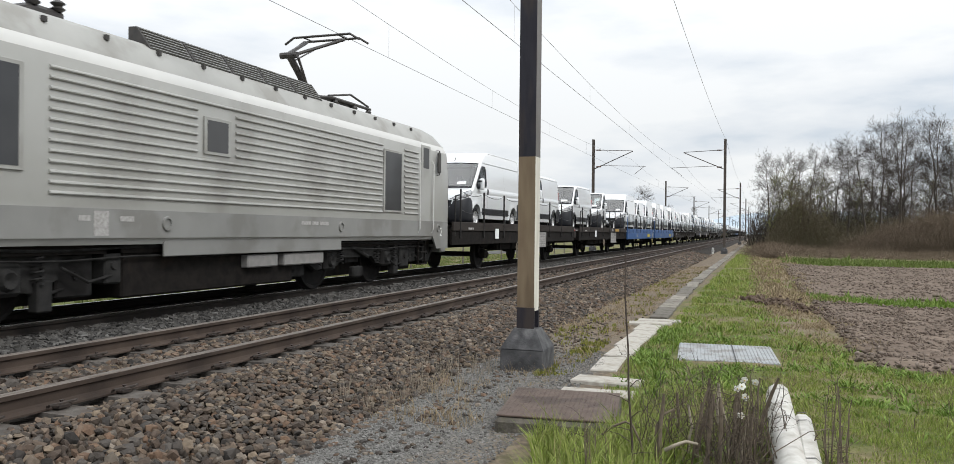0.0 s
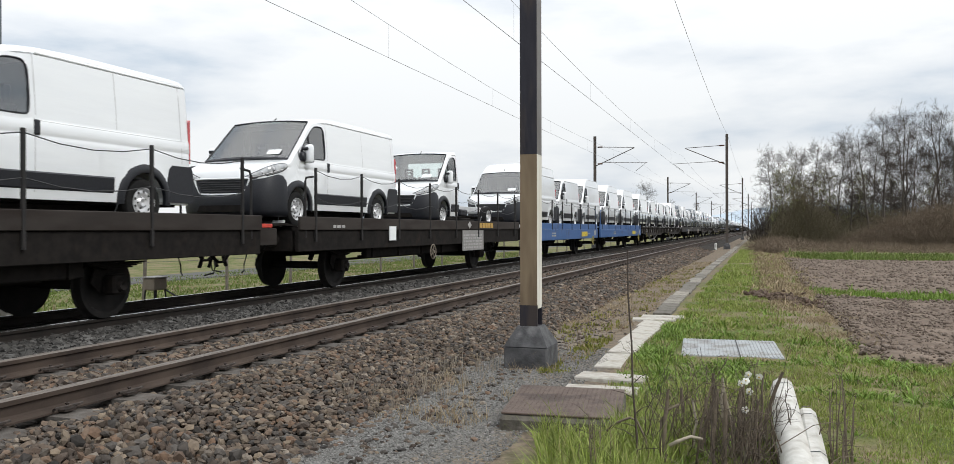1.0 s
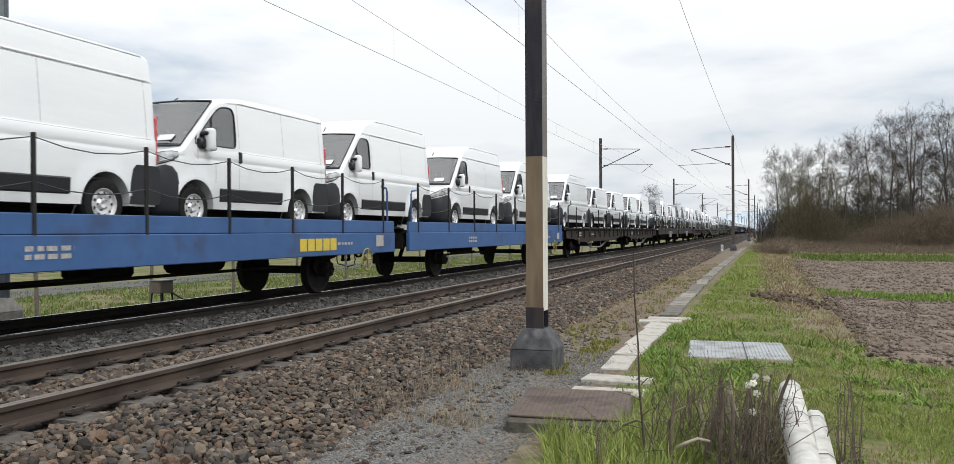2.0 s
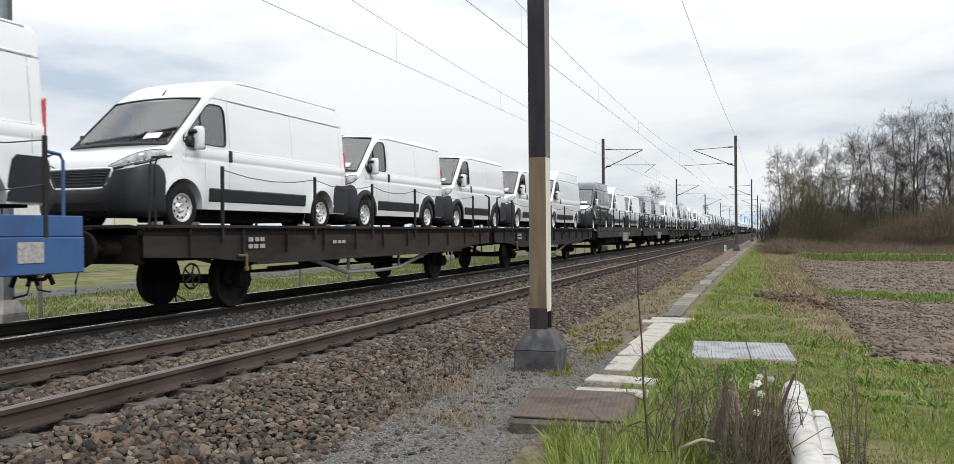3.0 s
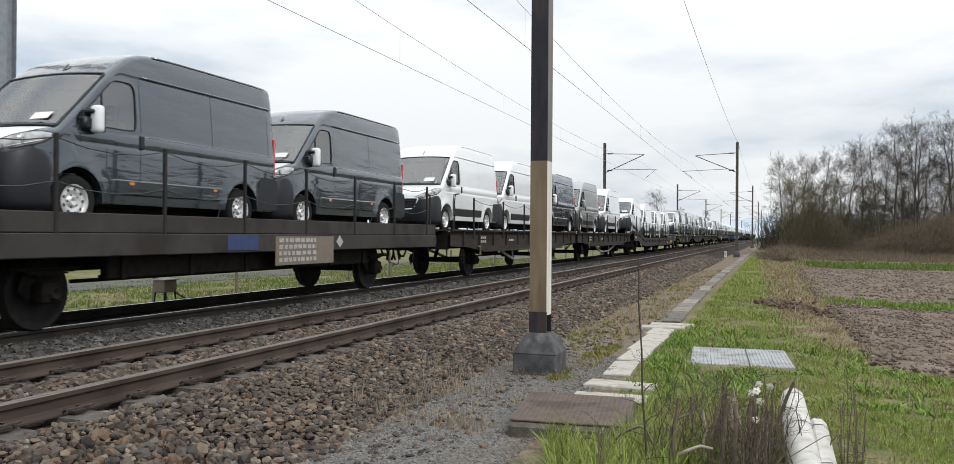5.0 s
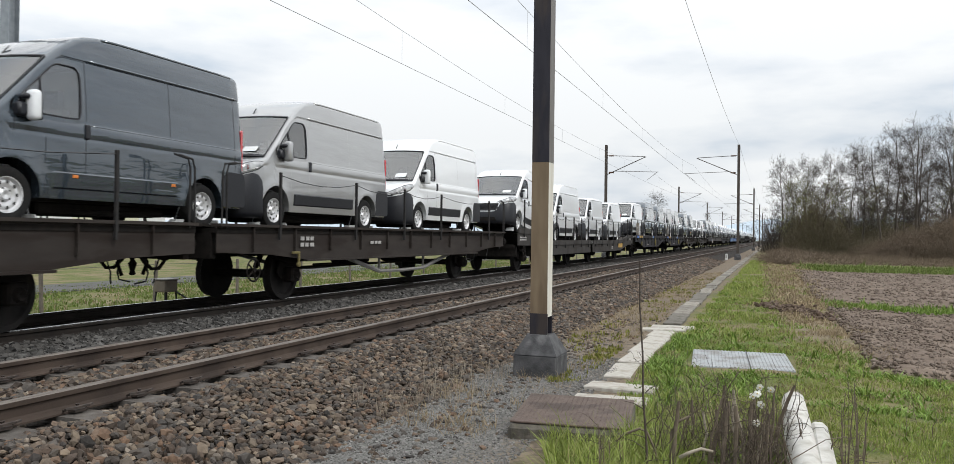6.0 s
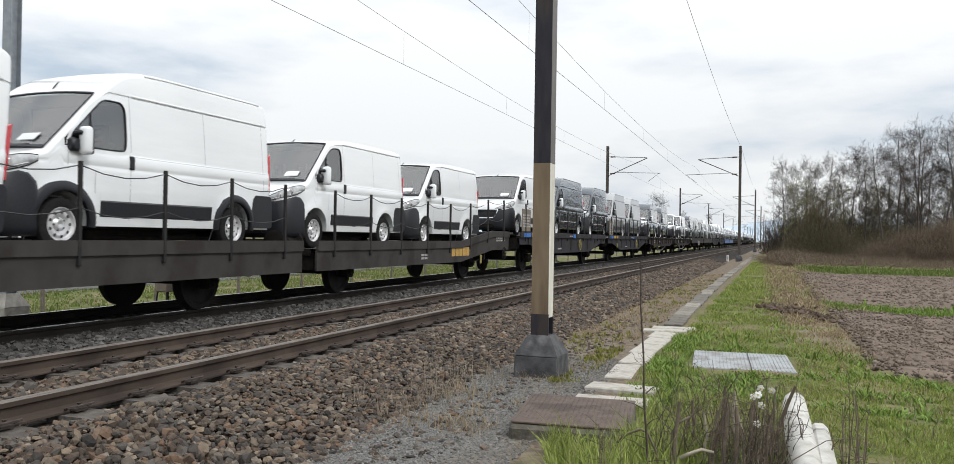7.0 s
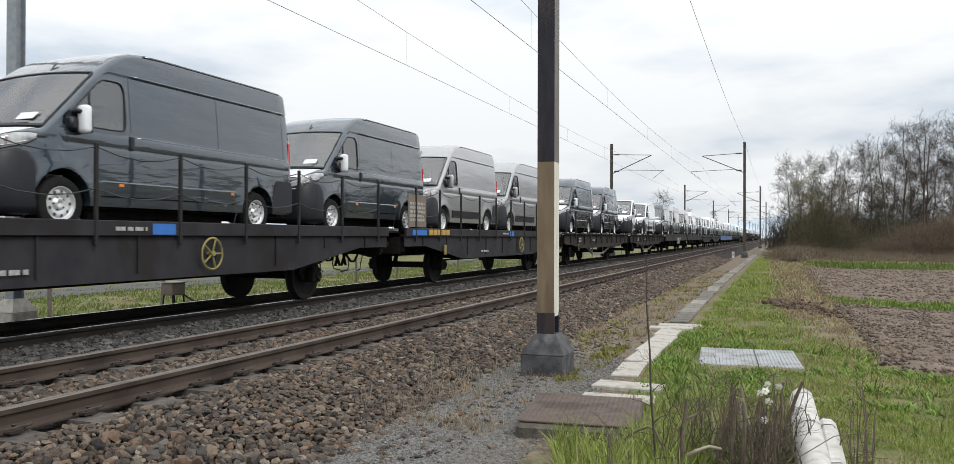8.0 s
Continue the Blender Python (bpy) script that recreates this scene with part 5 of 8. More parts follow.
def fence(t, ys, z0, z1, paint, ropes=2, sides=(1, -1), slope=None):
    for side in sides:
        for y in ys:
            dz = slope(y) if slope else 0
            s = Shape()
            s.box(-0.022, 0.022, -0.025, 0.025, z0 + dz - 0.28, z1 + dz, 0.005)
            part("side_post", s, paint, t, at=(side * 1.455, y, 0))
        for k in range(ropes):
            z = z1 - 0.05 - 0.52 * k
            pts = []
            for a, b in zip(ys, ys[1:]):
                for q in (0, 0.25, 0.5, 0.75):
                    y = a + (b - a) * q
                    pts.append((side * 1.455, y, z + (slope(y) if slope else 0) - 0.14 * 4 * q * (1 - q) * 0.8))
            pts.append((side * 1.455, ys[-1], z + (slope(ys[-1]) if slope else 0)))
            part("wire_rope", Shape().tube(pts, 0.0075, 4), M["rope"], t)


DECK = {"A": 1.27, "E": 1.27, "blue": 1.27, "B": 1.29, "C1": 0.95, "C2": 0.95, "D": 1.27}


def wagon(L, a1, a2, style, simple=False):
    label = {"A": "brown two-axle flat wagon with posts and ropes", "E": "grey-brown two-axle flat wagon with posts and ropes", "blue": "blue two-axle flat wagon with posts and ropes",
             "B": "brown two-axle flat wagon with deep girders", "C1": "grey low-deck wagon ramped at its leading end", "C2": "grey low-deck wagon ramped at its trailing end",
             "D": "dark slate fish-bellied flat wagon with posts"}[style]
    t = thing("car_carrier_wagon", label, "wagon", "wagons of the train")
    deck = DECK[style]
    W = 1.43
    wheelset(t, a1)
    wheelset(t, a2)
    buffers(t, 0.0, -1)
    buffers(t, L, 1)
    # ladder of under-frame members
    s = Shape()
    if style not in ("C1", "C2"):
        s.box(-W + 0.03, W - 0.03, 0, L, deck - 0.07, deck)
    for x in (-0.5, 0.5):
        s.box(x - 0.06, x + 0.06, 0.05, L - 0.05, deck - 0.42, deck - 0.06)
    for y in np.linspace(0.1, L - 0.1, 7):
        s.box(-W + 0.1, W - 0.1, y - 0.05, y + 0.05, deck - 0.4, deck - 0.06)
    s.box(-W + 0.15, W - 0.15, 0, 0.12, 0.82, deck)
    s.box(-W + 0.15, W - 0.15, L - 0.12, L, 0.82, deck)
    part("underframe", s, M["under"], t)
    if not simple:
        for y, out in ((0.0, -1), (L, 1)):
            for x in (-0.38, 0.38):
                q = Shape().tube([(x, y, 0.86), (x, y + out * 0.10, 0.80), (x * 0.97, y + out * 0.18, 0.58), (x * 0.92, y + out * 0.16, 0.46), (x * 0.6, y + out * 0.05, 0.42)], 0.015, 6)
                part("brake_hose", q, M["strap"], t)
            q = Shape()
            q.box(-0.09, 0.09, y, y + out * 0.2, 0.88, 1.02, 0.02)
            q.tube([(0, y + out * 0.15, 0.92), (0, y + out * 0.3, 0.72), (0, y + out * 0.22, 0.55)], 0.035, 6)
            part("coupling", q, M["under"], t)
        if style not in ("C1", "C2"):
            for y, out in ((0.0, -1), (L, 1)):
                for x in (-0.85, 0.85):
                    q = Shape().prism([(y - out * 0.35, deck + 0.0), (y - out * 0.35, deck + 0.03), (y + out * 0.05, deck + 0.075), (y + out * 0.42, deck + 0.05), (y + out * 0.42, deck + 0.02), (y + out * 0.05, deck + 0.03)], x - 0.32, x + 0.32)
                    part("bridge_plate", q, M["under"], t, "dark hinged bridge plate")
    if style in ("A", "E", "blue"):
        paint = M[{"A": "wagon_brown", "E": "wagon_grey", "blue": "wagon_blue"}[style]]
        for side in (1, -1):
            s = Shape()
            s.box(side * W - 0.03, side * W + 0.03, 0, L, deck - 0.06, deck + 0.19, 0.01)
            part("side_board", s, paint, t)
            s = Shape()
            if style == "A":
                s.box(side * (W - 0.05) - 0.04, side * (W - 0.05) + 0.04, 0, L, deck - 0.46, deck - 0.065, 0.01)
            else:
                s.box(side * W - 0.05, side * W + 0.05, 0, L, deck - (0.50 if style == "blue" else 0.36), deck - 0.065, 0.012)
            part("side_sill", s, M["under"] if style == "A" else paint, t)
        if style != "blue":
            for side in (1, -1):
                s = Shape()
                s.box(side * 1.05, side * 1.2, a1 + 0.75, a2 - 0.75, 0.60, deck - 0.3, 0.02)
                for y in np.linspace(a1 + 1.0, a2 - 1.0, 6):
                    s.box(side * 1.19, side * 1.24, y - 0.04, y + 0.04, 0.60, deck - 0.3)
                part("inner_sill", s, M["under"], t)
        ys = [0.55 + k * (L - 1.1) / 7 for k in range(8)]
        fence(t, ys, deck, deck + 1.12, M["post"], 1 if simple else 2)
        if not simple:
            for y in (0.25, L - 0.25):
                for side in (1, -1):
                    s = Shape().tube([(0, 0, deck - 0.2), (0, 0, deck + 0.85), (0, 0.04 if y < 1 else -0.04, deck + 0.92), (0, 0.28 if y < 1 else -0.28, deck + 0.95)], 0.022, 6)
                    part("end_handrail", s, M["post"] if style != "blue" else M["wagon_blue"], t, at=(side * (W - 0.02), y, 0))
    elif style == "B":
        for side in (1, -1):
            s = Shape()
            s.prism([(0, deck + 0.03), (0, deck - 0.38), (1.3, deck - 0.42), (2.6, deck - 0.54), (L - 2.6, deck - 0.54), (L - 1.3, deck - 0.42), (L, deck - 0.38), (L, deck + 0.03)], side * (W - 0.06), side * (W - 0.045))
            s.box(side * (W + 0.03), side * (W - 0.16), 0, L, deck + 0.03, deck + 0.075, 0.006)
            s.box(side * (W + 0.02), side * (W - 0.14), 2.5, L - 2.5, deck - 0.57, deck - 0.535, 0.006)
            for y in np.linspace(0.9, L - 0.9, 11):
                s.box(side * (W - 0.05), side * (W + 0.01), y - 0.012, y + 0.012, deck - 0.38, deck + 0.03)
            part("side_girder", s, M["wagon_brown"], t)
            s = Shape()
            for m in (-1, 1):
                y0 = L / 2 + m * 2.9
                s.tube([(side * 1.28, y0, deck - 0.52), (side * 1.2, y0 - m * 1.7, 0.42)], 0.045, 6)
                s.tube([(side * 1.2, y0 - m * 1.7, 0.42), (side * 1.2, L / 2, 0.40)], 0.04, 6)
                s.tube([(side * 1.2, y0 - m * 1.7, 0.42), (side * 1.2, y0 - m * 1.7, deck - 0.5)], 0.03, 6)
            part("truss_rod", s, M["sign_grey"], t)
        ys = [1.6, 4.3, 6.6, 8.8, L - 1.6] if not simple else [2, L - 2]
        fence(t, ys, deck + 0.1, deck + 0.98, M["post"], 1)
        if not simple:
            for y in (0.12, L - 0.12):
                s = Shape()
                for q in (-0.06, 0.06):
                    s.tube([(0, q, deck), (0, q * 0.8, deck + 0.86), (0, q * 0.8 + (0.05 if y < 1 else -0.05), deck + 1.0), (0, q * 0.8 + (0.34 if y < 1 else -0.34), deck + 1.04)], 0.016, 6)
                for side in (1, -1):
                    part("end_handrail", s, M["post"], t, at=(side * W, y, 0))
    elif style in ("C1", "C2"):
        ramp = (lambda y: lerp([(0, 0.42), (1.6, 0.40), (4.2, 0.0), (99, 0.0)], y)) if style == "C1" else (lambda y: lerp([(-9, 0.0), (L - 4.2, 0.0), (L - 1.6, 0.31), (L, 0.30)], y))
        ys = sorted({0.0, 1.6, 2.5, 3.3, 4.2, L - 4.2, L - 3.3, L - 2.5, L - 1.6, L})
        for side in (1, -1):
            upper = [(y, deck + 0.15 + ramp(y)) for y in ys]
            lower = [(y, deck - 0.42 + 0.95 * ramp(y)) for y in ys[::-1]]
            mid = [(y, deck - 0.04 + ramp(y)) for y in ys]
            part("side_girder", Shape().prism([(y, z) for y, z in mid] + lower, side * (W - 0.04), side * (W + 0.0)), M["wagon_grey"], t)
            part("side_board", Shape().prism(upper + [(y, z) for y, z in mid[::-1]], side * (W - 0.02), side * (W + 0.035)), M["wagon_grey"], t)
        s = Shape().grid([[(-W + 0.03, y, deck + ramp(y)), (W - 0.03, y, deck + ramp(y))] for y in ys])
        s.grid([[(-W + 0.03, y, deck - 0.05 + ramp(y)), (W - 0.03, y, deck - 0.05 + ramp(y))] for y in ys])
        part("deck", s, M["deck"], t)
        fence(t, [0.6 + k * (L - 1.2) / 7 for k in range(8)], deck + 0.12, deck + 1.12, M["post"], 2, slope=ramp)
    else:
        for side in (1, -1):
            low = [(0, 0.98), (1.2, 0.98), (3.6, 0.62), (L - 3.6, 0.62), (L - 1.2, 0.98), (L, 0.98)]
            part("fish_belly_girder", Shape().prism([(L, deck - 0.06), (0, deck - 0.06)] + low, side * (W - 0.05), side * (W - 0.03)), M["wagon_navy"], t)
            s = Shape()
            s.box(side * W - 0.03, side * W + 0.03, 0, L, deck - 0.06, deck + 0.14, 0.01)
            part("side_board", s, M["wagon_navy"], t)
            s = Shape()
            for y in np.linspace(1.0, L - 1.0, 9):
                s.box(side * (W - 0.03), side * (W - 0.0), y - 0.015, y + 0.015, 0.72 if 3 < y < L - 3 else 1.0, deck - 0.06)
            part("stiffener", s, M["wagon_navy"], t)
        fence(t, [0.5 + k * (L - 1.0) / 9 for k in range(10)], deck + 0.1, deck + 1.1, M["post"], 1 if simple else 2)
    # brake gear between the axles
    s = Shape()
    s.box(-0.35, 0.25, L * 0.45, L * 0.45 + 0.9, 0.55, 0.85, 0.05)
    s.tube([(0.5, a1 + 0.8, 0.55), (0.5, a2 - 0.8, 0.55)], 0.03, 6)
    s.tube([(0.9, a1 + 0.9, 0.62), (0.9, L * 0.4, 0.62)], 0.025, 6)
    s.tube([(-0.9, L * 0.3, 0.5), (-0.9, L * 0.32, 0.9)], 0.06, 8)
    s.lathe([(-0.6, 0.0), (-0.6, 0.17), (0.6, 0.17), (0.6, 0.0)], (0.2, L * 0.62, 0.72), 'y', 12)
    part("brake_gear", s, M["under"], t)
    return t


def dress(t, L, style, n):
    """Plates, marks and hand wheels on the side that faces the near track."""
    d, x = DECK[style], 1.462
    if style == "A":
        s = Shape()
        s.box(x - 0.03, x - 0.015, 8.57, 10.39, d - 0.66, d - 0.08)
        p = part("data_panel", s, M["sign_grey"], t, "grey data panel with worn lettering")
        stencil(t, 8.65, d - 0.6, x - 0.014, 5, 1.6, 0.055)
        s = Shape().prism([(8.95, d + 0.07), (9.1, d + 0.17), (9.25, d + 0.07), (9.1, d - 0.03)], x, x + 0.012)
        part("diamond_mark", s, M["stencil"], t)
        s = Shape()
        s.box(x - 0.01, x + 0.008, 3.75, 4.1, d - 0.3, d + 0.02)
        part("label_plate", s, M["paper"], t, "white label plate")
        hand_wheel(t, 6.4, d - 0.62, x - 0.02, M["sign_brown"], 0.2)
        stencil(t, 1.2, d - 0.02, x + 0.0, 1, 0.5, 0.06)
        if n == 1:
            word_bar(t, "trade_name_bar", L - 4.2, L - 2.9, d - 0.01, d + 0.14, x + 0.0, M["yellow_worn"], "worn yellow trade name as plain blocks")
        if n == 0:
            s = Shape()
            s.box(1.30, 1.40, L - 0.2, L + 0.4, d - 0.02, d + 0.05, 0.01)
            part("bridge_latch", s, M["red_steel"], t, "red painted bridge-plate latch")
            s = Shape()
            s.box(1.12, 1.42, L + 0.0, L + 0.5, d - 0.32, d - 0.03, 0.01)
            part("bridge_plate", s, M["wagon_brown"], t)
    elif style == "E":
        s = Shape()
        s.box(x + 0.022, x + 0.03, 6.85, 8.79, d - 0.60, d - 0.1)
        part("data_panel", s, M["sign_brown"], t, "brown data panel with worn lettering")
        stencil(t, 6.95, d - 0.54, x + 0.031, 4, 1.2, 0.07)
        s = Shape()
        s.box(x + 0.022, x + 0.03, 5.56, 6.36, d - 0.32, d - 0.08)
        part("name_plate", s, M["navy_plate"], t, "small blue plate")
        s = Shape().prism([(8.9, d - 0.2), (9.03, d - 0.08), (9.16, d - 0.2), (9.03, d - 0.32)], x + 0.02, x + 0.03)
        part("diamond_mark", s, M["stencil"], t)
    elif style == "blue":
        word_bar(t, "trade_name_bar", L - 3.96, L - 2.61, d - 0.40, d - 0.17, x + 0.02, M["yellow"], "yellow trade name as plain blocks")
        stencil(t, L - 2.6, d - 0.3, x + 0.02, 1, 0.6, 0.05)
        hand_wheel(t, L - 1.44, d - 0.62, x + 0.06, M["yellow_dull"])
        s = Shape()
        s.box(x + 0.02, x + 0.028, L - 0.95, L - 0.6, d - 0.36, d - 0.12)
        part("data_panel", s, M["stencil"], t)
        stencil(t, 4.0, d - 0.35, x + 0.02, 2, 0.7, 0.06)
    elif style == "B":
        hand_wheel(t, 0.99, d - 0.68, x - 0.1, M["under"], 0.2)
        s = Shape()
        s.box(x - 0.05, x - 0.01, 2.21, 2.26, d - 0.62, d - 0.40, 0.01)
        s.box(x - 0.05, x - 0.01, 2.02, 2.26, d - 0.43, d - 0.385, 0.01)
        s.lathe([(-0.02, 0.045), (0.02, 0.045), (0.02, 0.0)], (x - 0.03, 2.235, d - 0.62), 'x', 10)
        part("changeover_lever", s, M["yellow_grimy"], t, "grimy yellow brake lever")
        stencil(t, 2.3, d - 0.3, x - 0.04, 2, 0.45, 0.07)
        stencil(t, 5.0, d - 0.26, x - 0.04, 1, 0.5, 0.06)
    elif style in ("C1", "C2"):
        y = 0.15 if style == "C1" else L - 1.25
        stencil(t, y, d + 0.14, x - 0.028, 2, 0.8, 0.05)
        stencil(t, y + (2.2 if style == "C1" else -5.6), d - 0.3, x - 0.03, 2, 0.4, 0.05)
        if style == "C2":
            word_bar(t, "trade_name_bar", L - 4.88, L - 3.55, d - 0.26, d - 0.02, x - 0.03, M["yellow_worn"], "worn orange trade name as plain blocks")
        hand_wheel(t, 0.5 if style == "C1" else L - 0.6, 0.72, x + 0.02, M["under"], 0.2)
        s = Shape()
        s.box(x, x + 0.03, 2.6 if style == "C1" else L - 2.8, 2.72 if style == "C1" else L - 2.68, 0.45, 0.7, 0.01)
        part("changeover_lever", s, M["yellow_dull"], t, "yellow brake lever")
    elif style == "D":
        hand_wheel(t, 8.72, 0.95, x + 0.02, M["yellow_dull"], 0.25)
        s = Shape()
        s.box(x + 0.0, x + 0.008, 7.51, 7.95, d - 0.04, d + 0.11)
        s.box(x + 0.0, x + 0.008, 0.3, 1.1, d - 0.03, d + 0.10)
        part("name_plate", s, M["sign_blue"], t, "small blue plate")
        word_bar(t, "trade_name_bar", 1.25, 2.58, d - 0.02, d + 0.11, x + 0.0, M["yellow_worn"], "worn orange trade name as plain blocks")
        stencil(t, 6.86, d + 0.01, x, 1, 0.55, 0.05)
        s = Shape()
        s.box(x - 0.03, x - 0.01, 0.1, 1.1, d + 0.16, d + 0.92, 0.004)
        part("data_board", s, M["sign_brown"], t, "brown data board with worn lettering")
        stencil(t, 0.18, d + 0.3, x - 0.009, 5, 0.8, 0.06)
        stencil(t, 5.0, d - 0.5, x - 0.03, 1, 0.6, 0.06)
        s = Shape()
        s.box(x - 0.02, x + 0.02, 2.2, 2.32, 0.75, 1.0, 0.01)
        part("changeover_lever", s, M["yellow_dull"], t, "yellow brake lever")


WAGONS = [(20.9, 36.5, 24.9, 33.7, "A"), (37.7, 51.9, 40.1, 49.0, "A"), (52.5, 66.2, 55.4, 64.0, "blue"), (67.0, 82.1, 70.2, 79.3, "blue"), (83.2, 97.6, 85.9, 94.7, "B"),
          (98.1, 112.6, 101.1, 109.9, "B"), (113.8, 127.7, 116.0, 125.1, "E"), (128.9, 142.8, 131.6, 140.4, "E"), (144.0, 158.6, 146.9, 155.9, "B"), (159.1, 173.2, 161.8, 170.6, "B"),
          (174.7, 186.2, 176.6, 184.2, "C1"), (186.7, 198.3, 188.6, 195.9, "C2"), (199.6, 214.2, 201.9, 211.9, "D"), (215.1, 229.0, 218.2, 226.8, "D")]
VANS = [(24.05, 4.035, 1, "white", "van"), (31.25, 3.0, 0, "trim", "van"), (38.35, 3.45, 0, "trim", "van"), (45.9, 4.035, 0, "trim", "cab"), (54.15, 4.035, 1, "white", "van"),
        (60.0, 3.0, 0, "white", "van"), (64.9, 3.45, 1, "white", "van"), (71.2, 3.45, 1, "white", "van"), (76.95, 4.035, 1, "white", "van"), (84.45, 4.035, 1, "white", "van"),
        (90.35, 3.45, 0, "trim", "van"), (95.9, 3.45, 0, "trim", "van"), (101.8, 3.0, 0, "white", "van"), (106.85, 4.035, 1, "white", "van"), (114.85, 3.45, 1, "dark", "van"),
        (120.2, 3.45, 1, "trim", "van"), (126.0, 3.45, 0, "white", "van"), (132.0, 3.45, 1, "dark", "van"), (137.4, 3.45, 1, "dark", "van"), (144.6, 3.45, 1, "white", "van"),
        (149.9, 3.45, 1, "white", "van"), (155.8, 3.45, 1, "dark", "van"), (161.2, 3.45, 1, "silver", "van"), (167.5, 3.45, 1, "white", "van"), (176.0, 3.45, 1, "white", "van"),
        (181.35, 3.45, 1, "trim", "van"), (187.3, 3.0, 0, "white", "van"), (192.6, 3.0, 0, "white", "van"), (200.6, 3.45, 0, "white", "van"), (206.05, 4.035, 1, "dark", "van"),
        (212.6, 3.45, 1, "dark", "van"), (218.3, 3.45, 1, "silver", "van"), (224.0, 3.45, 1, "silver", "van"), (232.6, 3.45, 1, "dark", "van"), (239.0, 3.45, 1, "dark", "van"),
        (248.0, 4.035, 0, "white", "cab"), (253.6, 3.45, 0, "white", "van"), (262.0, 3.45, 1, "dark", "van")]


def lengthen():
    """The rest of the train, which only shows far down the line."""
    rnd = random.Random(5)
    y = 229.9
    styles = ["B", "B", "E", "E", "D", "D", "blue", "blue", "A", "A", "B", "B", "D", "D", "A", "A", "B", "B", "E", "E", "B", "B", "A", "A"]
    last = VANS[-1][0]
    for st in styles:
        WAGONS.append((y, y + 14.3, y + 2.7, y + 11.6, st))
        for k in range(2):
            s = y + 1.35 + 6.6 * k
            if s > last + 4.5:
                VANS.append((s, rnd.choice((3.45, 3.45, 4.035)), rnd.choice((0, 1, 1)), rnd.choice(("white", "white", "white", "white", "dark", "silver")), "van"))
        y += 15.3


def put_copy(store, master):
    """First use takes the master itself, later ones copies of it."""
    if not store:
        store.append(master)
        return master
    c = copy_thing(master, Matrix())
    store.append(c)
    return c


def deck_height(s):
    for a, b, _, _, st in WAGONS:
        if a - 0.7 <= s <= b + 0.7:
            return DECK[st]
    return 1.27


def train():
    lengthen()
    made = {}
    for n, (a, b, p, q, st) in enumerate(WAGONS):
        simple = a > 262
        key = (st, True) if simple else n
        if key not in made:
            w = wagon(b - a, p - a, q - a, st, simple)
            if not simple:
                dress(w, b - a, st, n)
            made[key] = w
        else:
            w = copy_thing(made[key], Matrix())
        TRAIN.append((w, a, 0.0, 0.0))
    for s, wb, high, colour, kind in VANS:
        master, used = van_like(wb, bool(high), colour, kind, s > 270)
        v = put_copy(used, master)
        tagged(v, group="vans on the train")
        z, tilt = deck_height(s), 0.0
        if abs(s - 176.0) < 0.1:
            z, tilt = 1.36, -7.0           # stands nose-up on the ramp
        TRAIN.append((v, s, z, tilt))


train()


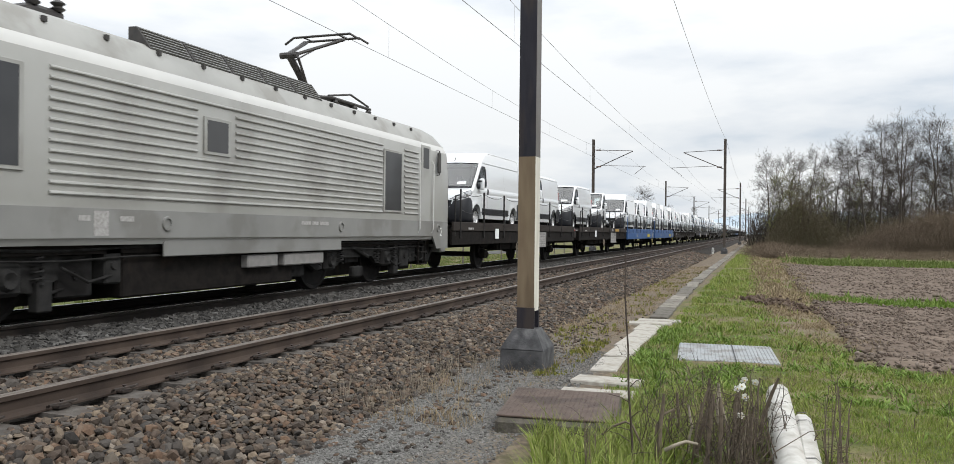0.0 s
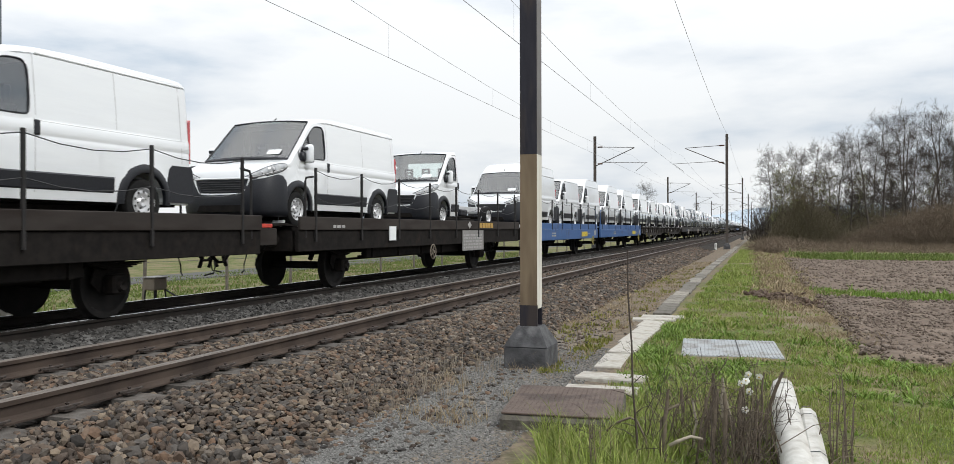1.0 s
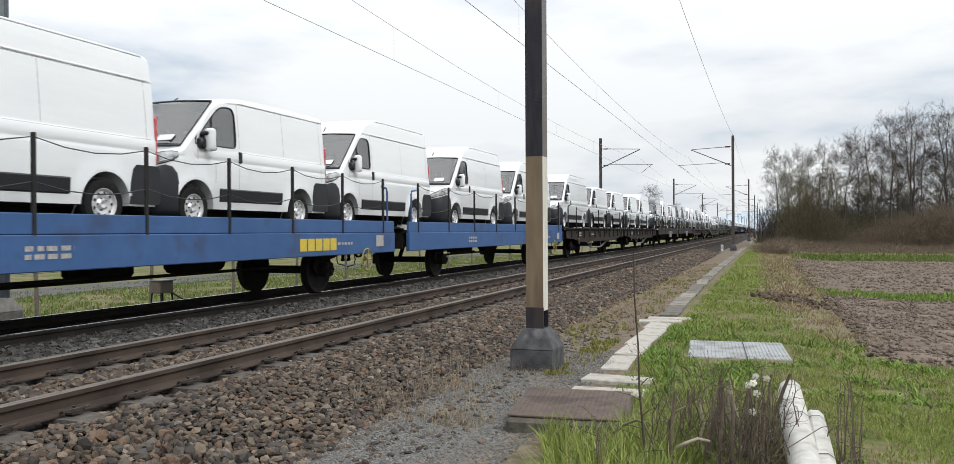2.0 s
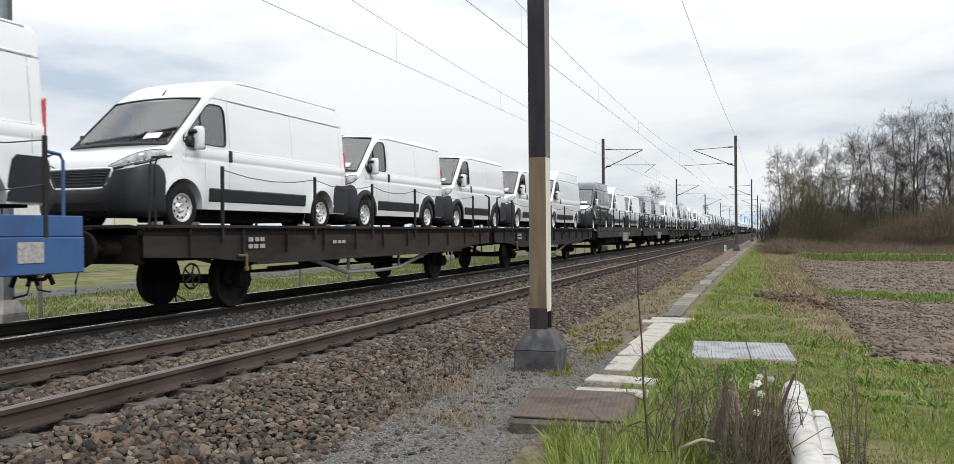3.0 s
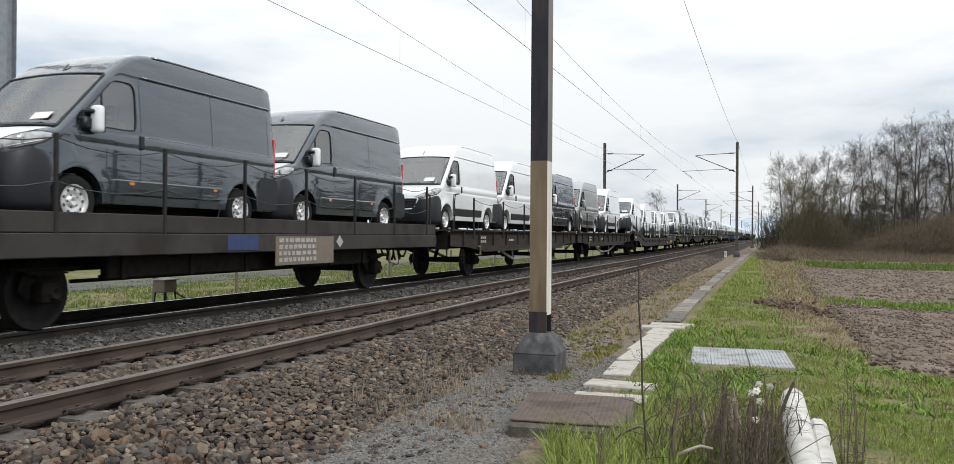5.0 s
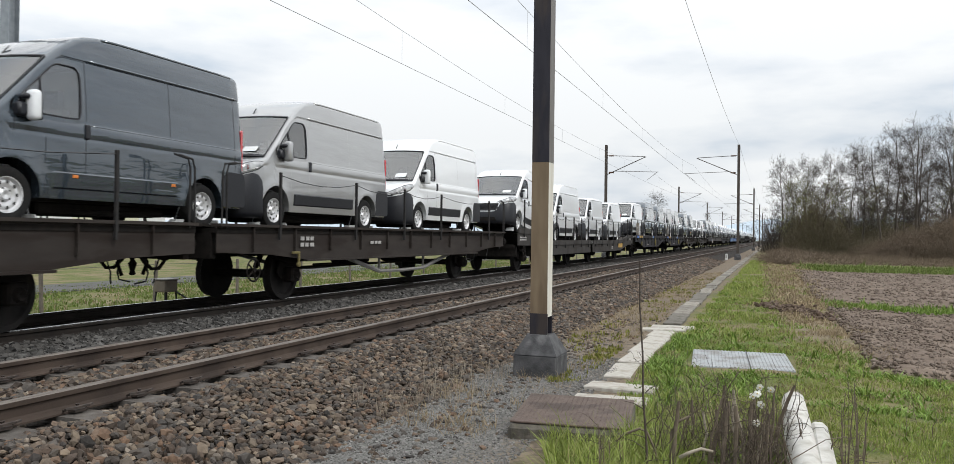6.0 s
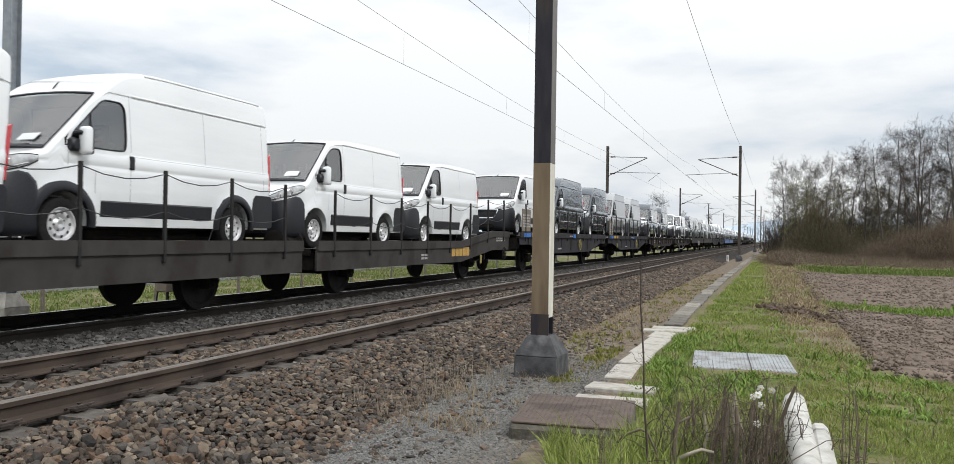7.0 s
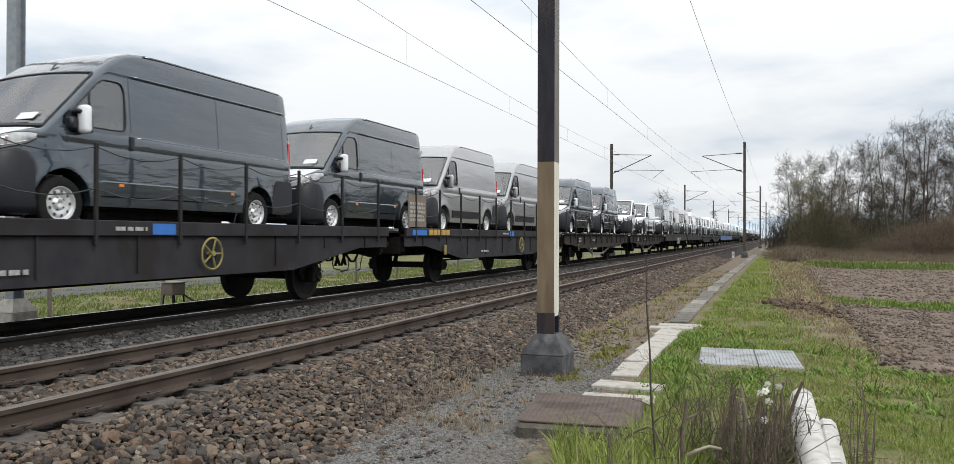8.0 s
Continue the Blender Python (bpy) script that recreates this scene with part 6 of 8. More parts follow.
# ---- locomotive ----
# Locomotive space: y = 0 at the trailing end, nose towards -y.
def locomotive():
    t = thing("electric_locomotive", "grey electric locomotive with ribbed sides and raised pantograph", "locomotive")
    L = 19.3
    X = 1.42
    RIB = [(X - 0.002, -0.004), (X + 0.026, 0.004), (X + 0.034, 0.016), (X + 0.030, 0.032), (X + 0.012, 0.046), (X - 0.002, 0.05)]
    # shell: side, cant rail, roof as one loft with sloped cab ends
    prof = [(X - 0.05, 0.98), (X, 1.08), (X, 3.28), (X - 0.06, 3.44), (X - 0.30, 3.78), (X - 0.42, 3.86), (0.0, 3.93)]
    ends = (-0.40, -0.36, -0.26, -0.12, 0.0, 0.14, 0.35, 0.9, 1.6, 2.1)
    ys = [-e for e in ends] + [-6, -12] + [-(L - e) for e in ends[::-1]]
    rows = []
    for y in ys:
        e = min(-y, L + y)
        cut = lerp([(-0.40, 2.25), (-0.36, 2.45), (-0.26, 2.75), (-0.12, 3.12), (0.0, 3.42), (0.14, 3.64), (0.35, 3.78), (0.9, 3.93), (2.1, 4.05)], e)
        k = lerp([(-0.40, 0.80), (-0.36, 0.90), (-0.26, 0.955), (0.0, 0.985), (0.35, 1.0)], e)
        half = [(x * k, min(z, cut - 0.02 * (6 - i))) for i, (x, z) in enumerate(prof)]
        rows.append([(x, y, z) for x, z in half] + [(-x, y, z) for x, z in half[::-1][1:]])
    s = Shape().grid(rows)
    n = len(rows[0])
    s.f += [tuple(range(n)), tuple(range((len(ys) - 1) * n, len(ys) * n))]
    # the curved cant rail gets its bright reflection as a paler colour
    part("body_shell", s, [M["loco"], M["loco_pale"], M["loco_roof"]], t, smooth=True, pick=lambda p: 2 if p.center.z > 3.5 else 1 if p.center.z > 3.27 and abs(p.normal.y) < 0.3 else 0)
    for side in (1, -1):
        s = Shape()
        s.prism([(-L + 0.75, 0.74), (-L - 0.04, 0.74), (-L - 0.04, 1.45), (0.04, 1.45), (0.04, 0.74), (-0.75, 0.74), (-1.03, 1.07), (-L + 1.03, 1.07)], side * (X - 0.02), side * (X + 0.022))
        part("lower_band", s, M["loco_band"], t)
        # horizontal ribs with gaps for the windows
        for k in range(13):
            z = 1.60 + 0.125 * k
            s = Shape()
            for a, b in ([(-4.0, -9.4), (-10.35, -13.03)] if 2.28 < z < 2.98 else [(-4.0, -13.03)]):
                s.prism([(side * p, z + q) for p, q in RIB], b, a, 'y')
            s.prism([(side * p, z + q) for p, q in RIB], -2.8, -1.98, 'y')
            part("side_rib", s, M["loco"], t)
        for y0, y1, z0, z1 in ((-3.95, -2.95, 1.62, 3.05), (-10.2, -9.55, 2.34, 2.92), (-15.1, -13.4, 1.85, 3.10)):
            s = Shape()
            s.box(side * (X + 0.004), side * (X + 0.03), y0, y1, z0, z1, 0.006)
            fr = part("window_frame", s, M["loco_roof"], t)
            s = Shape()
            s.box(side * (X + 0.026), side * (X + 0.034), y0 + 0.07, y1 - 0.07, z0 + 0.05, z1 - 0.05)
            part("dark_pane", s, M["loco_window"], fr)
        # cab door, its window, side window, handrails
        s = Shape()
        s.box(side * (X + 0.002), side * (X + 0.014), -1.78, -1.2, 1.12, 3.36, 0.004)
        d = part("cab_door", s, M["loco"], t)
        for y0, y1 in ((-1.66, -1.30),):
            s = Shape()
            s.box(side * (X + 0.012), side * (X + 0.02), y0, y1, 2.78, 3.3, 0.004)
            part("door_pane", s, M["loco_window"], d)
        s = Shape()
        for z in (0.35, 0.65, 0.95):
            s.box(side * (X - 0.14), side * (X - 0.0), -1.72, -1.34, z, z + 0.03)
        for y in (-1.74, -1.34):
            s.box(side * (X - 0.1), side * (X - 0.06), y, y + 0.03, 0.35, 1.3)
        part("cab_step", s, M["under"], t)
        s = Shape()
        s.box(side * (X - 0.002), side * (X + 0.012), -1.42, -1.28, 1.62, 1.85)
        part("door_lock", s, M["panto"], d)
        for y in (-1.98, -1.1):
            part("handrail", Shape().tube([(side * (X + 0.02), y, 1.15), (side * (X + 0.07), y, 1.25), (side * (X + 0.07), y, 2.9), (side * (X + 0.02), y, 3.0)], 0.016, 6), M["loco_pale"], t)
        # skirt boxes and marks
        s = Shape()
        s.box(side * (X - 0.06), side * (X - 0.02), -11.0, -5.8, 0.80, 1.07, 0.01)
        part("skirt_panel", s, M["loco_band"], t)
        for y0, y1 in ((-8.9, -8.0), (-7.8, -6.4)):
            s = Shape()
            s.box(side * 1.0, side * (X - 0.08), y0, y1, 0.55, 0.77, 0.02)
            part("battery_box", s, M["sign_grey"], t)
        for y in (-11.0, -5.9, -0.66):
            s = Shape().lathe([(0.0, 0.11), (0.03, 0.10), (0.03, 0.075), (0.0, 0.07)], (0, 0, 0), 'x', 14)
            part("lifting_eye", s, M["loco_band"], t, at=pose(side * (X + 0.02), y, 1.27, 0, 0, 0 if side > 0 else 180))
        s = Shape()
        for y, w in ((-7.4, 0.32), (-7.02, 0.22), (-6.75, 0.34), (-12.6, 0.2), (-11.9, 0.25)):
            s.box(side * (X + 0.022), side * (X + 0.027), y, y + w, 1.29, 1.36)
        part("painted_marks", s, M["stencil"], t)
        s = Shape()
        s.box(side * (X + 0.022), side * (X + 0.028), -12.35, -12.1, 1.10, 1.42)
        part("data_plate", s, M["stencil"], t)
        # roof louvre banks
        for k in range(5):
            a = -11.0 + 0.98 * k
            s = Shape()
            s.prism([(side * 1.05, 3.76), (side * 1.12, 3.79), (side * 0.86, 4.13), (side * 0.72, 4.13), (side * 0.72, 3.84)], a, a + 0.95, 'y')
            lv = part("roof_louvre", s, M["panto"], t)
            s = Shape()
            for j in range(7):
                q = j / 7 + 0.05
                x, z = 1.125 - 0.26 * q, 3.795 + 0.34 * q
                s.tube([(side * x, a + 0.04, z), (side * x, a + 0.91, z)], 0.013, 4)
            part("louvre_slat", s, M["loco_band"], lv)
        s = Shape()
        for k in range(16):
            y = -1.9 - 1.0 * k
            s.box(side * (X - 0.26), side * (X - 0.21), y - 0.03, y + 0.03, 3.70, 3.77)
        part("roof_lug", s, M["panto"], t)
        mark = Shape().tube([(side * (X + 0.026), -0.45 + side * 0 + y, z) for y, z in ((-0.06, 1.24), (-0.03, 1.275), (0.02, 1.275), (0.05, 1.24), (0.045, 1.20), (-0.06, 1.075), (0.055, 1.075))], 0.013, 4)
        part("cab_number", mark, M["marker"], t, "white painted figure 2")
        s = Shape()
        s.box(side * 0.55, side * 1.25, 0.02, 0.40, 0.62, 1.16, 0.03)
        part("end_box", s, M["loco_band"], t)
    # roof equipment: breaker, insulators, bus bar
    s = Shape()
    s.box(-0.5, 0.5, -12.5, -11.9, 3.88, 4.12, 0.05)
    for y in (-12.4, -12.0):
        s.lathe([(0.0, 0.05), (0.04, 0.10), (0.08, 0.05), (0.12, 0.10), (0.16, 0.04), (0.16, 0.0)], (0.45, y, 4.1), 'z', 10)
    part("circuit_breaker", s, M["panto"], t)
    s = Shape()
    for y in (-3.0, -3.7, -4.6):
        s.lathe([(0.0, 0.05), (0.06, 0.075), (0.1, 0.05), (0.16, 0.075), (0.2, 0.05), (0.26, 0.075), (0.32, 0.04), (0.32, 0.0)], (0.55, y, 3.76), 'z', 10)
        s.lathe([(0.0, 0.05), (0.06, 0.075), (0.1, 0.05), (0.16, 0.075), (0.2, 0.05), (0.26, 0.075), (0.32, 0.04), (0.32, 0.0)], (-0.55, y, 3.76), 'z', 10)
    for x in (0.55, -0.55):
        s.tube([(x, -2.9, 4.1), (x, -4.8, 4.1), (x * 0.8, -5.6, 4.0)], 0.035, 6)
        s.tube([(x, -3.0, 4.15), (x * 1.0, -3.9, 4.3), (x, -4.9, 4.12)], 0.025, 6)
    part("roof_busbar", s, M["panto"], t)
    # raised single-arm pantograph
    base, knee, head = (-4.65, 4.12), (-5.6, 4.88), (-4.05, 5.58)
    s = Shape()
    for x in (-0.45, 0.45):
        s.box(x - 0.05, x + 0.05, -5.4, -3.6, 4.0, 4.09)
        s.tube([(x, -3.7, 3.75), (x, -3.7, 4.02)], 0.06, 8)
        s.tube([(x, -5.3, 3.75), (x, -5.3, 4.02)], 0.06, 8)
    for y in (-5.35, -3.65):
        s.box(-0.5, 0.5, y - 0.05, y + 0.05, 4.0, 4.09)
    panto = part("pantograph", s, M["panto"], t, "raised single-arm pantograph")
    s = Shape()
    s.tube([(0, *base), (0, *knee)], 0.075, 8)
    s.tube([(0.18, base[0] - 0.4, base[1] + 0.02), (0.1, knee[0] + 0.2, knee[1] - 0.02)], 0.03, 6)
    part("lower_arm", s, M["panto"], panto)
    s = Shape()
    for q in (-1, 1):
        s.tube([(q * 0.10, *knee), (q * 0.48, head[0] - 0.05, head[1] - 0.06)], 0.04, 6)
    s.tube([(-0.2, *knee), (0.2, *knee)], 0.07, 8)
    s.tube([(0, knee[0] + 0.1, knee[1] - 0.12), (0, head[0] - 0.2, head[1] - 0.2)], 0.018, 5)
    part("upper_arm", s, M["panto"], panto)
    s = Shape()
    for y in (-0.22, 0.22):
        s.tube([(-0.95, head[0] + y, head[1] - 0.12), (-0.72, head[0] + y, head[1] + 0.02), (0.72, head[0] + y, head[1] + 0.02), (0.95, head[0] + y, head[1] - 0.12)], 0.028, 6)
    for x in (-0.45, 0.45):
        s.tube([(x, head[0] - 0.22, head[1]), (x, head[0] + 0.22, head[1])], 0.02, 5)
    part("collector_head", s, M["panto"], panto)
    # bogies
    for yc in (-4.6, -14.7):
        bg = Shape()
        for side in (1, -1):
            bg.prism([(-2.1, 0.86), (-2.1, 0.56), (-1.75, 0.40), (-0.9, 0.46), (-0.7, 0.62), (0.7, 0.62), (0.9, 0.46), (1.75, 0.40), (2.1, 0.56), (2.1, 0.86), (0.8, 0.94), (-0.8, 0.94)], side * 1.02, side * 1.14)
        bg.box(-1.0, 1.0, -0.3, 0.3, 0.5, 0.85)
        b = part("bogie", bg, M["bogie"], t, at=(0, yc, 0))
        for dy in (-1.3, 1.3):
            for side in (1, -1):
                s = Shape().lathe([(0.075, 0.0), (0.075, 0.2), (0.03, 0.24), (0.03, 0.5), (0.07, 0.53), (0.07, 0.58), (-0.05, 0.585), (-0.07, 0.61), (-0.075, 0.0)], (0, 0, 0), 'x', 28)
                part("wheel", s, M["wheel_steel"], b, smooth=True, at=pose(side * 0.755, dy, 0.58, 0, 0, 0 if side > 0 else 180))
                s = Shape()
                s.box(-0.1, 0.14, -0.22, 0.22, -0.2, 0.2, 0.05)
                s.lathe([(0.14, 0.0), (0.2, 0.1), (0.14, 0.14)], (0, 0, 0), 'x', 12)
                part("axle_box", s, M["bogie"], b, at=pose(side * 1.08, dy, 0.58, 0, 0, 0 if side > 0 else 180))
                for q in (-0.45, 0.45):
                    s = Shape().tube([(0.075 * math.cos(k * 0.9), 0.075 * math.sin(k * 0.9), 0.012 * k) for k in range(34)], 0.017, 5)
                    part("coil_spring", s, M["bogie"], b, at=(side * 1.17, dy + q, 0.50))
        s = Shape()
        for side in (1, -1):
            s.tube([(side * 1.16, -0.6, 0.95), (side * 1.2, 0.35, 0.62)], 0.05, 8)
            s.box(side * 1.05, side * 1.22, 1.72, 1.95, 0.16, 0.55, 0.02)
            s.box(side * 1.05, side * 1.18, -0.25, 0.2, 0.18, 0.42, 0.03)
        part("damper", s, M["bogie"], b)
    s = Shape()
    s.box(-1.2, 1.2, -11.6, -7.3, 0.24, 1.0, 0.03)
    s.box(-1.25, 1.25, -L + 0.4, -0.5, 0.86, 1.0)
    s.box(-0.62, 0.62, -L + 0.6, -0.7, 0.2, 0.9)
    part("underframe", s, M["under"], t)
    for y0, y1, z0, z1, x0 in ((-7.25, -6.75, 0.3, 0.86, 1.12), (-2.5, -2.0, 0.32, 0.84, 1.2), (-1.9, -1.5, 0.42, 0.8, 1.16), (-12.6, -12.0, 0.3, 0.86, 1.1), (-0.95, -0.55, 0.4, 0.9, 1.15), (-17.2, -16.8, 0.34, 0.85, 1.15), (-11.95, -11.65, 0.45, 0.95, 1.25)):
        for side in (1, -1):
            s = Shape()
            s.box(side * (x0 - 0.35), side * x0, y0, y1, z0, z1, 0.025)
            s.tube([(side * x0, y0 + 0.1, z0 + 0.12), (side * (x0 + 0.02), y0 - 0.3, z0 + 0.05), (side * (x0 - 0.02), y0 - 0.7, z0 + 0.25)], 0.022, 6)
            s.lathe([(0.0, 0.06), (0.03, 0.05), (0.03, 0.0)], (side * (x0 + (0 if side > 0 else -0.03)), (y0 + y1) / 2, (z0 + z1) / 2), 'x', 10)
            part("equipment_box", s, M["bogie"], t, "dusty equipment box with pipes")
    s = Shape()
    for side in (1, -1):
        for z, r in ((0.93, 0.02), (0.80, 0.016)):
            s.tube([(side * 1.27, y, z + 0.02 * math.sin(y * 2.1)) for y in np.arange(-18.6, -0.6, 0.6)], r, 5)
    part("air_pipe", s, M["bogie"], t)
    for y, out in ((0.0, 1), (-L, -1)):
        s = Shape()
        s.box(-1.3, 1.3, -0.5, -0.02, 0.78, 1.2, 0.03)
        plough = Shape().prism([(-1.15, 0.8), (1.15, 0.8), (0.95, 0.3), (-0.95, 0.3)], -0.35, -0.22, 'y')
        part("plough", plough, M["bogie"], t, at=pose(0, y, 0, 0, 0, 0 if out > 0 else 180))
        part("headstock", s, M["loco_band"], t, at=pose(0, y, 0, 0, 0, 0 if out > 0 else 180))
        s = Shape()
        s.prism([(-1.12, 0.0), (1.12, 0.0), (1.02, 0.75), (-1.02, 0.75)], -0.005, 0.02, 'y')
        part("windscreen", s, M["loco_window"], t, at=pose(0, y, 2.66, 0, 0, 0 if out > 0 else 180) @ pose(0, 0.345, 0, 21.0, 0, 0))
        for side in (1, -1):
            s = Shape().lathe([(0.0, 0.14), (0.25, 0.12), (0.27, 0.07), (0.5, 0.065), (0.52, 0.24), (0.55, 0.25), (0.575, 0.0)], (0, 0, 0), 'y', 14)
            part("buffer", s, M["under"], t, smooth=True, at=pose(side * 0.87, y, 1.04, 0, 0, 0 if out > 0 else 180))
            s = Shape()
            s.box(side * (X + 0.05), side * (X + 0.10), -0.84, -0.66, 2.72, 3.25, 0.02)
            s.tube([(side * (X - 0.02), -0.74, 3.3), (side * (X + 0.075), -0.74, 3.3), (side * (X + 0.075), -0.74, 2.66), (side * (X - 0.02), -0.74, 2.66)], 0.018, 6)
            part("mirror", s, M["panto"], t, at=pose(0, y, 0, 0, 0, 0) if out > 0 else pose(0, y + 1.6, 0))
    TRAIN.append((t, 20.45, 0.0, 0.0))


locomotive()


# ---- loose stone ----
ICO_V = np.array([(0, 0, 1), *[(0.894 * math.cos(a), 0.894 * math.sin(a), 0.447) for a in np.arange(5) * 2 * math.pi / 5], *[(0.894 * math.cos(a + math.pi / 5), 0.894 * math.sin(a + math.pi / 5), -0.447) for a in np.arange(5) * 2 * math.pi / 5], (0, 0, -1)])
ICO_F = np.array([(0, 1 + k, 1 + (k + 1) % 5) for k in range(5)] + [(1 + k, 6 + k, 1 + (k + 1) % 5) for k in range(5)] + [(1 + (k + 1) % 5, 6 + k, 6 + (k + 1) % 5) for k in range(5)] + [(11, 6 + (k + 1) % 5, 6 + k) for k in range(5)])
CUBE_V = np.array([(x, y, z) for x in (-0.75, 0.75) for y in (-0.75, 0.75) for z in (-0.75, 0.75)])
CUBE_F = np.array([(0, 1, 3), (0, 3, 2), (4, 6, 7), (4, 7, 5), (0, 4, 5), (0, 5, 1), (2, 3, 7), (2, 7, 6), (0, 2, 6), (0, 6, 4), (1, 5, 7), (1, 7, 3)])


def turns(rng, n):
    q = rng.normal(size=(n, 4))
    q /= np.linalg.norm(q, axis=1)[:, None]
    w, x, y, z = q.T
    return np.stack([np.stack([1 - 2 * (y * y + z * z), 2 * (x * y - w * z), 2 * (x * z + w * y)], 1), np.stack([2 * (x * y + w * z), 1 - 2 * (x * x + z * z), 2 * (y * z - w * x)], 1), np.stack([2 * (x * z - w * y), 2 * (y * z + w * x), 1 - 2 * (x * x + y * y)], 1)], 1)


def lumps(rng, centres, size, flat=0.7, fine=True):
    """Angular lumps at the centres: vertices and faces."""
    bv, bf = (ICO_V, ICO_F) if fine else (CUBE_V, CUBE_F)
    n = len(centres)
    shape = bv[None] * (1 + rng.uniform(-0.33, 0.33, (n, len(bv), 1)))
    shape = shape * rng.uniform(0.6, 1.35, (n, 1, 3)) * np.asarray(size).reshape(-1, 1, 1)
    v = np.einsum('nij,nkj->nki', turns(rng, n), shape)
    v[:, :, 2] *= flat
    v += centres[:, None, :]
    f = bf[None] + (np.arange(n) * len(bv))[:, None, None]
    return v.reshape(-1, 3), f.reshape(-1, 3)


def bed_heights(x):
    return np.interp(x, [a for a, _ in BED], [b for _, b in BED])


def scatter_ballast():
    rng = np.random.default_rng(11)
    hand = (-4.35, -3.15, 3.6, 4.75)         # the stretch whose stones are laid one by one
    # name, material, x and y span, spacing of the top layer, stone radius, rounder stones
    zones = [("stone", -4.86, -2.85, -5, 2.9, 0.07, 0.045, False), ("stone", -6.4, -5.02, -5, 3.5, 0.07, 0.045, False), ("stone", -4.86, -2.85, 2.9, 9, 0.046, 0.031, True), ("stone", -4.86, -2.95, 9, 15, 0.050, 0.034, True), ("stone", -4.86, -3.1, 15, 32, 0.066, 0.045, False), ("stone", -4.86, -3.1, 32, 60, 0.085, 0.058, False),
             ("stone", -6.4, -5.02, 3.5, 14, 0.050, 0.033, False), ("stone", -6.4, -5.02, 14, 34, 0.064, 0.042, False), ("stone_grey", -8.62, -6.55, 4, 14, 0.054, 0.036, False), ("stone_grey", -8.62, -6.55, 14, 45, 0.075, 0.05, False),
             ("stone_grey", -12.1, -10.3, 5, 40, 0.085, 0.05, False)]
    label = "crushed ballast stones in brown, grey and rust tones"
    for mat, x0, x1, y0, y1, gap, size, fine in zones:
        gx, gy = np.meshgrid(np.arange(x0, x1, gap), np.arange(y0, y1, gap))
        x, y = gx.ravel() + rng.uniform(-0.55, 0.55, gx.size) * gap, gy.ravel() + rng.uniform(-0.55, 0.55, gx.size) * gap
        low = np.zeros(len(x), bool)
        m = int(len(x) * 0.8)                # a lower layer shows between the stones of the top
        x, y, low = np.r_[x, rng.uniform(x0, x1, m)], np.r_[y, rng.uniform(y0, y1, m)], np.r_[low, np.ones(m, bool)]
        on = ~((x > hand[0]) & (x < hand[1]) & (y > hand[2]) & (y < hand[3]))
        if x1 > -3.2:                        # the toe of the shoulder thins out
            on &= rng.uniform(0, 1, len(x)) < np.clip((-2.85 - x + 0.25 * np.sin(y * 1.3) + 0.1) / 0.45, 0.03, 1)
        rail = np.minimum(np.abs(x - NEAR_X - GAUGE / 2), np.abs(x - NEAR_X + GAUGE / 2))
        on_sleeper = np.abs((y - 0.27 + PITCH / 2) % PITCH - PITCH / 2) < 0.15
        on &= ~((rail < 0.30 + 0.08 * np.sin(y * 7.3)) & on_sleeper & ~low)   # sleeper heads lie bare beside the rails
        on &= ~((rail < 0.16) & ~low)
        x, y, low, rail = x[on], y[on], low[on], rail[on]
        s = size * rng.uniform(0.6, 1.35, len(x))
        z = bed_heights(x) + np.where(low, rng.uniform(-0.05, -0.02, len(x)), rng.uniform(-0.012, 0.020, len(x))) - 0.03 * np.clip((0.40 - rail) / 0.16, 0, 1)
        v, f = lumps(rng, np.stack([x, y, z], 1), s, 0.72, fine)
        tagged(new("ballast_stones", fast_mesh("ballast_stones", v, f, M[mat])), label, "ballast", kind="stuff")
    # stones of the nearest stretch, each an object
    shapes = []
    for k in range(14):
        v, f = lumps(rng, np.zeros((1, 3)), np.array([0.030 + 0.0014 * k]), 0.75, True)
        shapes.append(fast_mesh("stone", v, f, M["stone_piece"]))
    k = 0
    nx, ny = 17, 17
    for i in range(nx):
        for j in range(ny):
            x = hand[0] + (hand[1] - hand[0]) * (i + rng.uniform(0.15, 0.85)) / nx
            y = hand[2] + (hand[3] - hand[2]) * (j + rng.uniform(0.15, 0.85)) / ny
            part("stone", shapes[k % 14], None, bed, at=pose(x, y, float(bed_heights(x)) + rng.uniform(-0.008, 0.02), rng.uniform(0, 360), rng.uniform(0, 30), rng.uniform(0, 360)))
            k += 1
    # small stones under them
    n = 1500
    x, y = rng.uniform(hand[0], hand[1], n), rng.uniform(hand[2], hand[3], n)
    v, f = lumps(rng, np.stack([x, y, bed_heights(x) + rng.uniform(-0.045, -0.012, n)], 1), rng.uniform(0.018, 0.035, n), 0.8, False)
    tagged(new("ballast_stones", fast_mesh("ballast_stones", v, f, M["stone"])), label, "ballast", kind="stuff")
    # stray stones on the path
    n = 700
    x, y = -2.85 + np.abs(rng.normal(0, 0.35, n)), rng.uniform(3.6, 16, n)
    v, f = lumps(rng, np.stack([x, y, zs(x, y) + 0.004], 1), rng.uniform(0.012, 0.034, n), 0.7, True)
    tagged(new("stray_stones", fast_mesh("stray_stones", v, f, M["stone"])), "stray ballast stones on the path", "ballast", kind="stuff")


